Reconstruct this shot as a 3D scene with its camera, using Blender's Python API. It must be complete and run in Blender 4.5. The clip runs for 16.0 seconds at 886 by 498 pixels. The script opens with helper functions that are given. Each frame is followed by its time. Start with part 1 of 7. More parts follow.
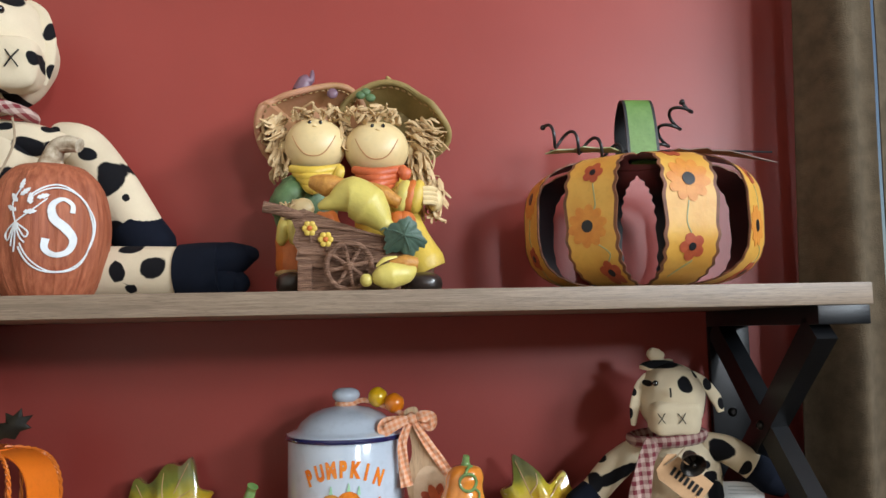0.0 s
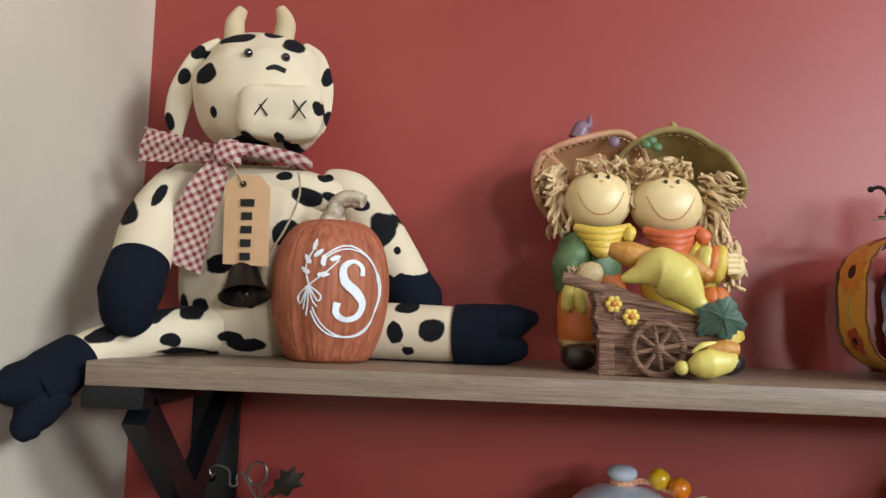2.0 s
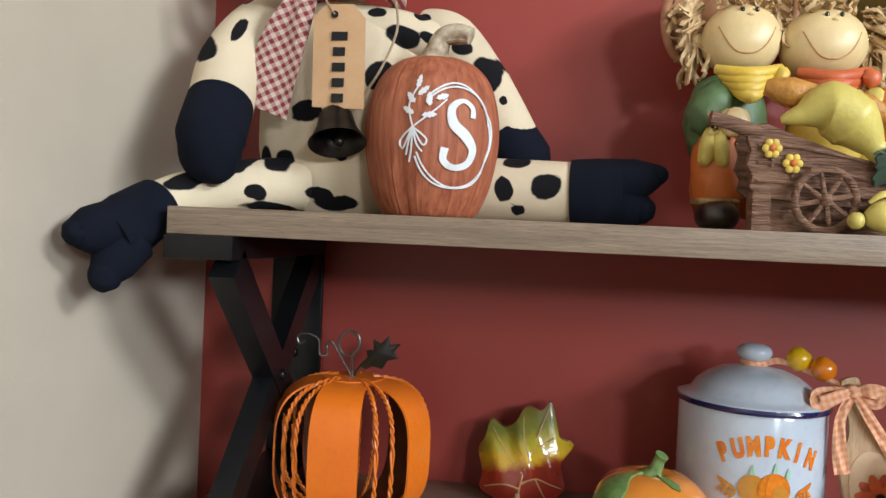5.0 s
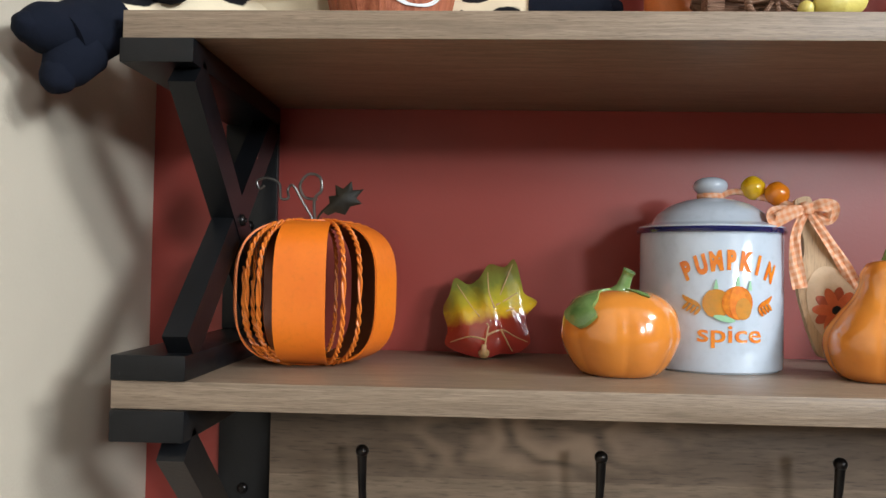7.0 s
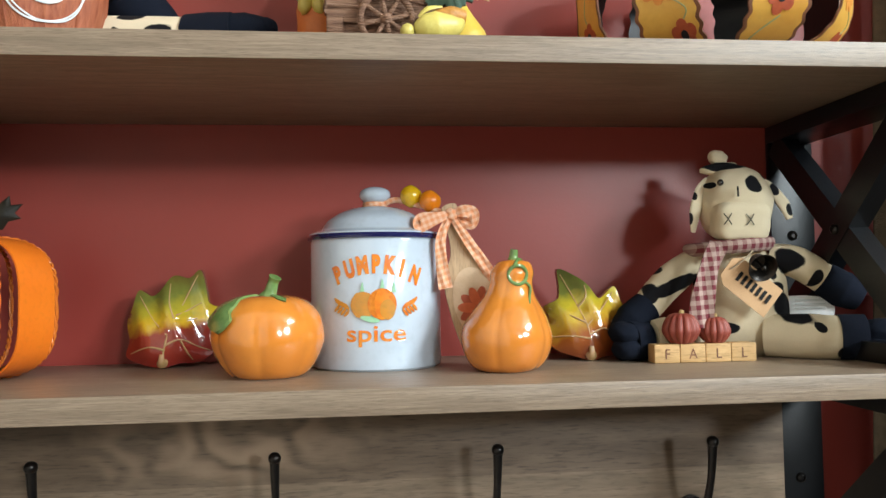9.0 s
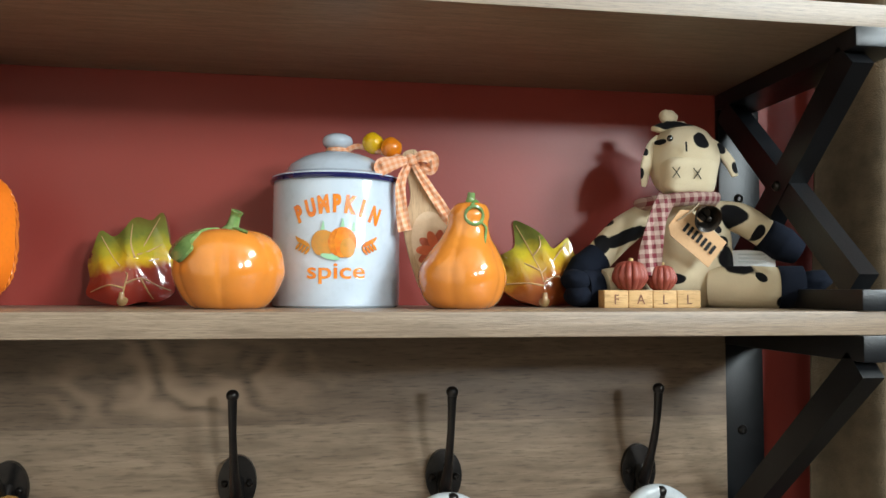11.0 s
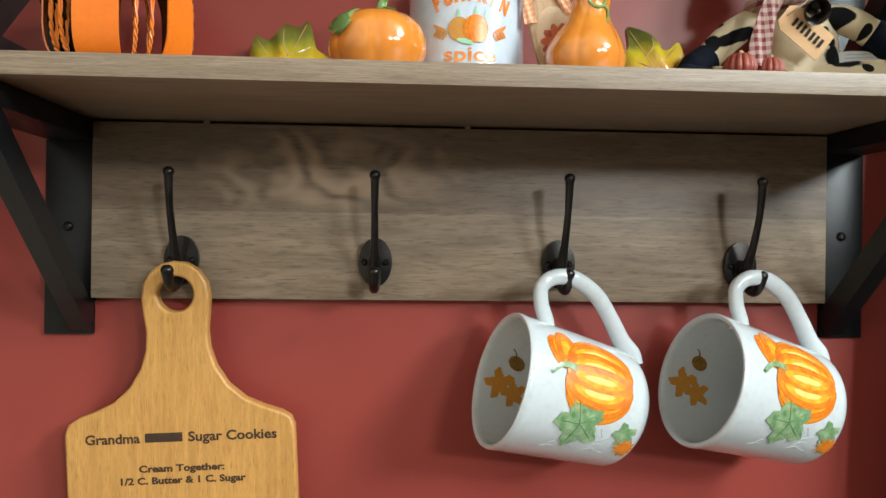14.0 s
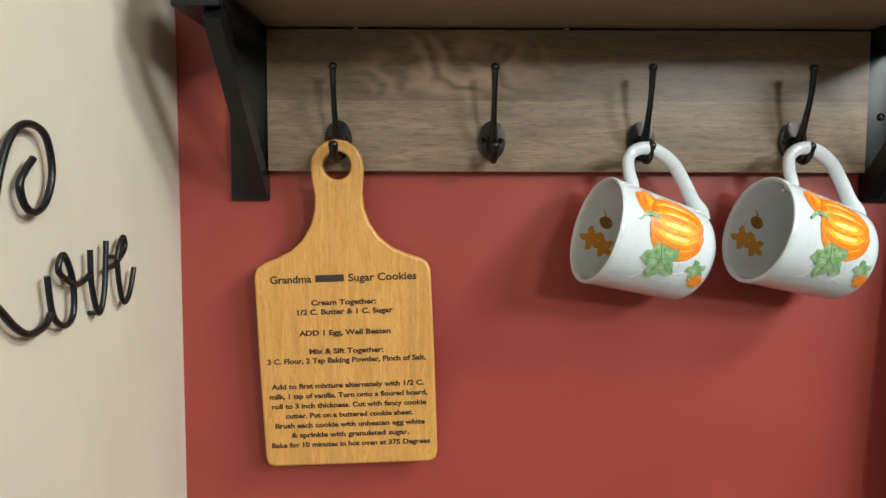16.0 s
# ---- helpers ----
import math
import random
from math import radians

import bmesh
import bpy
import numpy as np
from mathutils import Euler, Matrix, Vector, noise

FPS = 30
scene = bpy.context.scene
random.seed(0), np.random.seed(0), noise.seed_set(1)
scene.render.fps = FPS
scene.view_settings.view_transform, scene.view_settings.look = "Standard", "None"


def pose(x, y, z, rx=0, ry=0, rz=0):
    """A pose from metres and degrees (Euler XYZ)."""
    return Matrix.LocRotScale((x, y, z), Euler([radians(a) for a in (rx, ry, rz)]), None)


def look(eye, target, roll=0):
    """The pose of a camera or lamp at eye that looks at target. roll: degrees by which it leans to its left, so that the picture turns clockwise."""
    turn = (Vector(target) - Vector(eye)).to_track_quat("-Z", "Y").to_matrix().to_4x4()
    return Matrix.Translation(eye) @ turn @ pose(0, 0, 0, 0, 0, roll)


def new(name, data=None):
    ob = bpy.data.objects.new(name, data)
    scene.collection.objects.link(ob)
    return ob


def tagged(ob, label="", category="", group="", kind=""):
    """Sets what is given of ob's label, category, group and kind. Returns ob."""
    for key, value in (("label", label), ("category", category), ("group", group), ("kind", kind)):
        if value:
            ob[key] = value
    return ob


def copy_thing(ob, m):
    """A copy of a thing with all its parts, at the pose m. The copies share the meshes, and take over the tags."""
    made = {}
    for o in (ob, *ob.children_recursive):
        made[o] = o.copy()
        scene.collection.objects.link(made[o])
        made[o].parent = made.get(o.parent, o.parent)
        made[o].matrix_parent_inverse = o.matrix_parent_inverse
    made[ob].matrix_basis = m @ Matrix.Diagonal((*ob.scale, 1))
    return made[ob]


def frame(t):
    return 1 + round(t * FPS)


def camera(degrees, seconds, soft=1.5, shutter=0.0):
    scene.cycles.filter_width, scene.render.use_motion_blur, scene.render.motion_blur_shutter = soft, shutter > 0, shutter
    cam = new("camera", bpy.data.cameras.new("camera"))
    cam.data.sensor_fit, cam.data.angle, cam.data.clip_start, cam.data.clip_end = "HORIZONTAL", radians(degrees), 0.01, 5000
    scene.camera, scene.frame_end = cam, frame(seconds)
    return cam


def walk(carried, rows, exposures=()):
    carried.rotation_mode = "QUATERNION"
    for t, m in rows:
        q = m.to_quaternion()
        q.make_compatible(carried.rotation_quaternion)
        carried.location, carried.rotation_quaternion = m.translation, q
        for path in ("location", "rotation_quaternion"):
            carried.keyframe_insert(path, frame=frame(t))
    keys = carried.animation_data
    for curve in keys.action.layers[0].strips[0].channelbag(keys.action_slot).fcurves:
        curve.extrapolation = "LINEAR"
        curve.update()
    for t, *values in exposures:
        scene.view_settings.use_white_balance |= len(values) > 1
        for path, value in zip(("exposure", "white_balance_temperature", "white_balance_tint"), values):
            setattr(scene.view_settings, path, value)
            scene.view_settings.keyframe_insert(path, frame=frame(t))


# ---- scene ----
cam = camera(60.0, 16.0)
PATH = [
    (0, (0.434, -0.688, 1.573), (0.608, 1.293, 1.782), -1.2),
    (0.5, (0.412, -0.692, 1.578), (0.543, 1.291, 1.798), -0.6),
    (1, (0.383, -0.694, 1.583), (0.444, 1.292, 1.811), 0.3),
    (1.5, (0.353, -0.671, 1.595), (0.317, 1.318, 1.806), 1.1),
    (2, (0.317, -0.646, 1.637), (0.159, 1.341, 1.801), 1.8),
    (2.5, (0.274, -0.609, 1.651), (0.104, 1.377, 1.812), 2.3),
    (3, (0.271, -0.592, 1.65), (0.081, 1.395, 1.78), 2.5),
    (3.5, (0.272, -0.599, 1.638), (0.073, 1.388, 1.747), 2.5),
    (4, (0.278, -0.587, 1.623), (0.04, 1.399, 1.663), 2.4),
    (4.5, (0.259, -0.588, 1.596), (0.062, 1.402, 1.605), 2.6),
    (4.7, (0.268, -0.585, 1.596), (0.006, 1.397, 1.552), 2.6),
    (6.8, (0.247, -0.585, 1.472), (0.138, 1.411, 1.524), 1.3),
    (7, (0.251, -0.583, 1.463), (0.163, 1.414, 1.516), 1.0),
    (7.5, (0.27, -0.58, 1.451), (0.231, 1.418, 1.519), 0.4),
    (8, (0.302, -0.587, 1.451), (0.338, 1.411, 1.533), -0.2),
    (8.5, (0.358, -0.592, 1.454), (0.456, 1.404, 1.531), -0.8),
    (9, (0.4, -0.609, 1.458), (0.606, 1.379, 1.549), -0.9),
    (9.2, (0.423, -0.618, 1.456), (0.641, 1.367, 1.561), -1.2),
    (11.3, (0.399, -0.623, 1.41), (0.701, 1.352, 1.516), 0.3),
    (11.5, (0.398, -0.621, 1.408), (0.685, 1.357, 1.489), 0.5),
    (12, (0.396, -0.628, 1.387), (0.646, 1.355, 1.442), 0.5),
    (12.5, (0.387, -0.631, 1.362), (0.608, 1.357, 1.397), 0.5),
    (13, (0.383, -0.635, 1.33), (0.58, 1.356, 1.351), 0.4),
    (13.5, (0.372, -0.65, 1.308), (0.538, 1.343, 1.319), 0.5),
    (14, (0.354, -0.674, 1.282), (0.477, 1.323, 1.276), 0.7),
    (14.5, (0.313, -0.691, 1.249), (0.393, 1.307, 1.23), 0.7),
    (15, (0.285, -0.708, 1.222), (0.317, 1.29, 1.158), 0.3),
    (15.5, (0.283, -0.764, 1.223), (0.287, 1.233, 1.107), -0.1),
    (16, (0.282, -0.835, 1.22), (0.291, 1.158, 1.057), 0.2),
]
walk(cam, [(t, look(eye, target, roll)) for t, eye, target, roll in PATH],
     exposures=[(0, -0.36, 6350, 10), (3, -0.46, 6400, 10), (4.7, -0.35, 6500, 10), (7, -0.07, 6500, 9), (9, 0.06, 6450, 4), (12.5, 0.16, 6500, 3), (16, 0.14, 6850, 3)])

# ---- world and light ----
world = bpy.data.worlds.new("world")
scene.world = world
world.use_nodes = True
wn = world.node_tree
sky = wn.nodes.new("ShaderNodeTexSky")
sky.sky_type, sky.sun_disc = 'NISHITA', False
sky.sun_elevation, sky.sun_rotation = radians(35), radians(120)
wn.links.new(sky.outputs[0], wn.nodes["Background"].inputs[0])
wn.nodes["Background"].inputs[1].default_value = 0.12


def area_lamp(name, place, target, width, height, watts, colour):
    lamp = bpy.data.lights.new(name, 'AREA')
    lamp.shape, lamp.size, lamp.size_y = 'RECTANGLE', width, height
    lamp.energy, lamp.color = watts, colour
    ob = new(name, lamp)
    ob.matrix_world = look(place, target)
    return ob


RIGHT, BACK, CEIL = 2.25, -4.6, 2.8
area_lamp("window_light_near", (RIGHT - 0.02, -2.00, 2.12), (0.4, 0.0, 1.5), 0.70, 0.34, 46, (0.84, 0.93, 1.0))
# Added fill lamp, not a window: brightens the things on the upper shelf from above.
area_lamp("fill_light_high", (RIGHT - 0.02, -1.20, 2.60), (0.3, -0.2, 1.6), 0.70, 0.30, 44, (0.88, 0.95, 1.0))
area_lamp("window_light_far", (RIGHT - 0.02, -4.00, 2.32), (0.5, 0.0, 1.5), 0.60, 0.30, 74, (0.93, 0.96, 1.0))

# ---- materials ----


def base(name):
    m = bpy.data.materials.new(name)
    m.use_nodes = True
    return m, m.node_tree, m.node_tree.nodes["Principled BSDF"]


def node(nt, kind, **values):
    n = nt.nodes.new(kind)
    for k, v in values.items():
        n.inputs[k].default_value = v
    return n


def coords(nt, stretch=(1, 1, 1), turn=(0, 0, 0)):
    tc = nt.nodes.new("ShaderNodeTexCoord")
    mp = nt.nodes.new("ShaderNodeMapping")
    mp.inputs["Scale"].default_value = stretch
    mp.inputs["Rotation"].default_value = [radians(a) for a in turn]
    nt.links.new(tc.outputs["Object"], mp.inputs["Vector"])
    return mp.outputs[0]


def math_node(nt, op, a, b=0.0):
    n = nt.nodes.new("ShaderNodeMath")
    n.operation = op
    for i, v in enumerate((a, b)):
        if isinstance(v, (int, float)):
            n.inputs[i].default_value = v
        else:
            nt.links.new(v, n.inputs[i])
    return n.outputs[0]


def blend(nt, fac, a, b, mode='MIX'):
    n = nt.nodes.new("ShaderNodeMix")
    n.data_type, n.blend_type = 'RGBA', mode
    for socket, v in ((n.inputs["Factor"], fac), (n.inputs[6], a), (n.inputs[7], b)):
        if isinstance(v, (int, float)):
            socket.default_value = v
        elif isinstance(v, (tuple, list)):
            socket.default_value = (*v, 1)
        else:
            nt.links.new(v, socket)
    return n.outputs[2]


def noise_tex(nt, vec, scale, detail=4.0, rough=0.55, dist=0.0):
    n = node(nt, "ShaderNodeTexNoise", Scale=scale, Detail=detail, Roughness=rough, Distortion=dist)
    nt.links.new(vec, n.inputs["Vector"])
    return n.outputs["Fac"]


def ramp(nt, fac, lo, hi):
    n = nt.nodes.new("ShaderNodeMapRange")
    n.inputs["From Min"].default_value, n.inputs["From Max"].default_value = lo, hi
    nt.links.new(fac, n.inputs["Value"])
    return n.outputs[0]


def relief(nt, bsdf, height, strength, distance=0.001):
    b = node(nt, "ShaderNodeBump", Strength=strength, Distance=distance)
    nt.links.new(height, b.inputs["Height"])
    nt.links.new(b.outputs[0], bsdf.inputs["Normal"])


def surf(name, c1, c2, scale=40, rough=0.5, bump=0.2, fine=400, stretch=(1, 1, 1), metal=0.0, coat=0.0, sheen=0.0, depth=0.001, rvar=0.12):
    m, nt, bs = base(name)
    v = coords(nt, stretch)
    big = noise_tex(nt, v, scale)
    small = noise_tex(nt, v, fine, 3)
    col = blend(nt, ramp(nt, big, 0.32, 0.68), c1, c2)
    col = blend(nt, ramp(nt, small, 0.5, 1.25), col, tuple(c * 0.72 for c in c1))
    nt.links.new(col, bs.inputs["Base Color"])
    r = math_node(nt, 'ADD', math_node(nt, 'MULTIPLY', big, rvar), rough - rvar / 2)
    nt.links.new(r, bs.inputs["Roughness"])
    bs.inputs["Metallic"].default_value = metal
    bs.inputs["Coat Weight"].default_value = coat
    bs.inputs["Coat Roughness"].default_value = 0.06
    bs.inputs["Sheen Weight"].default_value = sheen
    if bump:
        relief(nt, bs, math_node(nt, 'ADD', small, math_node(nt, 'MULTIPLY', big, 0.6)), bump, depth)
    return m


def grained(name, light, dark, rough=0.5, axis=(6, 60, 60), seam=None, bump=0.12, figure=0.0):
    """Wood with grain along one axis; seam: the height of a joint between two printed boards."""
    m, nt, bs = base(name)
    v = coords(nt, axis)
    warp = noise_tex(nt, v, 1.1, 4, 0.6, 1.4)
    streak = noise_tex(nt, v, 4.0, 6, 0.62, 0.6)
    pores = noise_tex(nt, coords(nt, tuple(a * 3 for a in axis)), 6.0, 3)
    col = blend(nt, ramp(nt, streak, 0.30, 0.72), dark, light)
    col = blend(nt, math_node(nt, 'MULTIPLY', ramp(nt, warp, 0.45, 0.75), 0.6), col, tuple(c * 0.7 for c in dark))
    col = blend(nt, ramp(nt, pores, 0.52, 0.78), col, tuple(c * 0.6 for c in dark))
    if figure:
        w = node(nt, "ShaderNodeTexWave", Scale=1.5, Distortion=15.0, Detail=2.0)
        w.inputs["Detail Scale"].default_value = 1.6
        nt.links.new(coords(nt, (5, 9, 9), (0, 28, 0)), w.inputs["Vector"])
        sp = nt.nodes.new("ShaderNodeSeparateXYZ")
        nt.links.new(coords(nt), sp.inputs[0])
        across = math_node(nt, 'MULTIPLY', math_node(nt, 'ADD', sp.outputs[0], 0.12), 9.0)
        upward = math_node(nt, 'MULTIPLY', math_node(nt, 'ADD', sp.outputs[2], -0.034), 26.0)
        off = math_node(nt, 'ADD', math_node(nt, 'MULTIPLY', across, across), math_node(nt, 'MULTIPLY', upward, upward))
        off = math_node(nt, 'ADD', off, math_node(nt, 'MULTIPLY', noise_tex(nt, coords(nt), 40, 3), 0.8))
        patch = ramp(nt, off, 1.5, 0.5)
        col = blend(nt, math_node(nt, 'MULTIPLY', math_node(nt, 'MULTIPLY', w.outputs["Fac"], patch), figure), col, tuple(c * 1.7 for c in light))
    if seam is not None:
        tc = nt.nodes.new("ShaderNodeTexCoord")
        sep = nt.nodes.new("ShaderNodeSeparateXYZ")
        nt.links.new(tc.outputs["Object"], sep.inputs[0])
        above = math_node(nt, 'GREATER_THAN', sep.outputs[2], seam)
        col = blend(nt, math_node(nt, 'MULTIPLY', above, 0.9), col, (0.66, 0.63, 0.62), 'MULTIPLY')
    nt.links.new(col, bs.inputs["Base Color"])
    nt.links.new(math_node(nt, 'ADD', math_node(nt, 'MULTIPLY', streak, 0.2), rough - 0.1), bs.inputs["Roughness"])
    relief(nt, bs, math_node(nt, 'ADD', streak, pores), bump, 0.0006)
    return m


def paint(name, c, rough, bump, spec=0.5):
    """Rolled wall paint with an orange-peel skin and faint roller marks."""
    m, nt, bs = base(name)
    v = coords(nt)
    peel = noise_tex(nt, v, 420, 3)
    wide = noise_tex(nt, v, 7, 3)
    col = blend(nt, ramp(nt, wide, 0.3, 0.7), tuple(a * 0.93 for a in c), tuple(min(1, a * 1.05) for a in c))
    nt.links.new(col, bs.inputs["Base Color"])
    nt.links.new(math_node(nt, 'ADD', math_node(nt, 'MULTIPLY', wide, 0.12), rough - 0.06), bs.inputs["Roughness"])
    bs.inputs["Specular IOR Level"].default_value = spec
    relief(nt, bs, math_node(nt, 'ADD', peel, math_node(nt, 'MULTIPLY', noise_tex(nt, v, 120, 2), 0.7)), bump, 0.0012)
    return m


def spotted(name, cream, black, rough=0.9):
    """Woven cotton with a printed pattern held in the mesh's own print attribute."""
    m, nt, bs = base(name)
    v = coords(nt)
    at = nt.nodes.new("ShaderNodeAttribute")
    at.attribute_name = "print"
    weave = noise_tex(nt, v, 1400, 2)
    soft = noise_tex(nt, v, 22, 3)
    edge = math_node(nt, 'ADD', at.outputs["Fac"], math_node(nt, 'MULTIPLY', math_node(nt, 'SUBTRACT', noise_tex(nt, v, 150, 2), 0.5), 0.10))
    ink = ramp(nt, edge, 0.47, 0.53)
    cl = blend(nt, ramp(nt, soft, 0.3, 0.7), cream, tuple(c * 0.86 for c in cream))
    col = blend(nt, ink, cl, black)
    col = blend(nt, math_node(nt, 'MULTIPLY', weave, 0.25), col, tuple(c * 0.6 for c in cream), 'MULTIPLY')
    nt.links.new(col, bs.inputs["Base Color"])
    bs.inputs["Roughness"].default_value = rough
    relief(nt, bs, math_node(nt, 'ADD', weave, math_node(nt, 'MULTIPLY', noise_tex(nt, v, 60, 3), 1.6)), 0.3, 0.0012)
    return m


def gingham(name, c_dark, c_light, pitch, turn=30, rough=0.9):
    m, nt, bs = base(name)
    v = coords(nt, (1, 1, 1), (0, turn, 0))
    sep = nt.nodes.new("ShaderNodeSeparateXYZ")
    nt.links.new(v, sep.inputs[0])
    a = math_node(nt, 'GREATER_THAN', math_node(nt, 'PINGPONG', sep.outputs[0], pitch), pitch / 2)
    b = math_node(nt, 'GREATER_THAN', math_node(nt, 'PINGPONG', sep.outputs[2], pitch), pitch / 2)
    half = math_node(nt, 'MULTIPLY', math_node(nt, 'ADD', a, b), 0.5)
    col = blend(nt, half, c_light, c_dark)
    th = noise_tex(nt, coords(nt), 1600, 2)
    col = blend(nt, math_node(nt, 'MULTIPLY', th, 0.4), col, c_dark)
    nt.links.new(col, bs.inputs["Base Color"])
    bs.inputs["Roughness"].default_value = rough
    relief(nt, bs, th, 0.25, 0.0005)
    return m


def fade(name, stops, rough=0.15, coat=0.8, slant=0.0):
    """Glaze whose colour runs with height: stops of (z in the thing's own metres, colour)."""
    m, nt, bs = base(name)
    v = coords(nt)
    sep = nt.nodes.new("ShaderNodeSeparateXYZ")
    nt.links.new(v, sep.inputs[0])
    z = math_node(nt, 'ADD', sep.outputs[2], math_node(nt, 'MULTIPLY', math_node(nt, 'SUBTRACT', noise_tex(nt, v, 70, 3), 0.5), 0.022))
    z = math_node(nt, 'ADD', z, math_node(nt, 'MULTIPLY', sep.outputs[0], slant))
    col = stops[0][1]
    for (z0, _), (z1, c) in zip(stops, stops[1:]):
        col = blend(nt, ramp(nt, z, z0, z1), col, c)
    nt.links.new(col, bs.inputs["Base Color"])
    bs.inputs["Roughness"].default_value = rough
    bs.inputs["Coat Weight"].default_value = coat
    bs.inputs["Coat Roughness"].default_value = 0.05
    relief(nt, bs, noise_tex(nt, v, 90, 2), 0.25, 0.002)
    return m


RED = paint("red_wall_paint", (0.305, 0.049, 0.038), 0.38, 0.05, 0.42)
CREAM = paint("cream_wall_paint", (0.565, 0.495, 0.395), 0.62, 0.25, 0.35)
# Colour made up for the unseen east wall, dark to hold back bounced light.
TAUPE = paint("taupe_wall_paint", (0.065, 0.056, 0.048), 0.62, 0.25, 0.35)
WHITE_CEIL = paint("ceiling_paint", (0.74, 0.73, 0.71), 0.85, 0.3, 0.3)
FLOOR = grained("floor_boards", (0.075, 0.046, 0.028), (0.045, 0.028, 0.017), 0.4, (60, 4, 60))
SHELF = grained("grey_oak_laminate", (0.34, 0.254, 0.18), (0.20, 0.142, 0.097), 0.42, (7, 80, 170), None, 0.22)
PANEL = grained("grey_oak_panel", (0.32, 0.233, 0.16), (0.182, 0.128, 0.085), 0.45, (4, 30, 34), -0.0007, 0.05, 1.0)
STEEL = surf("black_powder_coat", (0.004, 0.0045, 0.0055), (0.007, 0.0075, 0.009), 30, 0.33, 0.12, 700, rvar=0.1)
STEEL.node_tree.nodes["Principled BSDF"].inputs["Specular IOR Level"].default_value = 0.34
IRON = surf("oiled_bronze", (0.020, 0.018, 0.018), (0.036, 0.031, 0.028), 60, 0.30, 0.1, 500, metal=0.75)
BAMBOO = grained("bamboo", (0.68, 0.36, 0.105), (0.55, 0.265, 0.068), 0.42, (70, 70, 5), None, 0.08)
BURN = surf("burnt_engraving", (0.035, 0.017, 0.008), (0.06, 0.03, 0.014), 200, 0.8, 0.1)
PORCELAIN = surf("white_porcelain", (0.60, 0.64, 0.665), (0.575, 0.61, 0.635), 12, 0.12, 0.03, 200, coat=0.6, rvar=0.04)
ENAMEL = surf("white_enamel", (0.52, 0.585, 0.67), (0.495, 0.565, 0.65), 14, 0.14, 0.04, 160, coat=0.7, rvar=0.05)
NAVY = surf("navy_enamel", (0.012, 0.014, 0.075), (0.016, 0.018, 0.09), 60, 0.15, 0, coat=0.7)
PR_ORANGE = surf("orange_print", (0.84, 0.28, 0.025), (0.68, 0.13, 0.012), 120, 0.25, 0, coat=0.5)
PR_DEEP = surf("deep_orange_print", (0.55, 0.12, 0.012), (0.75, 0.25, 0.02), 260, 0.22, 0, coat=0.5)
PR_GOLD = surf("golden_print", (0.62, 0.25, 0.03), (0.50, 0.24, 0.04), 200, 0.25, 0, coat=0.5)
PR_YELLOW = surf("yellow_print", (0.88, 0.50, 0.05), (0.78, 0.24, 0.015), 110, 0.2, 0, coat=0.6)
PR_GREEN = surf("green_print", (0.11, 0.24, 0.09), (0.34, 0.46, 0.27), 160, 0.22, 0, coat=0.5)
PR_MINT = surf("mint_print", (0.30, 0.58, 0.36), (0.38, 0.64, 0.42), 200, 0.25, 0, coat=0.5)
PR_PALE = surf("pale_yellow_print", (0.92, 0.70, 0.26), (0.90, 0.56, 0.12), 140, 0.2, 0, coat=0.6)
PR_VEIN = surf("dark_green_print", (0.09, 0.20, 0.08), (0.15, 0.28, 0.13), 200, 0.25, 0, coat=0.5)
PR_BROWN = surf("acorn_print", (0.30, 0.15, 0.03), (0.14, 0.08, 0.02), 300, 0.25, 0, coat=0.4)
PR_GREY = surf("pale_grey_print", (0.50, 0.53, 0.54), (0.57, 0.60, 0.62), 300, 0.25, 0, coat=0.4)
CLOTH = spotted("cow_print_cotton", (0.78, 0.665, 0.48), (0.007, 0.007, 0.009))
CLOTH_B = spotted("aged_cow_print_cotton", (0.78, 0.665, 0.47), (0.007, 0.007, 0.009))
NAVYCLOTH = surf("black_cotton", (0.005, 0.007, 0.013), (0.008, 0.010, 0.018), 40, 0.95, 0.4, 1300)
NAVYCLOTH.node_tree.nodes["Principled BSDF"].inputs["Specular IOR Level"].default_value = 0.12
THREAD = surf("black_thread", (0.012, 0.011, 0.010), (0.02, 0.02, 0.02), 200, 0.7, 0.1)
BEAD = surf("black_bead", (0.006, 0.006, 0.006), (0.01, 0.01, 0.01), 100, 0.12, 0, coat=0.8)
HORN = surf("tan_felt", (0.62, 0.49, 0.31), (0.54, 0.41, 0.24), 80, 0.95, 0.3, 900)
GING = gingham("red_gingham", (0.20, 0.022, 0.03), (0.66, 0.54, 0.46), 0.0027, 28)
# About a quarter darker than the large cow's gingham, with wider checks.
GING_B = gingham("darker_red_gingham", (0.15, 0.02, 0.03), (0.50, 0.38, 0.32), 0.0032, 4)
KRAFT = surf("kraft_card", (0.60, 0.37, 0.20), (0.55, 0.33, 0.17), 60, 0.85, 0.15, 900)
TWINE = surf("jute_twine", (0.42, 0.33, 0.22), (0.30, 0.22, 0.14), 300, 0.95, 0.3)
BELL = surf("dark_bell_metal", (0.045, 0.038, 0.032), (0.025, 0.022, 0.020), 40, 0.35, 0.15, 300, metal=0.85)
TERRA = surf("terracotta_paint", (0.27, 0.064, 0.026), (0.47, 0.150, 0.070), 95, 0.60, 0.5, 600, stretch=(3.2, 3.2, 0.22))
STEMW = surf("whitewashed_stem", (0.66, 0.58, 0.44), (0.22, 0.14, 0.07), 150, 0.75, 0.4, 400)
CHALK = surf("white_chalk_paint", (0.76, 0.79, 0.80), (0.70, 0.73, 0.75), 120, 0.7, 0.2)
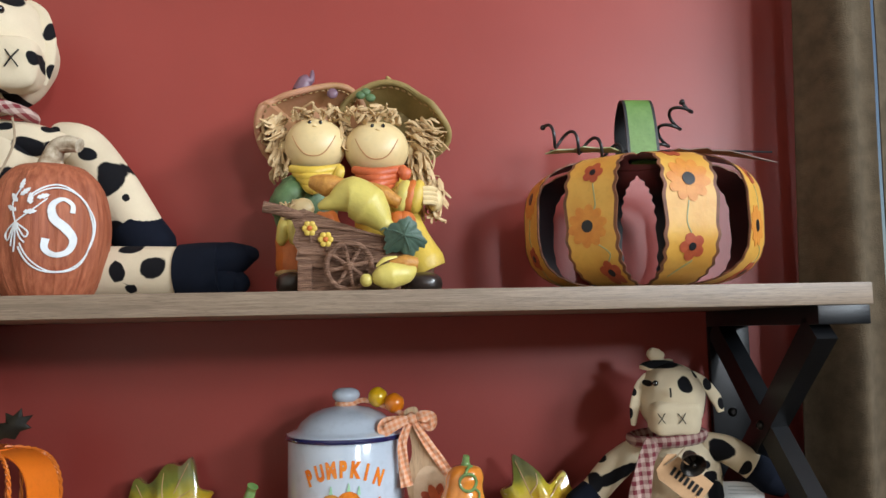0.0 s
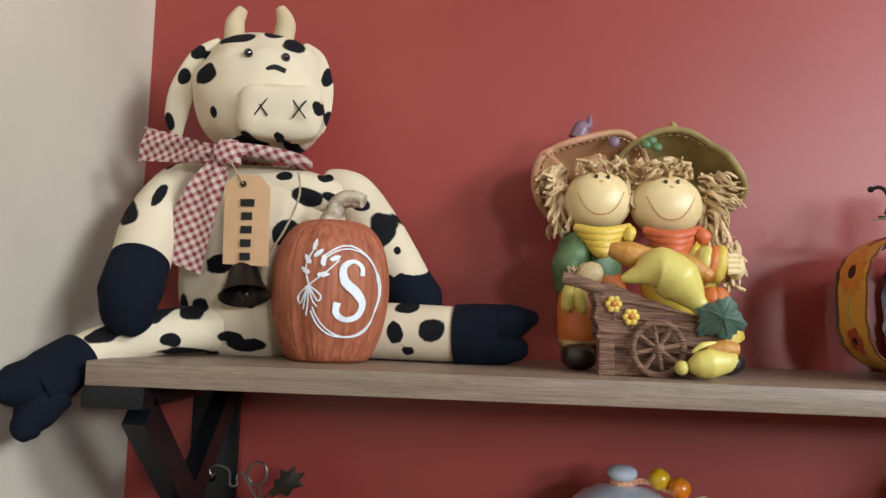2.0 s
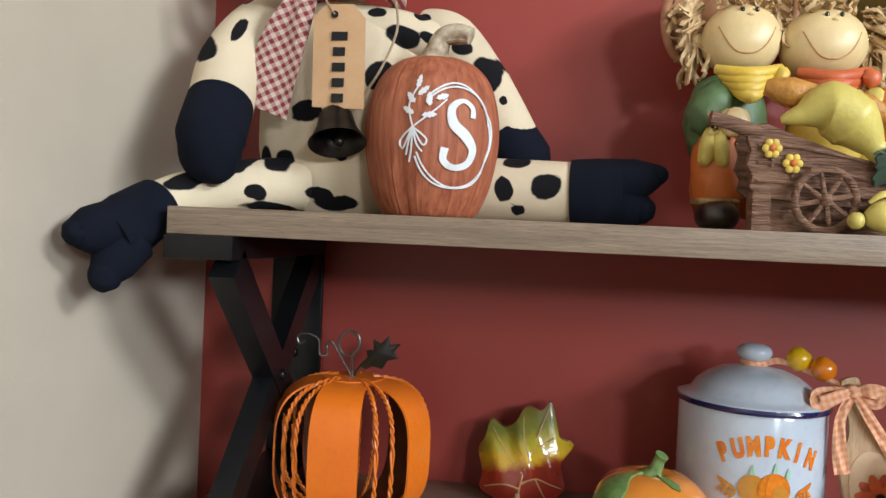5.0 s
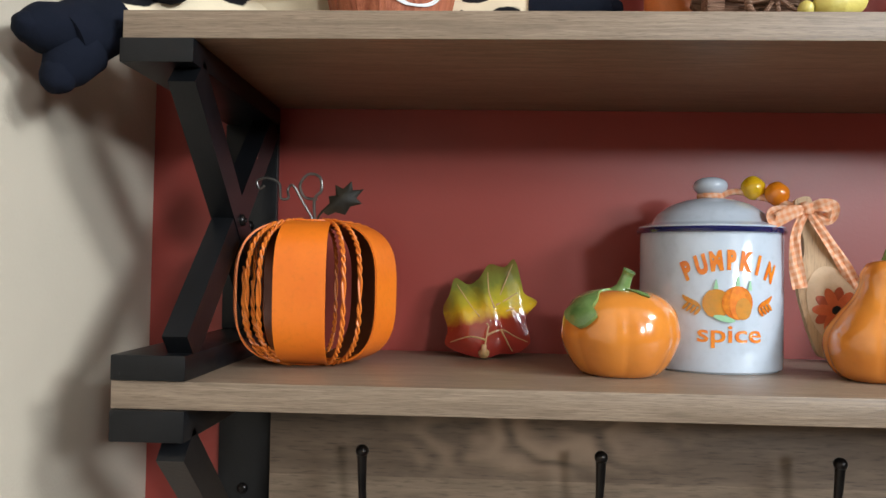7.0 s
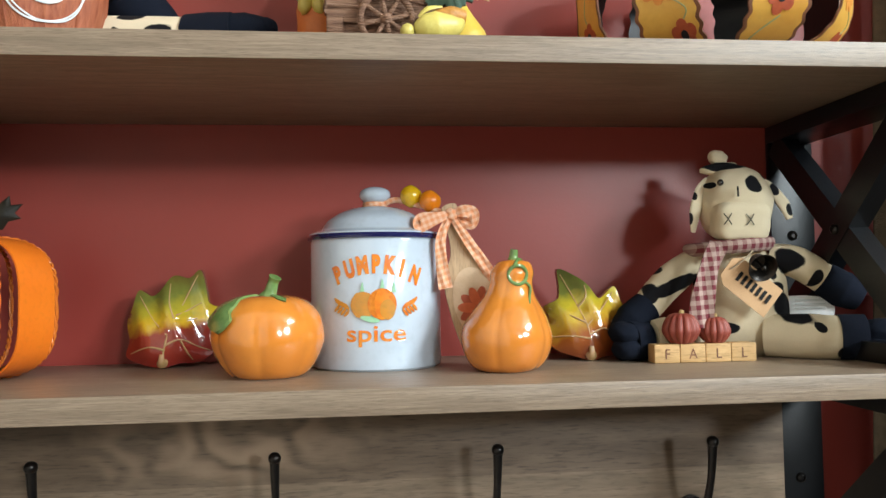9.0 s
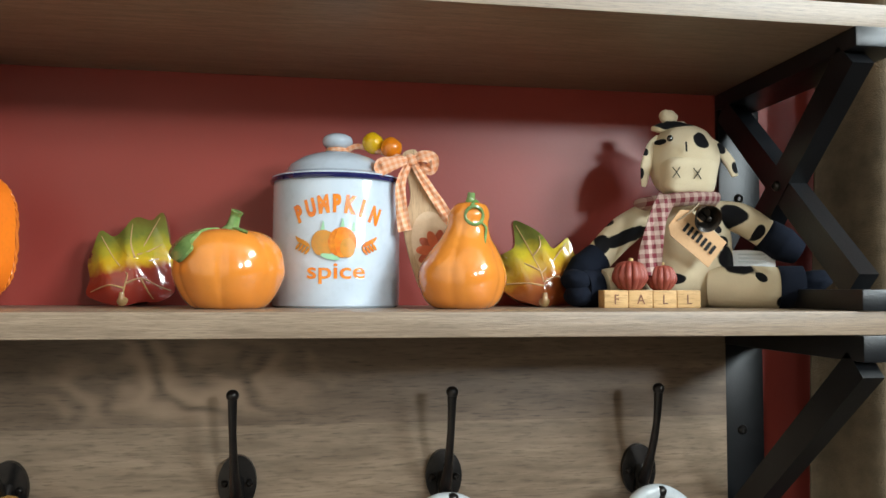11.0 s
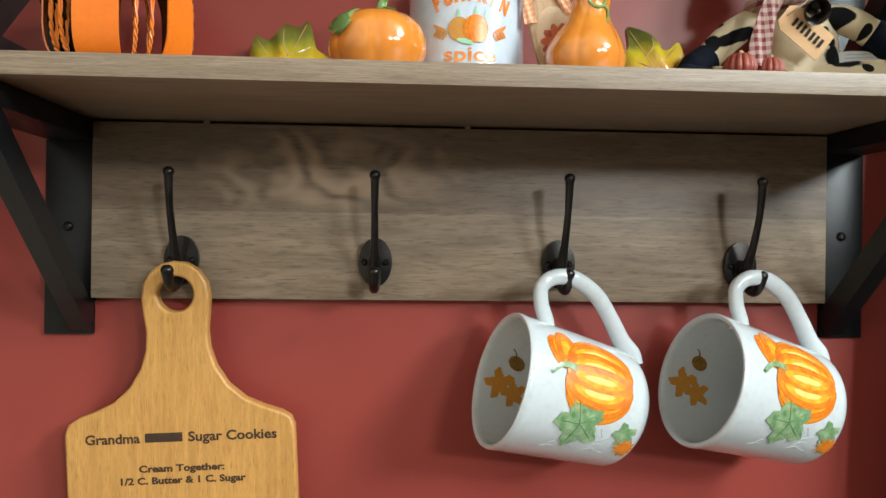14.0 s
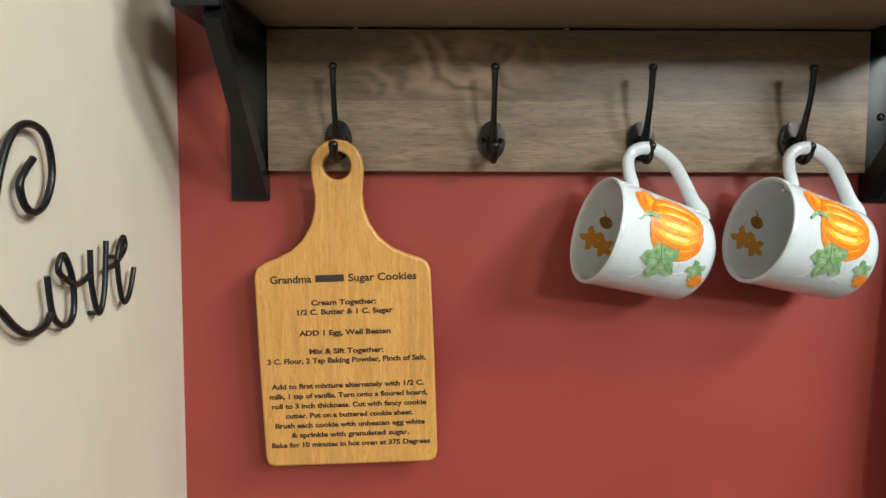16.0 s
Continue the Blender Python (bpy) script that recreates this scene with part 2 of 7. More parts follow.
GLAZE_O = surf("orange_glaze", (0.72, 0.255, 0.040), (0.64, 0.20, 0.026), 26, 0.16, 0.05, 120, coat=0.9, rvar=0.06)
GLAZE_G = surf("green_glaze", (0.10, 0.20, 0.055), (0.19, 0.30, 0.10), 110, 0.2, 0.3, 300, coat=0.7)
LEAF_A = fade("maple_leaf_glaze", [(0.004, (0.26, 0.022, 0.015)), (0.024, (0.30, 0.035, 0.016)), (0.033, (0.60, 0.37, 0.02)), (0.041, (0.40, 0.33, 0.03)), (0.052, (0.17, 0.18, 0.035)), (0.066, (0.13, 0.09, 0.02))], slant=-0.15)
LEAF_B = fade("amber_leaf_glaze", [(0.004, (0.20, 0.04, 0.012)), (0.018, (0.32, 0.085, 0.016)), (0.032, (0.56, 0.34, 0.03)), (0.042, (0.52, 0.41, 0.03)), (0.053, (0.14, 0.15, 0.03)), (0.066, (0.08, 0.09, 0.02))], slant=-0.32)
VEIN = surf("pale_glaze_vein", (0.54, 0.30, 0.16), (0.48, 0.33, 0.13), 120, 0.2, 0.1, coat=0.7)
TIN_O = surf("orange_painted_tin", (0.80, 0.185, 0.012), (0.74, 0.155, 0.010), 30, 0.42, 0.1, 300)
# Strip orange at about a fifth strength: the inner shade is put into the colour.
TIN_OI = surf("orange_tin_shaded_inside", (0.16, 0.042, 0.010), (0.09, 0.024, 0.008), 30, 0.5, 0.1, 300)
ROPE_O = surf("orange_twisted_wire", (0.74, 0.20, 0.025), (0.66, 0.15, 0.015), 60, 0.4, 0.1)
TIN_Y = surf("antiqued_yellow_tin", (0.70, 0.40, 0.075), (0.60, 0.29, 0.045), 34, 0.42, 0.12, 260)
TIN_EDGE = surf("rusty_rubbed_edge", (0.22, 0.075, 0.03), (0.10, 0.04, 0.02), 90, 0.6, 0.2)
TIN_K = surf("black_tin", (0.011, 0.011, 0.013), (0.02, 0.02, 0.023), 30, 0.36, 0.08, 260, metal=0.2)
TIN_G = surf("green_painted_tin", (0.075, 0.17, 0.03), (0.15, 0.27, 0.065), 45, 0.5, 0.15)
PETAL_O = surf("orange_petal_paint", (0.66, 0.27, 0.04), (0.58, 0.20, 0.03), 140, 0.5, 0)
PETAL_R = surf("russet_petal_paint", (0.34, 0.055, 0.022), (0.44, 0.09, 0.03), 140, 0.5, 0)
LEAFBROWN = surf("brown_tin_leaf", (0.10, 0.05, 0.03), (0.18, 0.09, 0.05), 80, 0.55, 0.1)
LEAFPALE = surf("pale_green_tin_leaf", (0.36, 0.38, 0.20), (0.26, 0.30, 0.13), 80, 0.55, 0.1)
WIRE_G = surf("dull_steel_wire", (0.20, 0.19, 0.18), (0.12, 0.11, 0.10), 100, 0.35, 0, metal=0.8)
LEAFK = surf("blackened_tin_leaf", (0.014, 0.012, 0.008), (0.03, 0.023, 0.012), 90, 0.5, 0.2)
RIBBON = gingham("orange_gingham_ribbon", (0.74, 0.30, 0.14), (0.84, 0.56, 0.40), 0.0020, 20)
SCOOP = grained("birch_scoop", (0.58, 0.40, 0.24), (0.48, 0.31, 0.17), 0.6, (60, 60, 6), None, 0.08)
SCOOP_IN = surf("bleached_bowl_wood", (0.66, 0.49, 0.33), (0.58, 0.41, 0.26), 60, 0.7, 0.1)
BEAD_Y = surf("yellow_bead", (0.78, 0.46, 0.01), (0.70, 0.40, 0.008), 60, 0.25, 0.05, coat=0.6)
BEAD_O = surf("orange_bead", (0.82, 0.26, 0.01), (0.76, 0.20, 0.01), 60, 0.25, 0.05, coat=0.6)
BLOCK = grained("pine_block", (0.60, 0.38, 0.17), (0.50, 0.29, 0.11), 0.65, (8, 60, 60), None, 0.12)
RUSSET = surf("russet_resin", (0.30, 0.062, 0.040), (0.22, 0.04, 0.026), 90, 0.5, 0.3, 300)
CURTAIN = surf("woven_brown_curtain", (0.135, 0.102, 0.066), (0.085, 0.064, 0.042), 60, 0.95, 0.6, 900, stretch=(1, 1, 1), depth=0.002)
PAPER = surf("white_care_label", (0.78, 0.79, 0.80), (0.72, 0.73, 0.75), 60, 0.8, 0.1)
SKIN = surf("pale_resin", (0.78, 0.62, 0.34), (0.73, 0.55, 0.27), 26, 0.38, 0.06, 200)
BLUSH = surf("smile_line_paint", (0.42, 0.19, 0.07), (0.5, 0.24, 0.09), 100, 0.5, 0)
HAT_P = surf("dusty_rose_hat", (0.50, 0.24, 0.14), (0.36, 0.19, 0.07), 40, 0.6, 0.3, 300)
HAT_T = surf("olive_tan_hat", (0.42, 0.30, 0.11), (0.24, 0.18, 0.06), 40, 0.6, 0.3, 300)
STITCH = surf("hat_stitches", (0.16, 0.07, 0.02), (0.60, 0.42, 0.18), 100, 0.7, 0)
RAFFIA = surf("raffia", (0.70, 0.52, 0.29), (0.48, 0.30, 0.13), 160, 0.75, 0.2)
RES_GREEN = surf("green_resin", (0.06, 0.12, 0.05), (0.11, 0.19, 0.075), 60, 0.5, 0.3)
RES_DKGREEN = surf("blue_green_resin_leaf", (0.045, 0.085, 0.065), (0.08, 0.14, 0.095), 90, 0.5, 0.4)
RES_YELLOW = surf("yellow_resin", (0.72, 0.50, 0.06), (0.60, 0.42, 0.08), 50, 0.45, 0.25)
RES_CORN = surf("pale_yellow_gourd_resin", (0.70, 0.58, 0.14), (0.56, 0.47, 0.12), 55, 0.42, 0.3)
RES_ORANGE = surf("orange_resin", (0.62, 0.17, 0.03), (0.50, 0.12, 0.02), 60, 0.5, 0.35)
RES_SCARF = surf("coral_resin", (0.64, 0.15, 0.05), (0.52, 0.10, 0.03), 90, 0.45, 0.3)
RES_COB = surf("indian_corn_resin", (0.45, 0.19, 0.035), (0.60, 0.30, 0.06), 320, 0.5, 0.6, 420)
RES_WOOD = surf("carved_cart_resin", (0.36, 0.20, 0.125), (0.15, 0.07, 0.042), 110, 0.6, 1.0, 300, stretch=(0.35, 1, 3.5), depth=0.004)
RES_PURPLE = surf("purple_resin", (0.15, 0.08, 0.12), (0.22, 0.13, 0.17), 80, 0.4, 0.2)
RES_BLACK = surf("black_shoe_resin", (0.013, 0.011, 0.010), (0.03, 0.02, 0.015), 60, 0.3, 0.15, coat=0.4)
for cloth_mat, level in ((NAVYCLOTH, 0.12), (LEAFK, 0.2), (CLOTH, 0.2), (CLOTH_B, 0.2), (TIN_OI, 0.25), (CURTAIN, 0.1), (THREAD, 0.2)):
    cloth_mat.node_tree.nodes["Principled BSDF"].inputs["Specular IOR Level"].default_value = level
GLASS = bpy.data.materials.new("window_glass")
GLASS.use_nodes = True
GLASS.node_tree.nodes["Principled BSDF"].inputs["Transmission Weight"].default_value = 1.0
GLASS.node_tree.nodes["Principled BSDF"].inputs["Roughness"].default_value = 0.0
TRIM = paint("white_trim_paint", (0.78, 0.77, 0.74), 0.4, 0.05)

# ---- mesh helpers ----


LAID = [Vector((0, 0, 0)), Vector((1, 1, 1)), Vector((0, 0, 0))]
DRAWN = {}                   # where each thing was drawn


def lay(dx, dy, dz=0.0, size=(1, 1, 1), about=(0, 0, 0)):
    """How far from the spot they are drawn at, and how much larger about a point, the next things are set down."""
    LAID[:] = Vector((dx, dy, dz)), Vector(size), Vector(about)


def set_down(ob, at):
    DRAWN[ob.name] = Vector(at)
    move, size, about = LAID
    ob.location = about + (Vector(at) - about) * size + move
    ob.scale = size


def thing(name, at, label, category, group=""):
    ob = new(name)
    set_down(ob, at)
    ob.empty_display_size = 0.02
    return tagged(ob, label, category, group)


def mesh_of(name, bm, mats, at=(0, 0, 0), smooth=True):
    bmesh.ops.recalc_face_normals(bm, faces=bm.faces)
    bmesh.ops.translate(bm, verts=bm.verts, vec=-Vector(at))
    me = bpy.data.meshes.new(name)
    bm.to_mesh(me)
    bm.free()
    for m in (mats if isinstance(mats, (list, tuple)) else (mats,)):
        me.materials.append(m)
    for p in me.polygons:
        p.use_smooth = smooth
    if smooth:
        me.set_sharp_from_angle(angle=radians(42))
    return me


def part(name, bm, mats, parent, label="", smooth=True):
    """One mesh, given in world metres, under a thing or a part of it."""
    top = parent
    while top.parent:
        top = top.parent
    ob = new(name, mesh_of(name, bm, mats, DRAWN[top.name], smooth))
    ob.parent = parent
    return tagged(ob, label) if label else ob


def single(name, bm, mats, at, label, category, group="", kind="", smooth=True):
    ob = new(name, mesh_of(name, bm, mats, at, smooth))
    set_down(ob, at)
    return tagged(ob, label, category, group, kind)


def shell(name, bm, mats, label, category, smooth=False):
    return single(name, bm, mats, (0, 0, 0), label, category, "", "structure", smooth)


def mark(bm, before, mi):
    for f in bm.faces:
        if f.index == -1 or f not in before:
            f.material_index = mi


def box(bm, lo, hi, bevel=0.0, mi=0, m=None):
    lo, hi = Vector(lo), Vector(hi)
    r = bmesh.ops.create_cube(bm, size=1.0)
    vs = r["verts"]
    for v in vs:
        v.co = Vector([(l + h) / 2 + c * (h - l) for l, h, c in zip(lo, hi, v.co)])
    es = list({e for v in vs for e in v.link_edges})
    fs = list({f for v in vs for f in v.link_faces})
    for f in fs:
        f.material_index = mi
    if bevel:
        r = bmesh.ops.bevel(bm, geom=es, offset=bevel, segments=2, affect='EDGES', profile=0.6)
        fs = list({f for v in r["verts"] for f in v.link_faces})
        vs = list({v for f in fs for v in f.verts})
        for f in fs:
            f.material_index = mi
    if m is not None:
        bmesh.ops.transform(bm, matrix=m, verts=vs)
    return vs


def grid(bm, rows, mi=0, close_u=False, close_v=False):
    """Faces over rows of points; returns the rows of vertices."""
    vs = [[bm.verts.new(p) for p in row] for row in rows]
    nr, nc = len(vs), len(vs[0])
    for i in range(nr if close_v else nr - 1):
        for j in range(nc if close_u else nc - 1):
            a, b, c, d = vs[i][j], vs[i][(j + 1) % nc], vs[(i + 1) % nr][(j + 1) % nc], vs[(i + 1) % nr][j]
            f = bm.faces.new((a, b, c, d))
            f.material_index = mi
    return vs


def cap(bm, ring, mi=0):
    c = bm.verts.new(sum((v.co for v in ring), Vector()) / len(ring))
    for i in range(len(ring)):
        f = bm.faces.new((c, ring[i], ring[(i + 1) % len(ring)]))
        f.material_index = mi


def ell(bm, c, r, rot=(0, 0, 0), seg=24, rings=14, mi=0, power=1.0, bump=0.0):
    """An ellipsoid; power below 1 makes it boxy like a pillow, bump dents it."""
    m = Euler([radians(a) for a in rot]).to_matrix()
    sg = lambda a: math.copysign(abs(a) ** power, a)
    rows = []
    for i in range(1, rings):
        th = math.pi * i / rings
        row = []
        for j in range(seg):
            ph = 2 * math.pi * j / seg
            n = Vector((sg(math.sin(th)) * sg(math.cos(ph)), sg(math.sin(th)) * sg(math.sin(ph)), sg(math.cos(th))))
            if bump:
                n *= 1 + bump * noise.noise(Vector(c) * 37 + n * 2.2)
            row.append(Vector(c) + m @ Vector([a * b for a, b in zip(n, r)]))
        rows.append(row)
    vs = grid(bm, rows, mi, close_u=True)
    cap(bm, vs[0], mi)
    cap(bm, vs[-1][::-1], mi)


def smooth_path(pts, steps=6, closed=False):
    pts = [Vector(p) for p in pts]
    n, out = len(pts), []
    for i in range(n if closed else n - 1):
        if closed:
            p = [pts[(i + k) % n] for k in (-1, 0, 1, 2)]
        else:
            p = [pts[max(0, min(n - 1, i + k))] for k in (-1, 0, 1, 2)]
        for s in range(steps):
            t = s / steps
            out.append(0.5 * (2 * p[1] + (p[2] - p[0]) * t + (2 * p[0] - 5 * p[1] + 4 * p[2] - p[3]) * t * t + (3 * p[1] - p[0] - 3 * p[2] + p[3]) * t ** 3))
    if not closed:
        out.append(pts[-1])
    return out


def tube(bm, pts, rad, seg=8, mi=0, steps=6, flat=1.0, closed=False, up=None):
    """A tube along a smooth path; rad: one radius or one for each point given; flat squeezes it."""
    path = smooth_path(pts, steps, closed)
    if isinstance(rad, (int, float)):
        rads = [rad] * len(path)
    else:
        k = (len(rad) - 1) / (len(path) - 1)
        rads = []
        for i in range(len(path)):
            a = min(len(rad) - 2, int(i * k))
            rads.append(rad[a] + (rad[a + 1] - rad[a]) * (i * k - a))
    rows, side = [], None
    for i, p in enumerate(path):
        d = (path[(i + 1) % len(path) if closed else min(i + 1, len(path) - 1)] - path[i - 1 if closed else max(i - 1, 0)])
        d = d.normalized() if d.length > 1e-9 else Vector((0, 0, 1))
        if up is not None:
            side = d.cross(Vector(up))
            if side.length < 1e-6:
                side = d.orthogonal()
        elif side is None:
            side = d.orthogonal()
        side = (side - d * side.dot(d)).normalized()
        other = d.cross(side)
        rows.append([p + rads[i] * (side * math.cos(2 * math.pi * j / seg) + flat * other * math.sin(2 * math.pi * j / seg)) for j in range(seg)])
    vs = grid(bm, rows, mi, close_u=True, close_v=closed)
    if not closed:
        cap(bm, vs[0], mi)
        cap(bm, vs[-1][::-1], mi)


def lathe(bm, profile, c, seg=48, mi=0, lobes=0, depth=0.0, turn=0.0, m=None, steps=0):
    """A surface of revolution round z; lobes cut grooves into it."""
    if steps:
        profile = [(p.x, p.y) for p in smooth_path([(a, b, 0) for a, b in profile], steps)]
    rows = []
    for r, z in profile:
        row = []
        for j in range(seg):
            a = 2 * math.pi * j / seg
            k = 1 - depth * (1 - abs(math.sin(lobes * (a - turn) / 2)) ** 0.55) if lobes else 1
            p = Vector((max(r, 1e-5) * k * math.cos(a), max(r, 1e-5) * k * math.sin(a), z))
            row.append(Vector(c) + (m @ p if m is not None else p))
        rows.append(row)
    vs = grid(bm, rows, mi, close_u=True)
    cap(bm, vs[0], mi)
    cap(bm, vs[-1][::-1], mi)


def slab(bm, outline, place, thick, mi=0, bulge=0.0, rings=1):
    """A plate with the outline given in (u, v); place(u, v, w) puts it into the world, w through its thickness."""
    n = len(outline)
    cu, cv = sum(p[0] for p in outline) / n, sum(p[1] for p in outline) / n
    fronts, backs = [], []
    for k in range(rings, 0, -1):
        f = k / rings
        fronts.append([bm.verts.new(place(cu + (u - cu) * f, cv + (v - cv) * f, thick / 2 + bulge * (1 - f * f))) for u, v in outline])
        backs.append([bm.verts.new(place(cu + (u - cu) * f, cv + (v - cv) * f, -thick / 2 + bulge * (1 - f * f))) for u, v in outline])
    for side, c in ((fronts, thick / 2 + bulge), (backs, -thick / 2 + bulge)):
        for a, b in zip(side, side[1:]):
            for j in range(n):
                bm.faces.new((a[j], a[(j + 1) % n], b[(j + 1) % n], b[j])).material_index = mi
        mid = bm.verts.new(place(cu, cv, c))
        for j in range(n):
            bm.faces.new((mid, side[-1][j], side[-1][(j + 1) % n])).material_index = mi
    for j in range(n):
        bm.faces.new((fronts[0][j], fronts[0][(j + 1) % n], backs[0][(j + 1) % n], backs[0][j])).material_index = mi


def decal(bm, place, outline, lift=0.0004, mi=0, rings=2):
    """A thin film of paint or print with that outline on a surface place(u, v, lift)."""
    slab(bm, outline, lambda u, v, w: place(u, v, lift + w), 0.0003, mi, 0, rings)


def stroke(bm, place, pts, width, lift=0.0004, mi=0, steps=6):
    """A brush stroke on a surface; width: one, or one for each point."""
    path = smooth_path([(p[0], p[1], 0) for p in pts], steps)
    rows_l, rows_r = [], []
    for i, p in enumerate(path):
        d = (path[min(i + 1, len(path) - 1)] - path[max(i - 1, 0)]).normalized()
        nrm = Vector((-d.y, d.x, 0))
        if isinstance(width, (int, float)):
            w = width
        else:
            q = i / (len(path) - 1) * (len(width) - 1)
            a = min(len(width) - 2, int(q))
            w = width[a] + (width[a + 1] - width[a]) * (q - a)
        rows_l.append(p + nrm * w / 2)
        rows_r.append(p - nrm * w / 2)
    for h, flip in ((lift, False),):
        grid(bm, [[place(a.x, a.y, h - 0.0006), place(a.x, a.y, h), place((a.x + b.x) / 2, (a.y + b.y) / 2, h + 0.0001), place(b.x, b.y, h), place(b.x, b.y, h - 0.0006)] for a, b in zip(rows_l, rows_r)], mi)


def ellipse(cu, cv, a, b, turn=0, n=20):
    t = radians(turn)
    return [(cu + a * math.cos(k) * math.cos(t) - b * math.sin(k) * math.sin(t), cv + a * math.cos(k) * math.sin(t) + b * math.sin(k) * math.cos(t)) for k in (2 * math.pi * i / n for i in range(n))]


def lettering(bm, text, size, place, mi=0, align='CENTER', squeeze=1.0, bold=0.0):
    """Letters of the built-in font as thin film; place(u, v, w) puts them into the world."""
    cu = bpy.data.curves.new("letters", 'FONT')
    cu.body, cu.size, cu.align_x, cu.resolution_u = text, size, align, 3
    cu.offset = bold
    ob = bpy.data.objects.new("letters", cu)
    scene.collection.objects.link(ob)
    me = bpy.data.meshes.new_from_object(ob.evaluated_get(bpy.context.evaluated_depsgraph_get()))
    vs = [bm.verts.new(place(v.co.x * squeeze, v.co.y, 0.0)) for v in me.vertices]
    for p in me.polygons:
        try:
            bm.faces.new([vs[i] for i in p.vertices]).material_index = mi
        except ValueError:
            pass
    bpy.data.objects.remove(ob)
    bpy.data.curves.remove(cu)
    bpy.data.meshes.remove(me)


def printed(ob, spots):
    """Write the cloth's printed spots (x, z, across, up, turn) into the mesh: above 0.5 is ink."""
    me = ob.data
    at = me.attributes.new("print", 'FLOAT', 'POINT')
    base_at = DRAWN[ob.name]
    for i, v in enumerate(me.vertices):
        p = v.co + base_at
        best = 0.0
        wob = 0.42 * noise.noise(p * 70) + 0.08 * noise.noise(p * 190)
        for x, z, a, b, turn in spots:
            c, s = math.cos(radians(turn)), math.sin(radians(turn))
            dx, dz = p.x - x, p.z - z
            u, w = dx * c + dz * s, -dx * s + dz * c
            d = math.sqrt((u / a) ** 2 + (w / b) ** 2)
            best = max(best, 1.0 - 0.5 * d * (1 + wob))
        at.data[i].value = best

# ---- the room ----
TOP, LEDGE = 1.600, 1.401   # tops of the two shelves
LOW = 1.397                 # the height at which the things of the lower shelf are drawn
T = 0.12


def wall(name, label, mat, boxes):
    bm = bmesh.new()
    for lo, hi in boxes:
        box(bm, lo, hi)
    return shell(name, bm, mat, label, "wall")


W0, W1, WZ0, WZ1 = 0.846, 1.9, 0.85, 2.2      # the curtained window
wall("wall_north", "brick-red painted wall with an eggshell sheen", RED,
     [((-T, 0, 0), (W0, T, CEIL)), ((W1, 0, 0), (RIGHT + T, T, CEIL)), ((W0, 0, 0), (W1, T, WZ0)), ((W0, 0, WZ1), (W1, T, CEIL))])
wall("wall_west", "cream painted side wall beside the shelf", CREAM, [((-T, BACK, 0), (0, 0, CEIL))])
# The opening at y -1.55 to -0.85 is added for the fill lamp.
wall("wall_east", "unseen taupe wall with two high windows and an added lamp opening", TAUPE,
     [((RIGHT, BACK, 0), (RIGHT + T, -4.3, CEIL)), ((RIGHT, -3.7, 0), (RIGHT + T, -2.35, CEIL)), ((RIGHT, -1.65, 0), (RIGHT + T, -1.55, CEIL)), ((RIGHT, -0.85, 0), (RIGHT + T, 0, CEIL)),
      ((RIGHT, -1.55, 0), (RIGHT + T, -0.85, 2.45)), ((RIGHT, -1.55, 2.75), (RIGHT + T, -0.85, CEIL)),
      ((RIGHT, -2.35, 0), (RIGHT + T, -1.65, 1.95)), ((RIGHT, -2.35, 2.29), (RIGHT + T, -1.65, CEIL)),
      ((RIGHT, -4.3, 0), (RIGHT + T, -3.7, 2.17)), ((RIGHT, -4.3, 2.47), (RIGHT + T, -3.7, CEIL))])
wall("wall_south", "cream painted wall behind", CREAM, [((-T, BACK - T, 0), (RIGHT + T, BACK, CEIL))])
bm = bmesh.new()
box(bm, (-T, BACK - T, -0.1), (RIGHT + T, T, 0))
shell("floor", bm, FLOOR, "brown wooden floor", "floor")
bm = bmesh.new()
box(bm, (-T, BACK - T, CEIL), (RIGHT + T, T, CEIL + 0.1))
shell("ceiling", bm, WHITE_CEIL, "white painted ceiling", "ceiling")
window = thing("window_1", (1.37, 0.06, WZ0), "window behind the brown curtain, daylight at its edge", "window")
window["kind"] = "structure"
bm = bmesh.new()
for lo, hi in (((W0, 0.05, WZ0), (W0 + 0.003, 0.09, WZ1)), ((W1 - 0.04, 0.05, WZ0), (W1, 0.09, WZ1)), ((W0 + 0.003, 0.05, WZ1 - 0.04), (W1 - 0.04, 0.09, WZ1)), ((W0 + 0.003, 0.05, WZ0), (W1 - 0.04, 0.09, WZ0 + 0.04))):
    box(bm, lo, hi)
part("window_frame", bm, TRIM, window, "white painted frame", False)
bm = bmesh.new()
box(bm, (W0 + 0.003, 0.068, WZ0 + 0.04), (W1 - 0.04, 0.072, WZ1 - 0.04))
pane = part("pane", bm, GLASS, window, "", False)
pane.visible_shadow = False


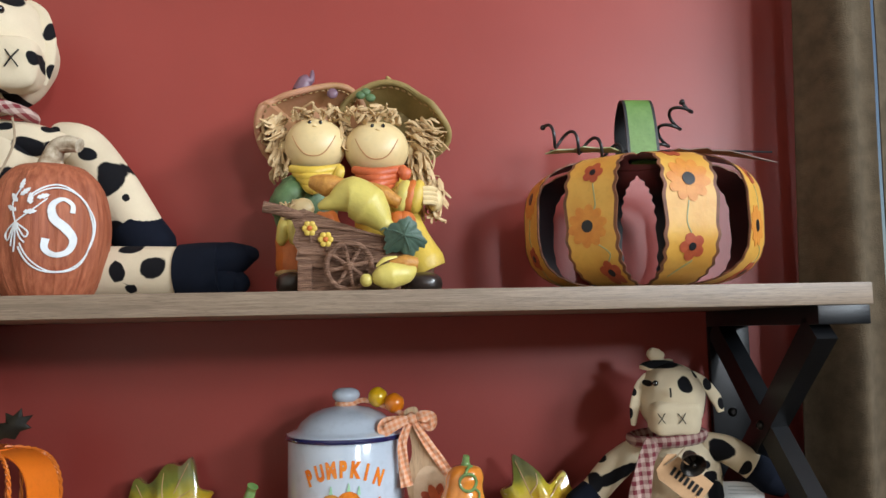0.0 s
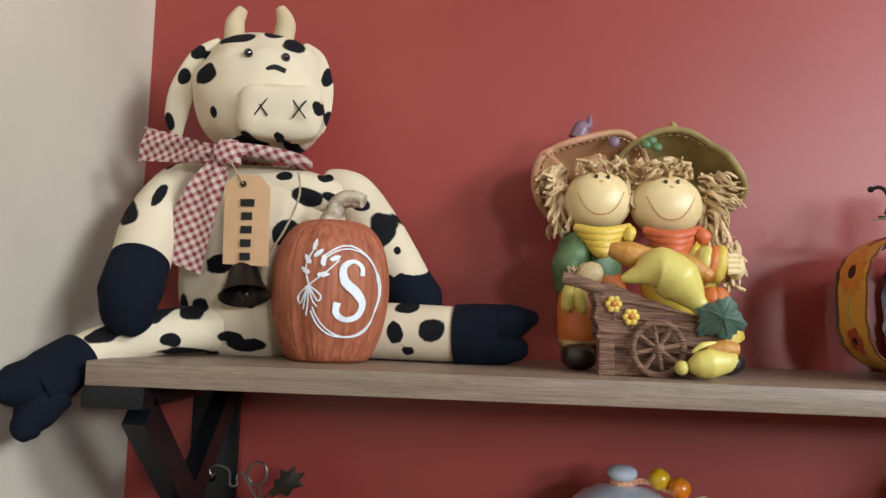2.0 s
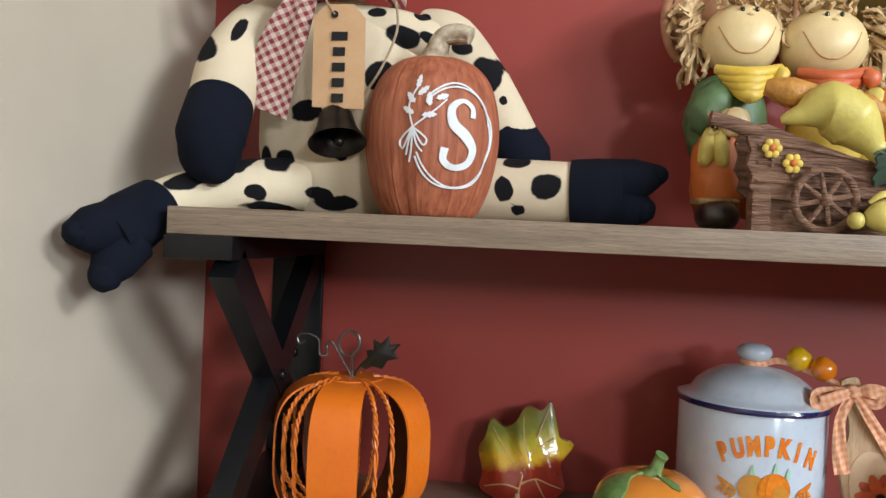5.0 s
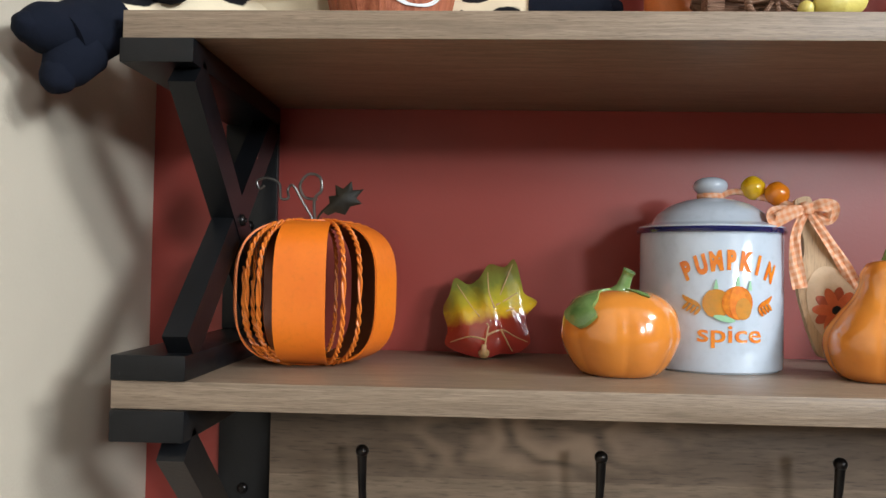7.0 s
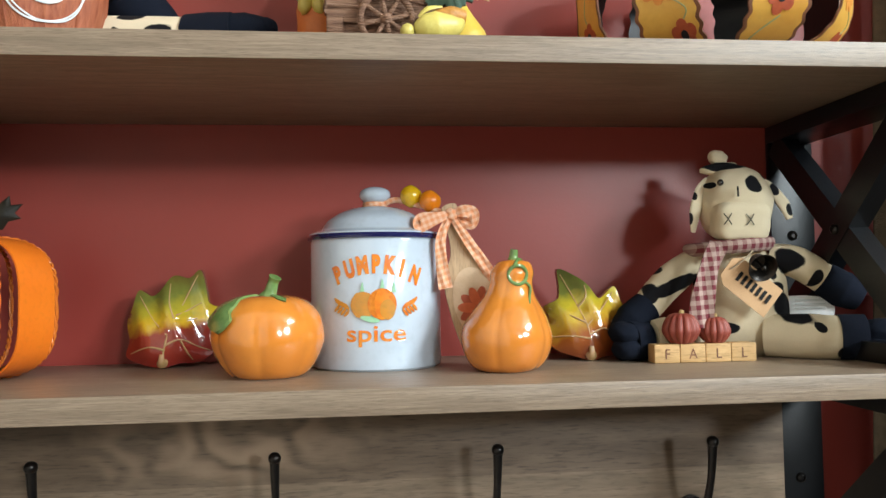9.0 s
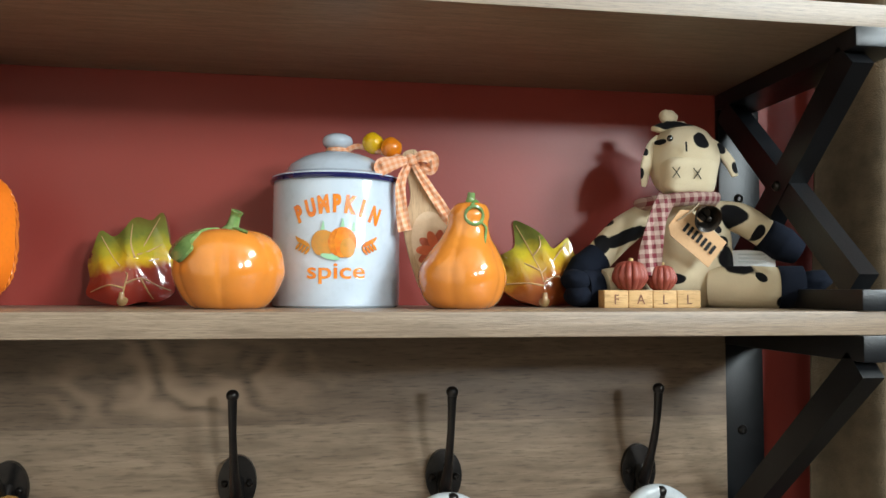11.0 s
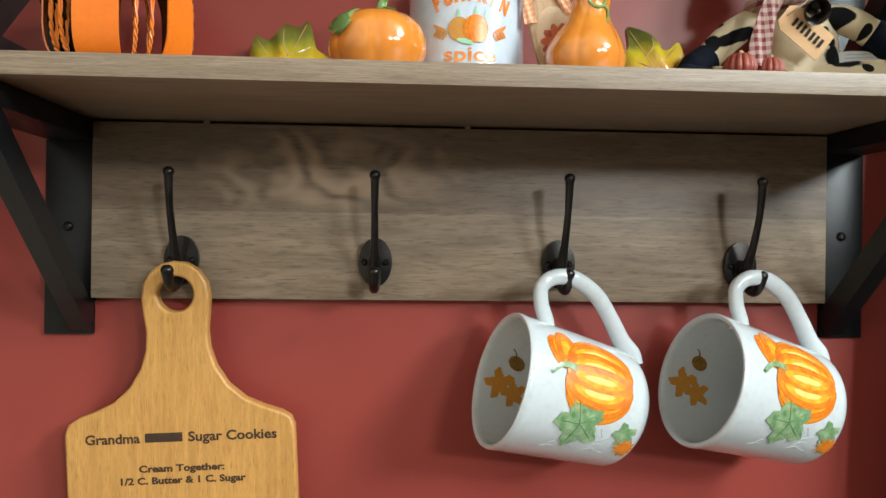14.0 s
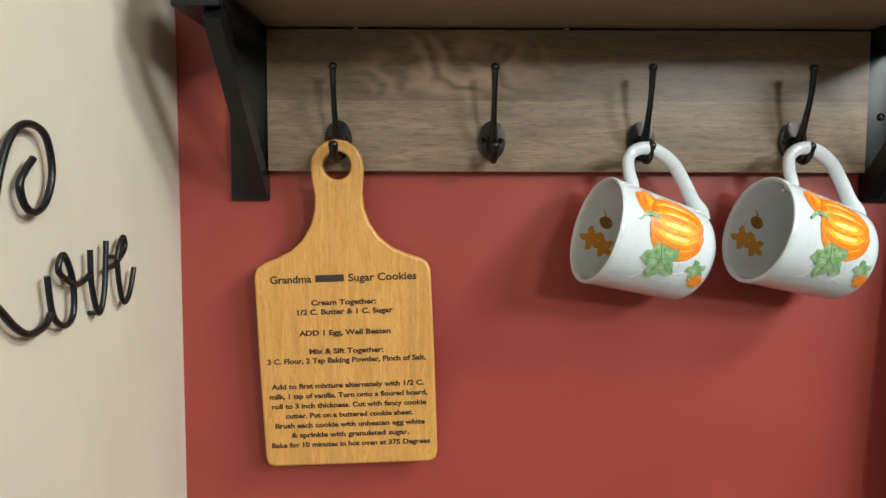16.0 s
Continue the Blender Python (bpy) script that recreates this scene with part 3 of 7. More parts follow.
def curtain_sheet(x0, x1, lean0, lean1, phase):
    """One hanging width of cloth with folds, x0 and x1 at the height of the upper shelf."""
    bm = bmesh.new()
    rows = []
    for i in range(61):
        z = 0.04 + 2.36 * i / 60
        row = []
        for j in range(61):
            f = j / 60
            x = x0 + (x1 - x0) * f + (z - TOP) * (lean0 + (lean1 - lean0) * f)
            d = max(0.0, x - 0.803 - 0.04 * (z - TOP))
            y = -0.050 - 0.048 * min(1, d / 0.06) - 0.020 * math.sin(d * 62 + phase) * min(1, d / 0.03) - 0.005 * math.sin(d * 150 + z * 3)
            y += 0.004 * noise.noise(Vector((x * 9, 0, z * 4)))
            row.append(Vector((x, y, z)))
        rows.append(row)
    back = [[p + Vector((0, 0.0015, 0)) for p in row] for row in rows]
    a, b = grid(bm, rows), grid(bm, back)
    for k in (0, -1):
        for i in range(60):
            bm.faces.new((a[i][k], a[i + 1][k], b[i + 1][k], b[i][k]))
            bm.faces.new((a[k][i], a[k][i + 1], b[k][i + 1], b[k][i]))
    return bm


curtain = thing("curtain", (1.3, -0.05, 0.04), "brown woven curtain in folds beside the shelf", "curtain")
part("curtain_panel", curtain_sheet(0.8030, 0.8560, 0.040, 0.022, 0.4), CURTAIN, curtain)
part("curtain_panel", curtain_sheet(0.8590, 1.98, 0.022, 0.0, 0.4), CURTAIN, curtain)

# ---- the wall shelf ----
shelf = thing("wall_shelf", (0.41, 0, 1.193), "two-tier grey oak wall shelf with black metal brackets and coat hooks", "shelf")
FRONT = -0.181
bm = bmesh.new()
box(bm, (0.0585, FRONT, TOP - 0.0154), (0.7785, -0.001, TOP), 0.0008)
part("upper_board", bm, SHELF, shelf, "grey oak laminate board")
bm = bmesh.new()
box(bm, (0.0575, FRONT, LEDGE - 0.0150), (0.7775, -0.001, LEDGE), 0.0008)
part("lower_board", bm, SHELF, shelf, "grey oak laminate board")
panel_at = Vector((0.417, -0.01, 1.3105))
bm = bmesh.new()
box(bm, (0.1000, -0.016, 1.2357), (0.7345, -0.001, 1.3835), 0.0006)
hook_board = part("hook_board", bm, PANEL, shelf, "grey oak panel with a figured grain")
hook_board.data.transform(Matrix.Translation(shelf.location - panel_at))
hook_board.location = panel_at - shelf.location
for x in (0.191, 0.412):
    bm = bmesh.new()
    box(bm, (x, -0.0155, 1.3837), (x + 0.005, -0.002, LEDGE - 0.0152))
    part("spacer", bm, SHELF, shelf)


def beam(bm, x0, x1, a, b, w):
    """A flat bar between two points of the y-z plane, its long edges just broken."""
    a, b = Vector((0, *a)), Vector((0, *b))
    d = (b - a).normalized()
    n = Vector((0, -d.z, d.y)) * w / 2
    ring = [a + n, b + n, b - n, a - n]
    slab(bm, [(p.y, p.z) for p in ring], lambda u, v, t: Vector(((x0 + x1) / 2 + t, u, v)), x1 - x0)


def screw(parent, at, r=0.0042, out=(0, -1, 0), name="screw"):
    bm = bmesh.new()
    q = Vector((0, 0, 1)).rotation_difference(Vector(out)).to_matrix()
    lathe(bm, [(r, 0), (r, 0.0008), (r * 0.85, 0.002), (r * 0.45, 0.0028), (r * 0.4, 0.0018)], at, 14, m=q)
    return part(name, bm, IRON, parent)


def bracket(x0, x1, inner):
    bm = bmesh.new()
    box(bm, (x0, -0.0065, 1.2043), (x1, -0.0008, LEDGE - 0.0322), 0.001)
    br = part("bracket", bm, STEEL, shelf, "black powder-coated steel bracket")
    for lo, hi in ((TOP - 0.0290, TOP - 0.0156), (LEDGE + 0.0002, LEDGE + 0.0140), (LEDGE - 0.0322, LEDGE - 0.0152)):
        bm = bmesh.new()
        box(bm, (x0, -0.1835, lo), (x1, -0.001, hi), 0.0012)
        part("arm", bm, STEEL, br)
    bm = bmesh.new()
    box(bm, (x0, -0.0065, LEDGE + 0.0140), (x1, -0.0008, TOP - 0.0290), 0.001)
    part("upright", bm, STEEL, br)
    b0, b1 = inner
    for p, q, x in (((-0.173, TOP - 0.031), (-0.012, LEDGE + 0.016), 0), ((-0.173, LEDGE + 0.016), (-0.012, TOP - 0.031), 0.0006), ((-0.175, LEDGE - 0.034), (-0.008, 1.216), 0)):
        bm = bmesh.new()
        beam(bm, b0 + x, b1 - x, p, q, 0.021)
        part("brace", bm, STEEL, br, "", False)
    mid = (x0 + x1) / 2
    screw(br, (mid - 0.001, -0.0065, 1.4935))
    screw(br, (mid - 0.001, -0.0065, 1.2955))
    side = 1 if b0 > mid else -1
    screw(br, ((b1 if side > 0 else b0), -0.0925, 1.4925), 0.004, (side, 0, 0), "bolt")
    screw(br, ((b0 + b1) / 2, -0.1045, 1.4915), 0.0035, (0, -1, 0.2), "bolt")


bracket(0.0580, 0.0985, (0.0835, 0.0985))
bracket(0.7358, 0.7740, (0.7358, 0.7510))


def coat_hook(x):
    bm = bmesh.new()
    slab(bm, ellipse(0, 0, 0.0142, 0.0208, 0, 32), lambda u, v, w: Vector((x + u, -0.0185 - w, 1.2680 + v)), 0.0044, 0, 0.0012, 3)
    plate = part("coat_hook", bm, IRON, shelf, "oil-rubbed bronze double coat hook")
    bm = bmesh.new()
    tube(bm, [(x, -0.020, 1.2525), (x, -0.032, 1.2665), (x, -0.044, 1.2855), (x, -0.0550, 1.3115), (x, -0.0595, 1.3380)], [0.0050, 0.0046, 0.0032, 0.0028, 0.0036], 12, 0, 7)
    ell(bm, (x, -0.0595, 1.3385), (0.0046, 0.0046, 0.0044), seg=14, rings=8)
    part("upper_prong", bm, IRON, plate)
    bm = bmesh.new()
    tube(bm, [(x, -0.019, 1.2705), (x, -0.030, 1.2545), (x, -0.044, 1.2470), (x, -0.055, 1.2515), (x, -0.060, 1.2605)], [0.0055, 0.0055, 0.0042, 0.0040, 0.0050], 12, 0, 7)
    ell(bm, (x, -0.0605, 1.2610), (0.0052, 0.004, 0.0046), seg=14, rings=8)
    part("lower_prong", bm, IRON, plate)
    for s in (-1, 1):
        screw(plate, (x + s * 0.0092, -0.0212, 1.2680), 0.0028)


HOOKS = (0.1752, 0.3368, 0.4942, 0.6550)
for hx in HOOKS:
    coat_hook(hx)

# ---- under the shelf ----
lay(0.0042, 0.0, 0.0085)
board = thing("cutting_board", (0.168, -0.034, 1.2315), "bamboo paddle cutting board with burnt-in recipe, hung on a hook", "cutting board")
board_pose = Matrix.Translation((0.1715, -0.034, 1.2325)) @ Euler((radians(2.6), radians(-2.2), 0)).to_matrix().to_4x4()
half = [(0.0, 0.0272), (0.0105, 0.025), (0.0195, 0.0188), (0.0255, 0.009), (0.0272, -0.003), (0.0262, -0.016), (0.0245, -0.030), (0.0255, -0.045), (0.030, -0.060), (0.0395, -0.0755), (0.053, -0.0875), (0.068, -0.0945), (0.082, -0.0995), (0.0895, -0.1045), (0.0925, -0.112), (0.0932, -0.20), (0.0928, -0.310), (0.0905, -0.3185), (0.084, -0.3215)]
outline = half + [(-u, v) for u, v in half[::-1]][:-1]
hole = ellipse(0.0, 0.0, 0.0145, 0.0145, 0, 32)
bm = bmesh.new()
es = []
for loop in (outline, hole):
    vs = [bm.verts.new((u, 0.006, v)) for u, v in loop]
    es += [bm.edges.new((vs[i], vs[(i + 1) % len(vs)])) for i in range(len(vs))]
bmesh.ops.triangle_fill(bm, edges=es, use_beauty=True)
r = bmesh.ops.extrude_face_region(bm, geom=list(bm.faces))
bmesh.ops.translate(bm, vec=(0, -0.012, 0), verts=[g for g in r["geom"] if isinstance(g, bmesh.types.BMVert)])
bmesh.ops.transform(bm, matrix=board_pose, verts=bm.verts)
slab_board = part("paddle", bm, BAMBOO, board, "golden bamboo with end-rounded edges")
bev = slab_board.modifiers.new("round", 'BEVEL')
bev.width, bev.segments, bev.limit_method, bev.angle_limit = 0.0022, 3, 'ANGLE', radians(50)


def on_board(v0):
    return lambda u, v, w: board_pose @ Vector((u, -0.0063 - w, v0 + v))


LINES = [(-0.1453, 0.0079, 0.068, "Cream Together:"), (-0.1553, 0.0079, 0.100, "1/2 C. Butter & 1 C. Sugar"), (-0.1778, 0.0079, 0.096, "ADD 1 Egg, Well Beaten"),
         (-0.1978, 0.0079, 0.078, "Mix & Sift Together:"), (-0.2078, 0.0079, 0.168, "3 C. Flour, 2 Tsp Baking Powder, Pinch of Salt."),
         (-0.2353, 0.0076, 0.162, "Add to first mixture alternately with 1/2 C."), (-0.2461, 0.0076, 0.168, "milk, 1 tsp of vanilla. Turn onto a floured board,"),
         (-0.2570, 0.0076, 0.165, "roll to 3 inch thickness. Cut with fancy cookie"), (-0.2678, 0.0076, 0.136, "cutter. Put on a buttered cookie sheet."),
         (-0.2786, 0.0076, 0.160, "Brush each cookie with unbeaten egg white"), (-0.2894, 0.0076, 0.126, "& sprinkle with granulated sugar."),
         (-0.3003, 0.0076, 0.170, "Bake for 10 minutes in hot oven at 375 Degrees")]
bm = bmesh.new()


def fitted_line(bm, v, size, width, text, u0=0.0):
    probe = bmesh.new()
    lettering(probe, text, size, lambda u, v, w: Vector((u, v, w)))
    span = max(q.co.x for q in probe.verts) - min(q.co.x for q in probe.verts)
    probe.free()
    lettering(bm, text, size, lambda u, vv, w: on_board(v)(u + u0, vv, w), 0, 'CENTER', width / span, 0.00030)


fitted_line(bm, -0.1208, 0.0112, 0.043, "Grandma", -0.0545)
part("recipe_title", bm, BURN, board, "burnt-in lettering", False)
bm = bmesh.new()
fitted_line(bm, -0.1208, 0.0112, 0.071, "Sugar Cookies", 0.042)
part("recipe_title", bm, BURN, board, "burnt-in lettering", False)
bm = bmesh.new()
box(bm, (-0.0285, -0.0064, -0.1208), (0.0015, -0.0061, -0.1133), 0, 0, board_pose)
part("engraved_bar", bm, BURN, board, "", False)
for v, size, width, text in LINES:
    bm = bmesh.new()
    fitted_line(bm, v, size, width, text)
    part("recipe_line", bm, BURN, board, "", False)


def mug_body(z):
    """Outer radius of the mug at a height above its foot."""
    k = min(1.0, z / 0.018)
    return 0.034 + (0.0480 - 0.034) * math.sin(k * math.pi / 2) + (0.0548 - 0.0480) * max(0, (z - 0.012) / 0.10)


def coffee_mug(base_at, mouth_at, label):
    base_at, mouth_at = Vector(base_at), Vector(mouth_at)
    ax = (mouth_at - base_at).normalized()
    up = (Vector((0, 0, 1)) - ax * ax.z).normalized()
    m = Matrix((up, ax.cross(up), ax)).transposed()
    L = (mouth_at - base_at).length
    mug = thing("coffee_mug", base_at, label, "mug", "mugs on the hooks")
    bm = bmesh.new()
    zs = [0.0015 + (L - 0.0015) * i / 26 for i in range(27)]
    prof = [(0.024, 0.002), (0.028, 0.0)] + [(mug_body(z), z) for z in zs]
    prof += [(mug_body(L) - 0.001, L + 0.0014), (mug_body(L) - 0.003, L + 0.0012)] + [(mug_body(z) - 0.0042, max(z, 0.008)) for z in zs[::-1] if z > 0.006] + [(0.02, 0.0075)]
    lathe(bm, prof, base_at, 72, m=m)
    part("body", bm, PORCELAIN, mug, "glossy white porcelain")
    bm = bmesh.new()
    loc = [(0.0455, 0.0900), (0.0535, 0.0905), (0.0665, 0.0985), (0.0800, 0.1020), (0.0905, 0.0930), (0.0935, 0.0760), (0.0865, 0.0545), (0.0720, 0.0370), (0.0560, 0.0215), (0.0470, 0.0110), (0.0400, 0.0080)]
    tube(bm, [base_at + m @ Vector((a, 0, b)) for a, b in loc], [0.0100, 0.0074, 0.0068, 0.0068, 0.0070, 0.0072, 0.0070, 0.0070, 0.0076, 0.0095, 0.011], 20, 0, 6, 0.85)
    part("handle", bm, PORCELAIN, mug)

    def outside(u, v, w):        # u: metres round from the handle, v: height
        a = u / 0.047
        r = mug_body(v) + w
        return base_at + m @ Vector((r * math.cos(a), r * math.sin(a), v))

    def inside(u, v, w):
        a = u / 0.047
        r = mug_body(v) - 0.0042 - w
        return base_at + m @ Vector((r * math.cos(a), r * math.sin(a), v))

    deg = lambda d: d
    side = FACE
    spot = lambda cu, cv, a, b, t=0, n=18: [(cu + deg(x), cv + y) for x, y in ellipse(0, 0, a, b, t, n)]
    bm = bmesh.new()
    c0 = side * 0.0510
    s0 = 0.0835      # the stem's height; the ribs bow from it to the far pole
    for k, (ang, ln, hw) in enumerate(((-125, 0.028, 0.0085), (-98, 0.031, 0.0095))):
        du, dv = side * math.sin(math.radians(ang)), -math.cos(math.radians(ang))
        turn = math.degrees(math.atan2(dv, du))
        for j, (fl, fw, mi) in enumerate(((1.0, 1.0, 0), (0.93, 0.86, 1), (0.62, 0.42, 2))):
            decal(bm, outside, spot(c0 + du * ln * 0.48, s0 + dv * ln * 0.48, ln * 0.5 * fl, hw * fw, turn, 28), 0.00025 + 0.00007 * k + 0.000015 * j, mi)
    for k, (lon, half) in enumerate(((-72, 0.0070), (72, 0.0070), (-48, 0.0085), (48, 0.0085), (-20, 0.0098), (26, 0.0098), (3, 0.0098))):
        bow = math.sin(math.radians(lon))
        for j, (end, fw, mi) in enumerate(((0.97, 1.0, 0), (0.94, 0.84, 1), (0.74, 0.52, 2), (0.48, 0.24, 3))):
            ys = [end * (q / 6 - 1) for q in range(13)]
            run = [(c0 + side * (0.002 + 0.0260 * bow * math.sqrt(1 - y * y)), 0.0560 - 0.0305 * y) for y in ys]
            wid = [2 * half * fw * max(0.05, math.sqrt(max(0.0, 1 - (y / (end + 0.01)) ** 2))) for y in ys]
            stroke(bm, outside, run, wid, 0.00035 + 0.00013 * k + 0.00002 * j, mi)
    part("pumpkin_print", bm, [PR_DEEP, PR_ORANGE, PR_YELLOW, PR_PALE], mug, "orange pumpkin print")
    bm = bmesh.new()
    stroke(bm, outside, [(c0 - side * 0.001, s0 - 0.006), (c0 - side * 0.001, s0 + 0.006), (c0 + side * 0.006, s0 + 0.015)], [0.0050, 0.0036, 0.0026], 0.0015, 0)
    leaf_c = side * deg(0.0860)
    lobed = lambda cu, cv, r0, n, cut: [(cu + side * r * math.sin(t), cv + 1.05 * r * math.cos(t)) for t, r in ((2 * math.pi * q / 60, r0 * (1 - cut + cut * math.cos(n * 2 * math.pi * q / 60) + 0.06 * math.sin(3 * n * 2 * math.pi * q / 60))) for q in range(60))]
    decal(bm, outside, lobed(leaf_c, 0.066, 0.0200, 5, 0.17), 0.0007, 0, 3)
    leaf_d = side * deg(0.0880)
    decal(bm, outside, lobed(leaf_d, 0.025, 0.0105, 5, 0.2), 0.0007, 0, 2)
    part("leaf_print", bm, PR_GREEN, mug, "green leaf print")
    bm = bmesh.new()
    for q in range(5):
        t = 2 * math.pi * q / 5
        stroke(bm, outside, [(leaf_c, 0.066), (leaf_c + side * 0.008 * math.sin(t), 0.066 + 0.0084 * math.cos(t)), (leaf_c + side * 0.0155 * math.sin(t), 0.066 + 0.0163 * math.cos(t))], [0.0009, 0.0006, 0.0004], 0.0011, 0)
    part("leaf_veins", bm, PR_VEIN, mug)
    bm = bmesh.new()
    flower = [(side * deg(0.0985) + side * deg(r * math.sin(a)), 0.020 + 1.15 * r * math.cos(a)) for a, r in ((k * math.pi / 10, (0.0088 if k % 2 == 0 else 0.005)) for k in range(20))]
    decal(bm, outside, flower, 0.001, 0, 2)
    part("flower_print", bm, PR_ORANGE, mug)
    bm = bmesh.new()
    rng = random.Random(4)
    for k in range(16):
        a, b = side * deg(0.088 + 0.022 * rng.random()), 0.030 + 0.055 * rng.random()
        stroke(bm, outside, [(a, b), (a + 0.004 * rng.uniform(-1, 1), b + 0.005), (a + 0.006 * rng.uniform(-1, 1), b + 0.010)], 0.0004, 0.0002, 0)
    part("script_print", bm, PR_GREY, mug)
    bm = bmesh.new()
    c1, z1 = -side * 0.0790, 0.090
    decal(bm, inside, lobed(c1 - side * 0.002, z1 + 0.006, 0.0135, 5, 0.24), 0.0004, 0, 3)
    decal(bm, inside, lobed(c1 - side * 0.0075, z1 - 0.008, 0.0125, 5, 0.24), 0.0005, 0, 2)
    decal(bm, inside, spot(c1 + side * deg(0.018), z1 - 0.004, 0.0058, 0.0082, 25), 0.0006, 1)
    stroke(bm, inside, [(c1 + side * deg(0.014), z1 - 0.002), (c1 + side * deg(0.025), z1 - 0.001), (c1 + side * deg(0.030), z1 + 0.004)], 0.0011, 0.0005, 1)
    part("acorn_print", bm, [PR_GOLD, PR_BROWN], mug, "acorn and oak leaf print inside")
    return mug


FACE = -1
lay(0.0037, -0.0022, 0.0090)
mug_a = coffee_mug((0.5435, -0.043, 1.1375), (0.435, -0.067, 1.1680), "white porcelain mug with orange pumpkin print, hung by its handle")
copy_thing(mug_a, Matrix.Translation(Vector((0.7085, -0.0452, 1.1472))))

# a word of bent black wire on the side wall
lay(0.0, 0.017, 0.0095)
sign = thing("wall_word", (0.0, -0.28, 1.105), "black bent-wire script word sign on the cream wall", "wall sign")
X = 0.0085
WORD = {
    "letter_l": ([(-0.337, 1.236), (-0.348, 1.227), (-0.354, 1.218), (-0.349, 1.205), (-0.337, 1.200), (-0.322, 1.208), (-0.313, 1.228), (-0.320, 1.252), (-0.340, 1.259), (-0.359, 1.252), (-0.374, 1.230), (-0.385, 1.190), (-0.392, 1.150), (-0.402, 1.130), (-0.416, 1.133), (-0.412, 1.146), (-0.396, 1.146), (-0.382, 1.135), (-0.366, 1.121), (-0.350, 1.113), (-0.331, 1.115), (-0.322, 1.122)], 0.0027),
    "letter_o": ([(-0.325, 1.149), (-0.319, 1.120), (-0.303, 1.110), (-0.290, 1.118), (-0.290, 1.143), (-0.302, 1.162), (-0.309, 1.150), (-0.284, 1.138), (-0.262, 1.143)], 0.0024),
    "letter_v": ([(-0.261, 1.162), (-0.260, 1.133), (-0.250, 1.110), (-0.239, 1.126), (-0.233, 1.167)], 0.0024),
    "letter_e": ([(-0.236, 1.145), (-0.218, 1.146), (-0.198, 1.158), (-0.201, 1.168), (-0.213, 1.152), (-0.209, 1.122), (-0.201, 1.111), (-0.190, 1.119), (-0.180, 1.139)], 0.0023)}
for letter, (pts, rad) in WORD.items():
    bm = bmesh.new()
    pts = [(y + 0.0045 + 0.045 * (y + 0.35), z - 0.002 - (0.006 if z > 1.19 else 0.0)) for y, z in pts]
    tube(bm, [(X, y, z) for y, z in pts], rad, 10, 0, 6)
    y, z = pts[len(pts) // 2]
    tube(bm, [(0.0, y, z), (X, y, z)], rad * 0.8, 8, 0, 2)
    part(letter, bm, STEEL, sign)

# ---- on the upper shelf ----
lay(0.003, -0.007, 0, (1.0, 1.0, 1.012), (0.12, -0.06, TOP))


def cow_mesh(k):
    """A seated rag cow from ellipsoids and tubes; k holds its measures. Materials: cloth, black cloth, thread, bead, felt."""
    bm = bmesh.new()
    for c, r, rot, p in k["forms"]:
        ell(bm, c, r, rot, 104, 72, 0, p, 0.05)
    for pts, rad in k["limbs"]:
        tube(bm, pts, rad, 48, 0, 18)
    for pts, rad in k["socks"]:
        tube(bm, pts, [q * 1.06 for q in rad], 32, 1, 8)
    for c, r, rot in k["paws"]:
        ell(bm, c, r, rot, 28, 18, 1, 1.0, 0.08)
    for pts, rad in k["ears"]:
        tube(bm, pts, rad, 28, 0, 9, 0.42, False, (0.25, -1, 0.15))
    for c, r, rot in k["tuft"]:
        ell(bm, c, r, rot, 30, 20, 0, 0.9, 0.12)
    for pts, w in k["stitches"]:
        tube(bm, pts, w, 6, 2, 4)
    for c, r in k["eyes"]:
        ell(bm, c, (r, r, r), seg=16, rings=10, mi=3)
    for pts, rad in k["horns"]:
        tube(bm, pts, rad, 14, 4, 6)
    return bm


def crosses(y, spots, s):
    out = []
    for x, z in spots:
        out.append(([(x - s * 0.75, y, z + s), (x, y - 0.0006, z), (x + s * 0.75, y, z - s)], 0.0006))
        out.append(([(x + s * 0.75, y, z + s), (x, y - 0.0009, z), (x - s * 0.75, y, z - s)], 0.0006))
    return out


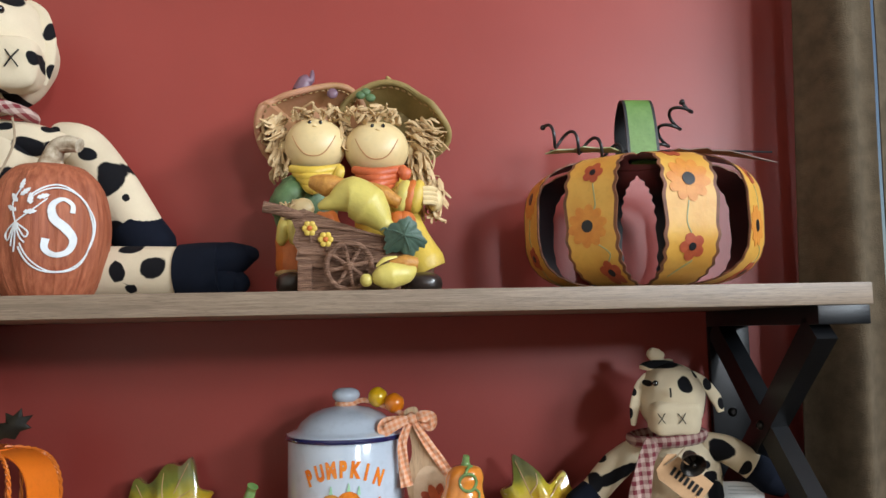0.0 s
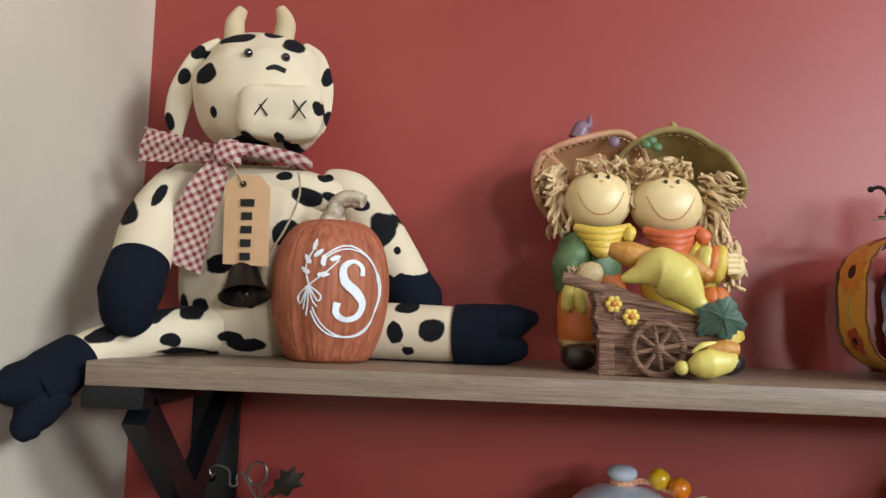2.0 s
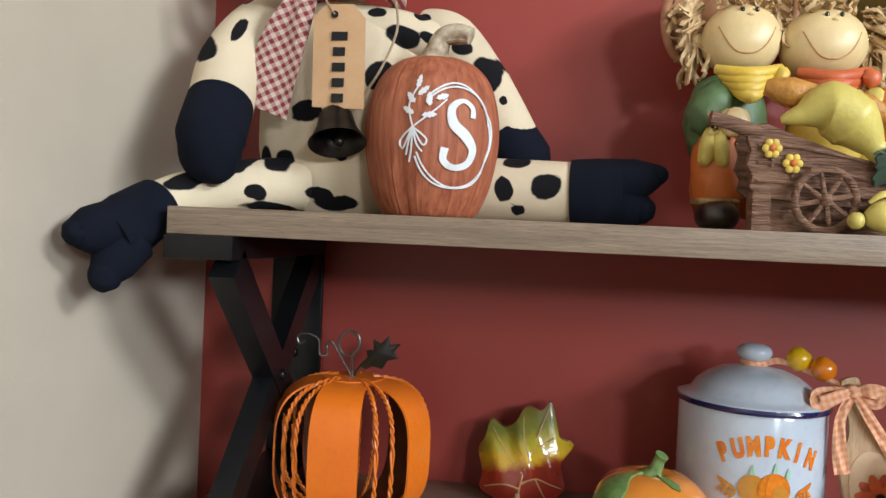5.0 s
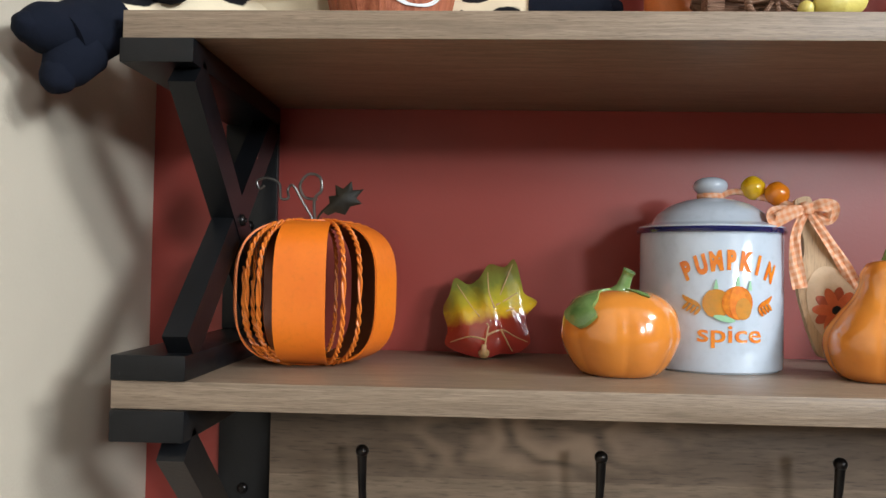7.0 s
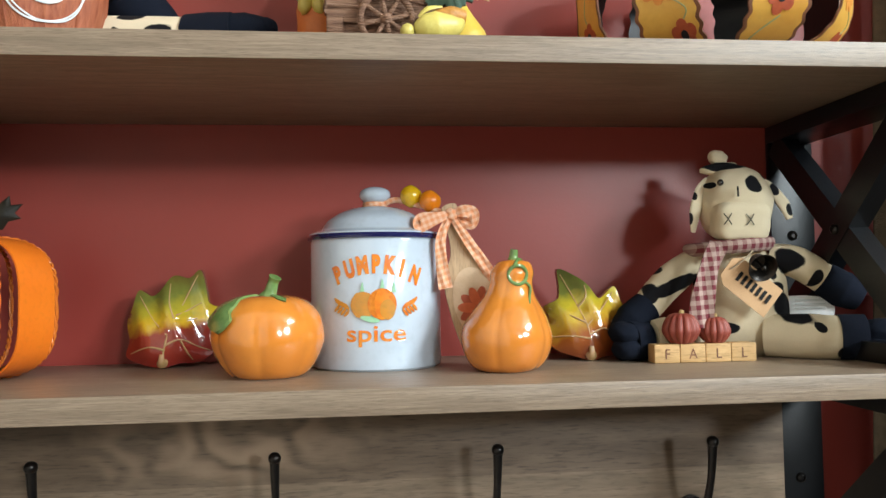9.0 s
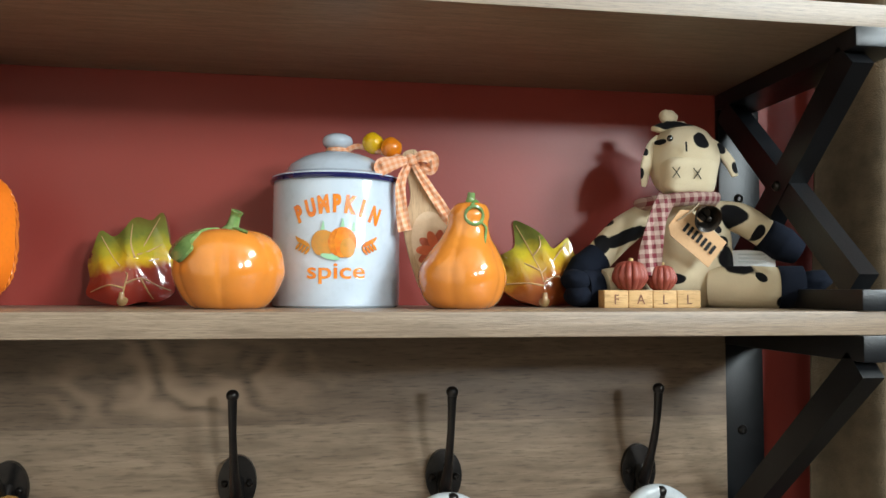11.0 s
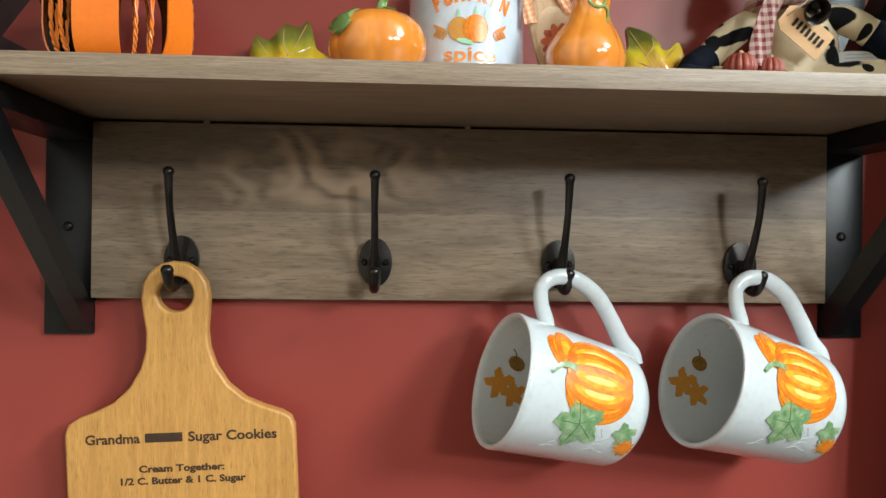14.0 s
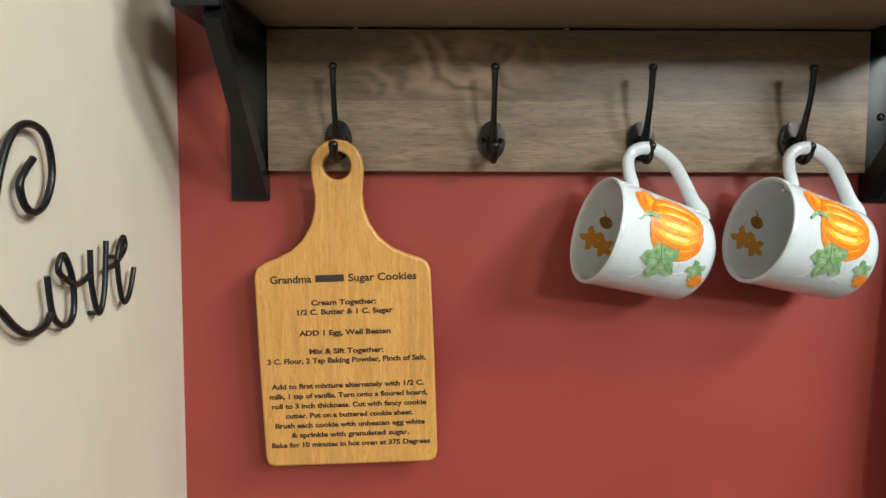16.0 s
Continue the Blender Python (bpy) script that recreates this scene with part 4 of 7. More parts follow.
S = TOP
big = dict(
    forms=[((0.1225, -0.060, 1.7975), (0.0525, 0.050, 0.0495), (6, 0, 0), 0.98),          # head
           ((0.1475, -0.0935, 1.7770), (0.0312, 0.0190, 0.0205), (8, 0, 10), 0.50),        # muzzle
           ((0.121, -0.052, 1.668), (0.0570, 0.043, 0.074), (0, 0, 0), 0.78),           # body
           ((0.128, -0.050, 1.726), (0.0640, 0.033, 0.0190), (0, 3, 0), 0.85)],         # shoulders
    limbs=[([(0.170, -0.045, 1.733), (0.193, -0.043, 1.725), (0.216, -0.040, 1.693), (0.239, -0.036, 1.657)], [0.012, 0.0185, 0.0210, 0.0195]),
           ([(0.078, -0.058, 1.735), (0.066, -0.078, 1.722), (0.060, -0.104, 1.692), (0.0625, -0.126, 1.660)], [0.012, 0.0185, 0.0210, 0.0198]),
           ([(0.150, -0.058, S + 0.020), (0.215, -0.066, S + 0.0215), (0.290, -0.073, S + 0.0205)], [0.0195, 0.0210, 0.0200]),
           ([(0.100, -0.080, S + 0.0200), (0.074, -0.108, S + 0.0165), (0.048, -0.136, S + 0.0070), (0.031, -0.156, S - 0.005)], [0.0175, 0.0160, 0.0148, 0.0142])],
    socks=[([(0.231, -0.036, 1.664), (0.246, -0.034, 1.643), (0.254, -0.034, 1.624)], [0.0202, 0.0212, 0.010]),
           ([(0.0620, -0.124, 1.664), (0.0640, -0.140, 1.642), (0.0665, -0.147, 1.623)], [0.0192, 0.0195, 0.0115]),
           ([(0.281, -0.072, S + 0.0205), (0.297, -0.074, S + 0.021), (0.312, -0.075, S + 0.022)], [0.0208, 0.0214, 0.0205]),
           ([(0.037, -0.149, S + 0.001), (0.030, -0.168, S - 0.011), (0.025, -0.181, S - 0.019)], [0.0152, 0.0176, 0.0160]),
           ([(0.027, -0.175, S - 0.012), (0.0205, -0.192, S - 0.0155), (0.0165, -0.200, S - 0.0175)], [0.0142, 0.0122, 0.0065]),
           ([(0.032, -0.172, S - 0.021), (0.029, -0.182, S - 0.033), (0.0265, -0.188, S - 0.0410)], [0.0142, 0.0118, 0.0062]),
           ([(0.300, -0.075, S + 0.0265), (0.322, -0.076, S + 0.0310), (0.3365, -0.077, S + 0.0350)], [0.0155, 0.0125, 0.0045]),
           ([(0.300, -0.075, S + 0.0150), (0.316, -0.076, S + 0.0130), (0.3270, -0.077, S + 0.0115)], [0.0150, 0.0125, 0.0075])],
    paws=[((0.0180, -0.1955, S - 0.0165), (0.0090, 0.0102, 0.0086), (0, 0, 0)), ((0.0275, -0.1865, S - 0.0390), (0.0092, 0.0088, 0.0096), (0, 0, 0)),
          ((0.3330, -0.0770, S + 0.0340), (0.0075, 0.0080, 0.0065), (0, 0, 0)), ((0.3240, -0.0770, S + 0.0120), (0.0095, 0.0100, 0.0092), (0, 0, 0)),
          ((0.0655, -0.1430, 1.6350), (0.0188, 0.0170, 0.0215), (0, 0, 0)), ((0.249, -0.034, 1.637), (0.0185, 0.018, 0.021), (0, -30, 0))],
    ears=[([(0.0880, -0.064, 1.841), (0.0735, -0.070, 1.826), (0.0625, -0.073, 1.800), (0.0590, -0.074, 1.778), (0.0610, -0.073, 1.764)], [0.0045, 0.0085, 0.0100, 0.0085, 0.0030]),
          ([(0.1530, -0.062, 1.838), (0.1650, -0.066, 1.827), (0.1725, -0.069, 1.806), (0.1735, -0.070, 1.785), (0.1715, -0.069, 1.769)], [0.0045, 0.0070, 0.0074, 0.0060, 0.0022])],
    tuft=[],
    stitches=crosses(-0.1138, [(0.1390, 1.7770)], 0.0064) + crosses(-0.1108, [(0.1660, 1.7760)], 0.0064) + [([(0.1385, -0.1050, 1.8065), (0.1450, -0.1045, 1.8085), (0.1515, -0.1010, 1.8065)], 0.0019)],
    eyes=[((0.1250, -0.1065, 1.8180), 0.0034), ((0.1505, -0.0985, 1.8175), 0.0034)],
    horns=[([(0.098, -0.062, 1.840), (0.098, -0.064, 1.856), (0.104, -0.064, 1.868)], [0.0085, 0.0075, 0.004]),
           ([(0.136, -0.062, 1.842), (0.139, -0.064, 1.856), (0.134, -0.064, 1.868)], [0.0085, 0.0075, 0.004])])
BIG_SPOTS = [(0.093, 1.804, 0.011, 0.010, 0), (0.0985, 1.7765, 0.0042, 0.005, 0), (0.124, 1.755, 0.015, 0.0065, -10), (0.151, 1.7575, 0.006, 0.004, 0), (0.152, 1.833, 0.011, 0.007, -40),
             (0.112, 1.835, 0.016, 0.006, 10), (0.176, 1.812, 0.005, 0.010, 0), (0.178, 1.778, 0.004, 0.007, 0), (0.064, 1.809, 0.006, 0.008, 0), (0.055, 1.775, 0.006, 0.010, 10), (0.073, 1.830, 0.007, 0.008, 0),
             (0.082, 1.826, 0.005, 0.008, 0), (0.135, 1.840, 0.008, 0.006, 0),
             (0.165, 1.719, 0.014, 0.008, -15), (0.183, 1.7195, 0.008, 0.005, -20), (0.155, 1.691, 0.013, 0.011, 10), (0.090, 1.741, 0.008, 0.005, -20), (0.108, 1.666, 0.014, 0.009, 0), (0.117, 1.614, 0.011, 0.006, 0),
             (0.093, 1.634, 0.009, 0.010, 20), (0.125, 1.608, 0.018, 0.006, 0), (0.131, 1.640, 0.0065, 0.006, -30), (0.0895, 1.602, 0.016, 0.005, 0), (0.0835, 1.704, 0.006, 0.016, 10), (0.075, 1.626, 0.004, 0.005, 0),
             (0.148, 1.733, 0.007, 0.004, 0), (0.172, 1.663, 0.009, 0.008, 0), (0.176, 1.735, 0.006, 0.005, 0),
             (0.047, 1.700, 0.014, 0.012, -35), (0.062, 1.738, 0.0035, 0.0035, 0), (0.036, 1.683, 0.005, 0.008, 0), (0.067, 1.712, 0.004, 0.010, 0),
             (0.221, 1.697, 0.012, 0.016, -20), (0.2325, 1.682, 0.0035, 0.004, 0), (0.2265, 1.657, 0.011, 0.007, -35), (0.203, 1.716, 0.009, 0.006, 0),
             (0.2445, 1.639, 0.012, 0.005, 0), (0.238, 1.621, 0.006, 0.008, 20), (0.264, 1.623, 0.010, 0.011, -10), (0.247, 1.608, 0.006, 0.005, 0),
             (0.055, 1.618, 0.017, 0.007, 25), (0.075, 1.635, 0.009, 0.010, 0), (0.033, 1.605, 0.012, 0.006, 20), (0.085, 1.612, 0.006, 0.005, 0)]
cow = single("rag_cow", cow_mesh(big), [CLOTH, NAVYCLOTH, THREAD, BEAD, HORN], (0.121, -0.06, S), "large seated rag cow doll in cream cotton with black patches", "doll")
printed(cow, [(x, z, 0.84 * a, 0.84 * b, t) for x, z, a, b, t in BIG_SPOTS])


def cloth_strip(bm, pts, widths, normal=(0, -1, 0), thick=0.0012, ripple=0.002, mi=0):
    """A strip of cloth or ribbon along a path, flat across the normal."""
    path = smooth_path(pts, 8)
    rows = []
    for i, p in enumerate(path):
        d = (path[min(i + 1, len(path) - 1)] - path[max(i - 1, 0)]).normalized()
        side = d.cross(Vector(normal)).normalized()
        q = i / (len(path) - 1) * (len(widths) - 1)
        a = min(len(widths) - 2, int(q))
        w = (widths[a] + (widths[a + 1] - widths[a]) * (q - a)) / 2
        rows.append([p + side * w * s + Vector(normal) * (ripple * math.sin(s * 4.5 + i * 0.35)) for s in (-1, -0.6, -0.2, 0.2, 0.6, 1)])
    a = grid(bm, rows, mi)
    b = grid(bm, [[p + Vector(normal) * thick for p in row] for row in rows], mi)
    n = len(rows)
    for i in range(n - 1):
        for k in (0, -1):
            bm.faces.new((a[i][k], a[i + 1][k], b[i + 1][k], b[i][k])).material_index = mi
    for k in (0, -1):
        for j in range(5):
            bm.faces.new((a[k][j], a[k][j + 1], b[k][j + 1], b[k][j])).material_index = mi


scarf = thing("neck_scarf", (0.12, -0.1, 1.70), "red and cream gingham scarf knotted round the large cow", "scarf")
bm = bmesh.new()
tube(bm, [(0.122 + 0.037 * math.cos(a), -0.063 + 0.040 * math.sin(a), 1.7480 - 0.002 * math.cos(a)) for a in (math.pi * 2 * i / 14 for i in range(14))], 0.0054, 12, 0, 5, 0.75, True)
part("neckband", bm, GING, scarf)
bm = bmesh.new()
ell(bm, (0.1155, -0.110, 1.744), (0.0105, 0.008, 0.0095), (0, 20, 0), 20, 14, 0, 0.8, 0.25)
part("knot", bm, GING, scarf)
bm = bmesh.new()
cloth_strip(bm, [(0.1125, -0.110, 1.741), (0.104, -0.113, 1.722), (0.094, -0.112, 1.698), (0.082, -0.112, 1.664)], [0.013, 0.022, 0.032, 0.039])
part("scarf_end", bm, GING, scarf)
bm = bmesh.new()
cloth_strip(bm, [(0.112, -0.110, 1.744), (0.094, -0.110, 1.745), (0.072, -0.104, 1.748), (0.046, -0.100, 1.752)], [0.010, 0.014, 0.021, 0.026])
part("scarf_end", bm, GING, scarf)

tag = thing("paper_tag", (0.133, -0.117, 1.667), "kraft paper name tag tied on with jute twine", "tag")
bm = bmesh.new()
slab(bm, [(-0.0165, -0.0315), (0.0165, -0.0325), (0.0165, 0.022), (0.009, 0.0305), (-0.0085, 0.0305), (-0.0165, 0.023)], lambda u, v, w: Vector((0.1345 + u + 0.02 * v * -1, -0.1185 - w - 0.05 * u, 1.6965 + v)), 0.0008, 0, 0.001, 3)
part("card", bm, KRAFT, tag)
bm = bmesh.new()
slab(bm, ellipse(0, 0, 0.0022, 0.0022, 0, 16), lambda u, v, w: Vector((0.1315 + u, -0.1205 - w, 1.7205 + v)), 0.0004)
part("eyelet", bm, THREAD, tag)
bm = bmesh.new()
for i, ln in enumerate((0.010, 0.0075, 0.008, 0.0075, 0.0075)):
    z = 1.7075 - 0.0093 * i
    bm = bmesh.new()
    slab(bm, [(-ln / 2, -0.0026), (ln / 2, -0.0026), (ln / 2, 0.0026), (-ln / 2, 0.0026)], lambda u, v, w: Vector((0.1350 + u, -0.1205 - w, z + v)), 0.0003)
    part("ink_bar", bm, THREAD, tag, "", False)
bm = bmesh.new()
tube(bm, [(0.1315, -0.1206, 1.7205), (0.126, -0.119, 1.728), (0.120, -0.118, 1.738)], 0.0006, 6)
tube(bm, [(0.166, -0.106, 1.733), (0.167, -0.104, 1.715), (0.158, -0.107, 1.690), (0.148, -0.112, 1.672)], 0.0009, 6)
part("twine", bm, TWINE, tag)


def cow_bell(c, s, lean, label):
    bell = thing("cow_bell", c, label, "bell")
    m = Euler((radians(lean[0]), radians(lean[1]), 0)).to_matrix()
    bm = bmesh.new()
    lathe(bm, [(0.003, 0.021), (0.0085, 0.0205), (0.0105, 0.017), (0.0125, 0.008), (0.0165, 0.0), (0.0180, -0.002), (0.0165, -0.0012), (0.0115, 0.008), (0.0095, 0.0165), (0.004, 0.0185)], c, 36, m=m * s)
    part("cup", bm, BELL, bell, "dark antiqued metal cup")
    bm = bmesh.new()
    tube(bm, [Vector(c) + m @ Vector((0, 0, 0.017)) * s, Vector(c) + m @ Vector((0.001, 0, 0.001)) * s], 0.0012 * s, 8)
    ell(bm, Vector(c) + m @ Vector((0.001, 0, -0.001)) * s, (0.0036 * s,) * 3, seg=14, rings=10)
    part("clapper", bm, BELL, bell)
    bm = bmesh.new()
    tube(bm, [Vector(c) + m @ Vector((0.004 * math.cos(a), 0, 0.022 + 0.004 * math.sin(a))) * s for a in (math.pi * 2 * i / 8 for i in range(8))], 0.0009 * s, 6, 0, 4, 1, True)
    part("ring", bm, BELL, bell)


cow_bell((0.1355, -0.118, 1.645), 1.0, (-22, -12), "dark metal cow bell hung on the large cow")

# the monogram pumpkin
lay(0.0030, -0.012, 0, (1.0, 1.0, 1.015), (0.1915, -0.092, TOP))
PX, PY = 0.1915, -0.092
PROF = [(0.012, 0.0), (0.026, 0.0005), (0.0325, 0.008), (0.0385, 0.024), (0.0420, 0.046), (0.0408, 0.066), (0.0350, 0.084), (0.024, 0.0955), (0.010, 0.0985), (0.004, 0.097)]
PFINE = [(p.x, p.y) for p in smooth_path([(a, b, 0) for a, b in PROF], 6)]


def pumpkin_radius(z):
    pts = [p for p in PFINE if p[1] >= 0]
    side = pts[:max(range(len(pts)), key=lambda i: pts[i][1])]
    for (r0, z0), (r1, z1) in zip(side, side[1:]):
        if z0 <= z <= z1 and z1 > z0:
            return r0 + (r1 - r0) * (z - z0) / (z1 - z0)
    return 0.03


monogram = thing("monogram_pumpkin", (PX, PY, TOP), "terracotta pumpkin ornament with a white painted S in a wreath", "pumpkin")
bm = bmesh.new()
lathe(bm, PROF, (PX, PY, TOP), 160, 0, 9, 0.055, 0.2, None, 6)
for v in bm.verts:
    d = Vector((v.co.x - PX, v.co.y - PY, 0))
    if d.length > 0.01:
        a = math.atan2(d.y, d.x)
        v.co += d.normalized() * 0.00028 * (math.sin(a * 52) + 0.6 * math.sin(a * 83 + 1))
part("shell", bm, TERRA, monogram, "brush-streaked terracotta shell")
bm = bmesh.new()
tube(bm, [(PX - 0.002, PY, TOP + 0.094), (PX + 0.0005, PY - 0.001, TOP + 0.104), (PX + 0.005, PY - 0.003, TOP + 0.1125), (PX + 0.014, PY - 0.006, TOP + 0.1145), (PX + 0.0225, PY - 0.008, TOP + 0.112)], [0.0115, 0.0075, 0.0062, 0.0055, 0.0052], 14, 0, 6)
for a in range(5):
    tube(bm, [(PX - 0.002 + 0.009 * math.cos(a * 1.26), PY + 0.009 * math.sin(a * 1.26), TOP + 0.0945), (PX + 0.0005 + 0.006 * math.cos(a * 1.26), PY + 0.006 * math.sin(a * 1.26), TOP + 0.104), (PX + 0.006, PY - 0.003 + 0.005 * math.sin(a * 1.26), TOP + 0.1125 + 0.004 * math.cos(a * 1.26)), (PX + 0.020, PY - 0.0075 + 0.004 * math.sin(a * 1.26), TOP + 0.1125 + 0.004 * math.cos(a * 1.26))], 0.0016, 6)
part("stem", bm, STEMW, monogram, "whitewashed ridged stem")
FACING = math.radians(-76)


def on_pumpkin(u, v, w):
    z = 0.046 + v
    r = pumpkin_radius(z)
    a = FACING + u / 0.041
    lob = 1 - 0.055 * (1 - abs(math.sin(9 * (a - 0.2) / 2)) ** 0.55)
    r = r * lob + w + 0.0005
    return Vector((PX + r * math.cos(a), PY + r * math.sin(a), TOP + z))


bm = bmesh.new()
stroke(bm, on_pumpkin, [(0.0195, 0.0125), (0.0195, 0.0185), (0.0135, 0.0220), (0.0070, 0.0175), (0.0080, 0.0085), (0.0155, 0.0015), (0.0205, -0.0060), (0.0175, -0.0140), (0.0095, -0.0165), (0.0030, -0.0125), (0.0035, -0.0055)], [0.0034, 0.0030, 0.0026, 0.0044, 0.0058, 0.0062, 0.0052, 0.0042, 0.0034, 0.0044, 0.0050], 0.0007, 0, 7)
part("painted_letter", bm, CHALK, monogram, "white painted letter")
bm = bmesh.new()
ring = [(0.010 + r * math.cos(a), 0.0015 + 1.12 * r * math.sin(a)) for r, a in ((0.0270 + 0.0006 * math.sin(5 * t), t) for t in (radians(205 + 12 * i) for i in range(25)))]
ring2 = [(0.0108 + 0.0252 * math.cos(t), 0.0012 + 1.15 * 0.0252 * math.sin(t)) for t in (radians(200 + 12.5 * i) for i in range(25))]
stroke(bm, on_pumpkin, ring, 0.0011, 0.0006, 0, 3)
stroke(bm, on_pumpkin, ring2, 0.0010, 0.0006, 0, 3)
part("painted_wreath", bm, CHALK, monogram)
bm = bmesh.new()
KN = (-0.0155, 0.0055)
for end, bend in (((-0.0135, 0.030), -0.002), ((0.004, 0.0225), 0.001)):
    stroke(bm, on_pumpkin, [KN, ((KN[0] + end[0]) / 2 + bend * 2, (KN[1] + end[1]) / 2 + 0.001), end], 0.0009, 0.0006, 0)
for cu, cv, t in ((-0.0135, 0.032, 80), (-0.0175, 0.0225, 130), (-0.0105, 0.0265, 40), (-0.0185, 0.0150, 150), (0.0010, 0.0235, 20), (-0.0065, 0.0215, 95), (-0.0065, 0.0125, 5)):
    lf = [(math.cos(radians(t)) * a - math.sin(radians(t)) * b + cu, math.sin(radians(t)) * a + math.cos(radians(t)) * b + cv) for a, b in ((-0.004, 0), (-0.002, 0.0018), (-0.0012, 0.0011), (0.0006, 0.0021), (0.0012, 0.0012), (0.0025, 0.0014), (0.0046, 0), (0.0025, -0.0014), (0.0012, -0.0012), (0.0006, -0.0021), (-0.0012, -0.0011), (-0.002, -0.0018))]
    decal(bm, on_pumpkin, lf, 0.0006)
for pts in ([KN, (-0.0235, -0.002), (-0.0215, -0.0065), KN], [KN, (-0.0095, -0.0045), (-0.0075, -0.0010), KN], [KN, (-0.0180, -0.004), (-0.0195, -0.0105)], [KN, (-0.0160, -0.006), (-0.0175, -0.0145)], [KN, (-0.0130, -0.004), (-0.0095, -0.0085)]):
    stroke(bm, on_pumpkin, pts, 0.0010, 0.0006, 0)
part("painted_sprig", bm, CHALK, monogram)

# the harvest figurine: one moulded piece
lay(0.0008, -0.021, 0, (1.03, 1.03, 1.035), (0.412, -0.09, TOP))
FIG = [SKIN, HAT_P, HAT_T, STITCH, RAFFIA, RES_GREEN, RES_DKGREEN, RES_YELLOW, RES_CORN, RES_ORANGE, RES_SCARF, RES_COB, RES_WOOD, RES_PURPLE, RES_BLACK, BLUSH, BEAD]
(F_SKIN, F_HATP, F_HATT, F_STITCH, F_RAFFIA, F_GREEN, F_DKGREEN, F_YELLOW, F_CORN, F_ORANGE, F_SCARF, F_COB, F_WOOD, F_PURPLE, F_BLACK, F_BLUSH, F_BEAD) = range(17)
rng = random.Random(11)
bm = bmesh.new()


def hat(bm, c, rx, rz, droop_side, mi, roll, tilt):
    """A floppy brim that stands behind the head like a fan, thick, with a stitched rim and a low crown."""
    rows, back = [], []
    for i in range(7):
        f = 0.25 + 0.75 * i / 6
        row, rb = [], []
        for j in range(48):
            a = 2 * math.pi * j / 48
            wave = 0.0035 * math.sin(3 * a + roll) * f * f
            px, pz = rx * f * math.cos(a), rz * f * math.sin(a) * (1.0 if math.sin(a) > 0 else 0.85) + wave
            ct, st = math.cos(radians(tilt)), math.sin(radians(tilt))
            x, z = c[0] + px * ct - pz * st, c[2] + px * st + pz * ct
            y = c[1] - 0.030 * f ** 2 * (0.6 + 0.4 * math.sin(a)) + 0.012 * (1 - f) + 0.004 * math.sin(2 * a + roll) * f - (0.012 * f * f if math.cos(a) * droop_side > 0.5 else 0)
            row.append(Vector((x, y, z)))
            rb.append(Vector((x * 1.0, y + 0.0055, z + 0.0015)))
        rows.append(row)
        back.append(rb)
    A, B = grid(bm, rows, mi, True), grid(bm, back, mi, True)
    for j in range(48):
        bm.faces.new((A[-1][j], A[-1][(j + 1) % 48], B[-1][(j + 1) % 48], B[-1][j])).material_index = mi
    rim = [p + Vector((0, 0.0027, 0.0007)) for p in rows[-1]]
    tube(bm, rim[::2], 0.0028, 10, mi, 2, 1, True)
    for j in range(0, 48):
        p = rows[5][j] * 0.62 + rows[6][j] * 0.38
        q = rows[5][(j + 1) % 48] * 0.62 + rows[6][(j + 1) % 48] * 0.38
        o = Vector((0, -0.0012, 0))
        tube(bm, [p + o, p * 0.45 + q * 0.55 + o], 0.0008, 5, F_STITCH, 1)
    ell(bm, (c[0], c[1] + 0.012, c[2] + 0.012), (rx * 0.62, 0.02, rz * 0.62), (0, 0, 0), 24, 14, mi, 1, 0.1)


hat(bm, (0.3765, -0.046, 1.7400), 0.0445, 0.0310, -1, F_HATP, 0.5, 24)
hat(bm, (0.4420, -0.044, 1.7400), 0.0465, 0.0300, 1, F_HATT, 2.2, -20)
for c, rx, rz in (((0.3795, -0.082, 1.7195), 0.0240, 0.0222), ((0.4280, -0.083, 1.7165), 0.0255, 0.0222)):
    ell(bm, c, (rx, 0.0225, rz), (0, 0, 0), 36, 24, F_SKIN, 0.97)
    for s in (-1, 1):
        ell(bm, (c[0] + s * 0.0042 + 0.001, c[1] - 0.0172, c[2] + 0.0150), (0.0014, 0.0010, 0.0018), seg=10, rings=8, mi=F_BEAD)
    ell(bm, (c[0] + 0.0012, c[1] - 0.0195, c[2] + 0.0115), (0.0022, 0.0015, 0.0012), seg=10, rings=8, mi=F_SKIN)
    smile = []
    for i in range(11):
        u = -0.0165 + 0.033 * i / 10
        v = -0.0120 + 0.0165 * abs(u / 0.0165) ** 2.6
        y = c[1] - 0.0229 * math.sqrt(max(0.05, 1 - (u / rx) ** 2 - (v / rz) ** 2))
        smile.append((c[0] + u, y, c[2] + v))
    tube(bm, smile, 0.00045, 6, F_BLUSH, 3)
ell(bm, (0.3545, -0.078, 1.7195), (0.0045, 0.004, 0.0055), seg=14, rings=10, mi=F_SKIN)
ell(bm, (0.4545, -0.078, 1.7170), (0.0045, 0.004, 0.0055), seg=14, rings=10, mi=F_SKIN)


def strands(n, root, spread, fall, length, rad=0.0015):
    for _ in range(n):
        p = Vector(root) + Vector([rng.uniform(-s, s) for s in spread])
        d = Vector(fall) + Vector([rng.uniform(-0.34, 0.34) for _ in range(3)])
        d = d.normalized() * length * rng.uniform(0.5, 1.0)
        k = Vector([rng.uniform(-0.006, 0.006) for _ in range(3)])
        tube(bm, [p, p + d * 0.5 + k, p + d], [rad, rad * rng.uniform(0.9, 1.5), rad * 0.7], 5, F_RAFFIA, 3, 0.45)


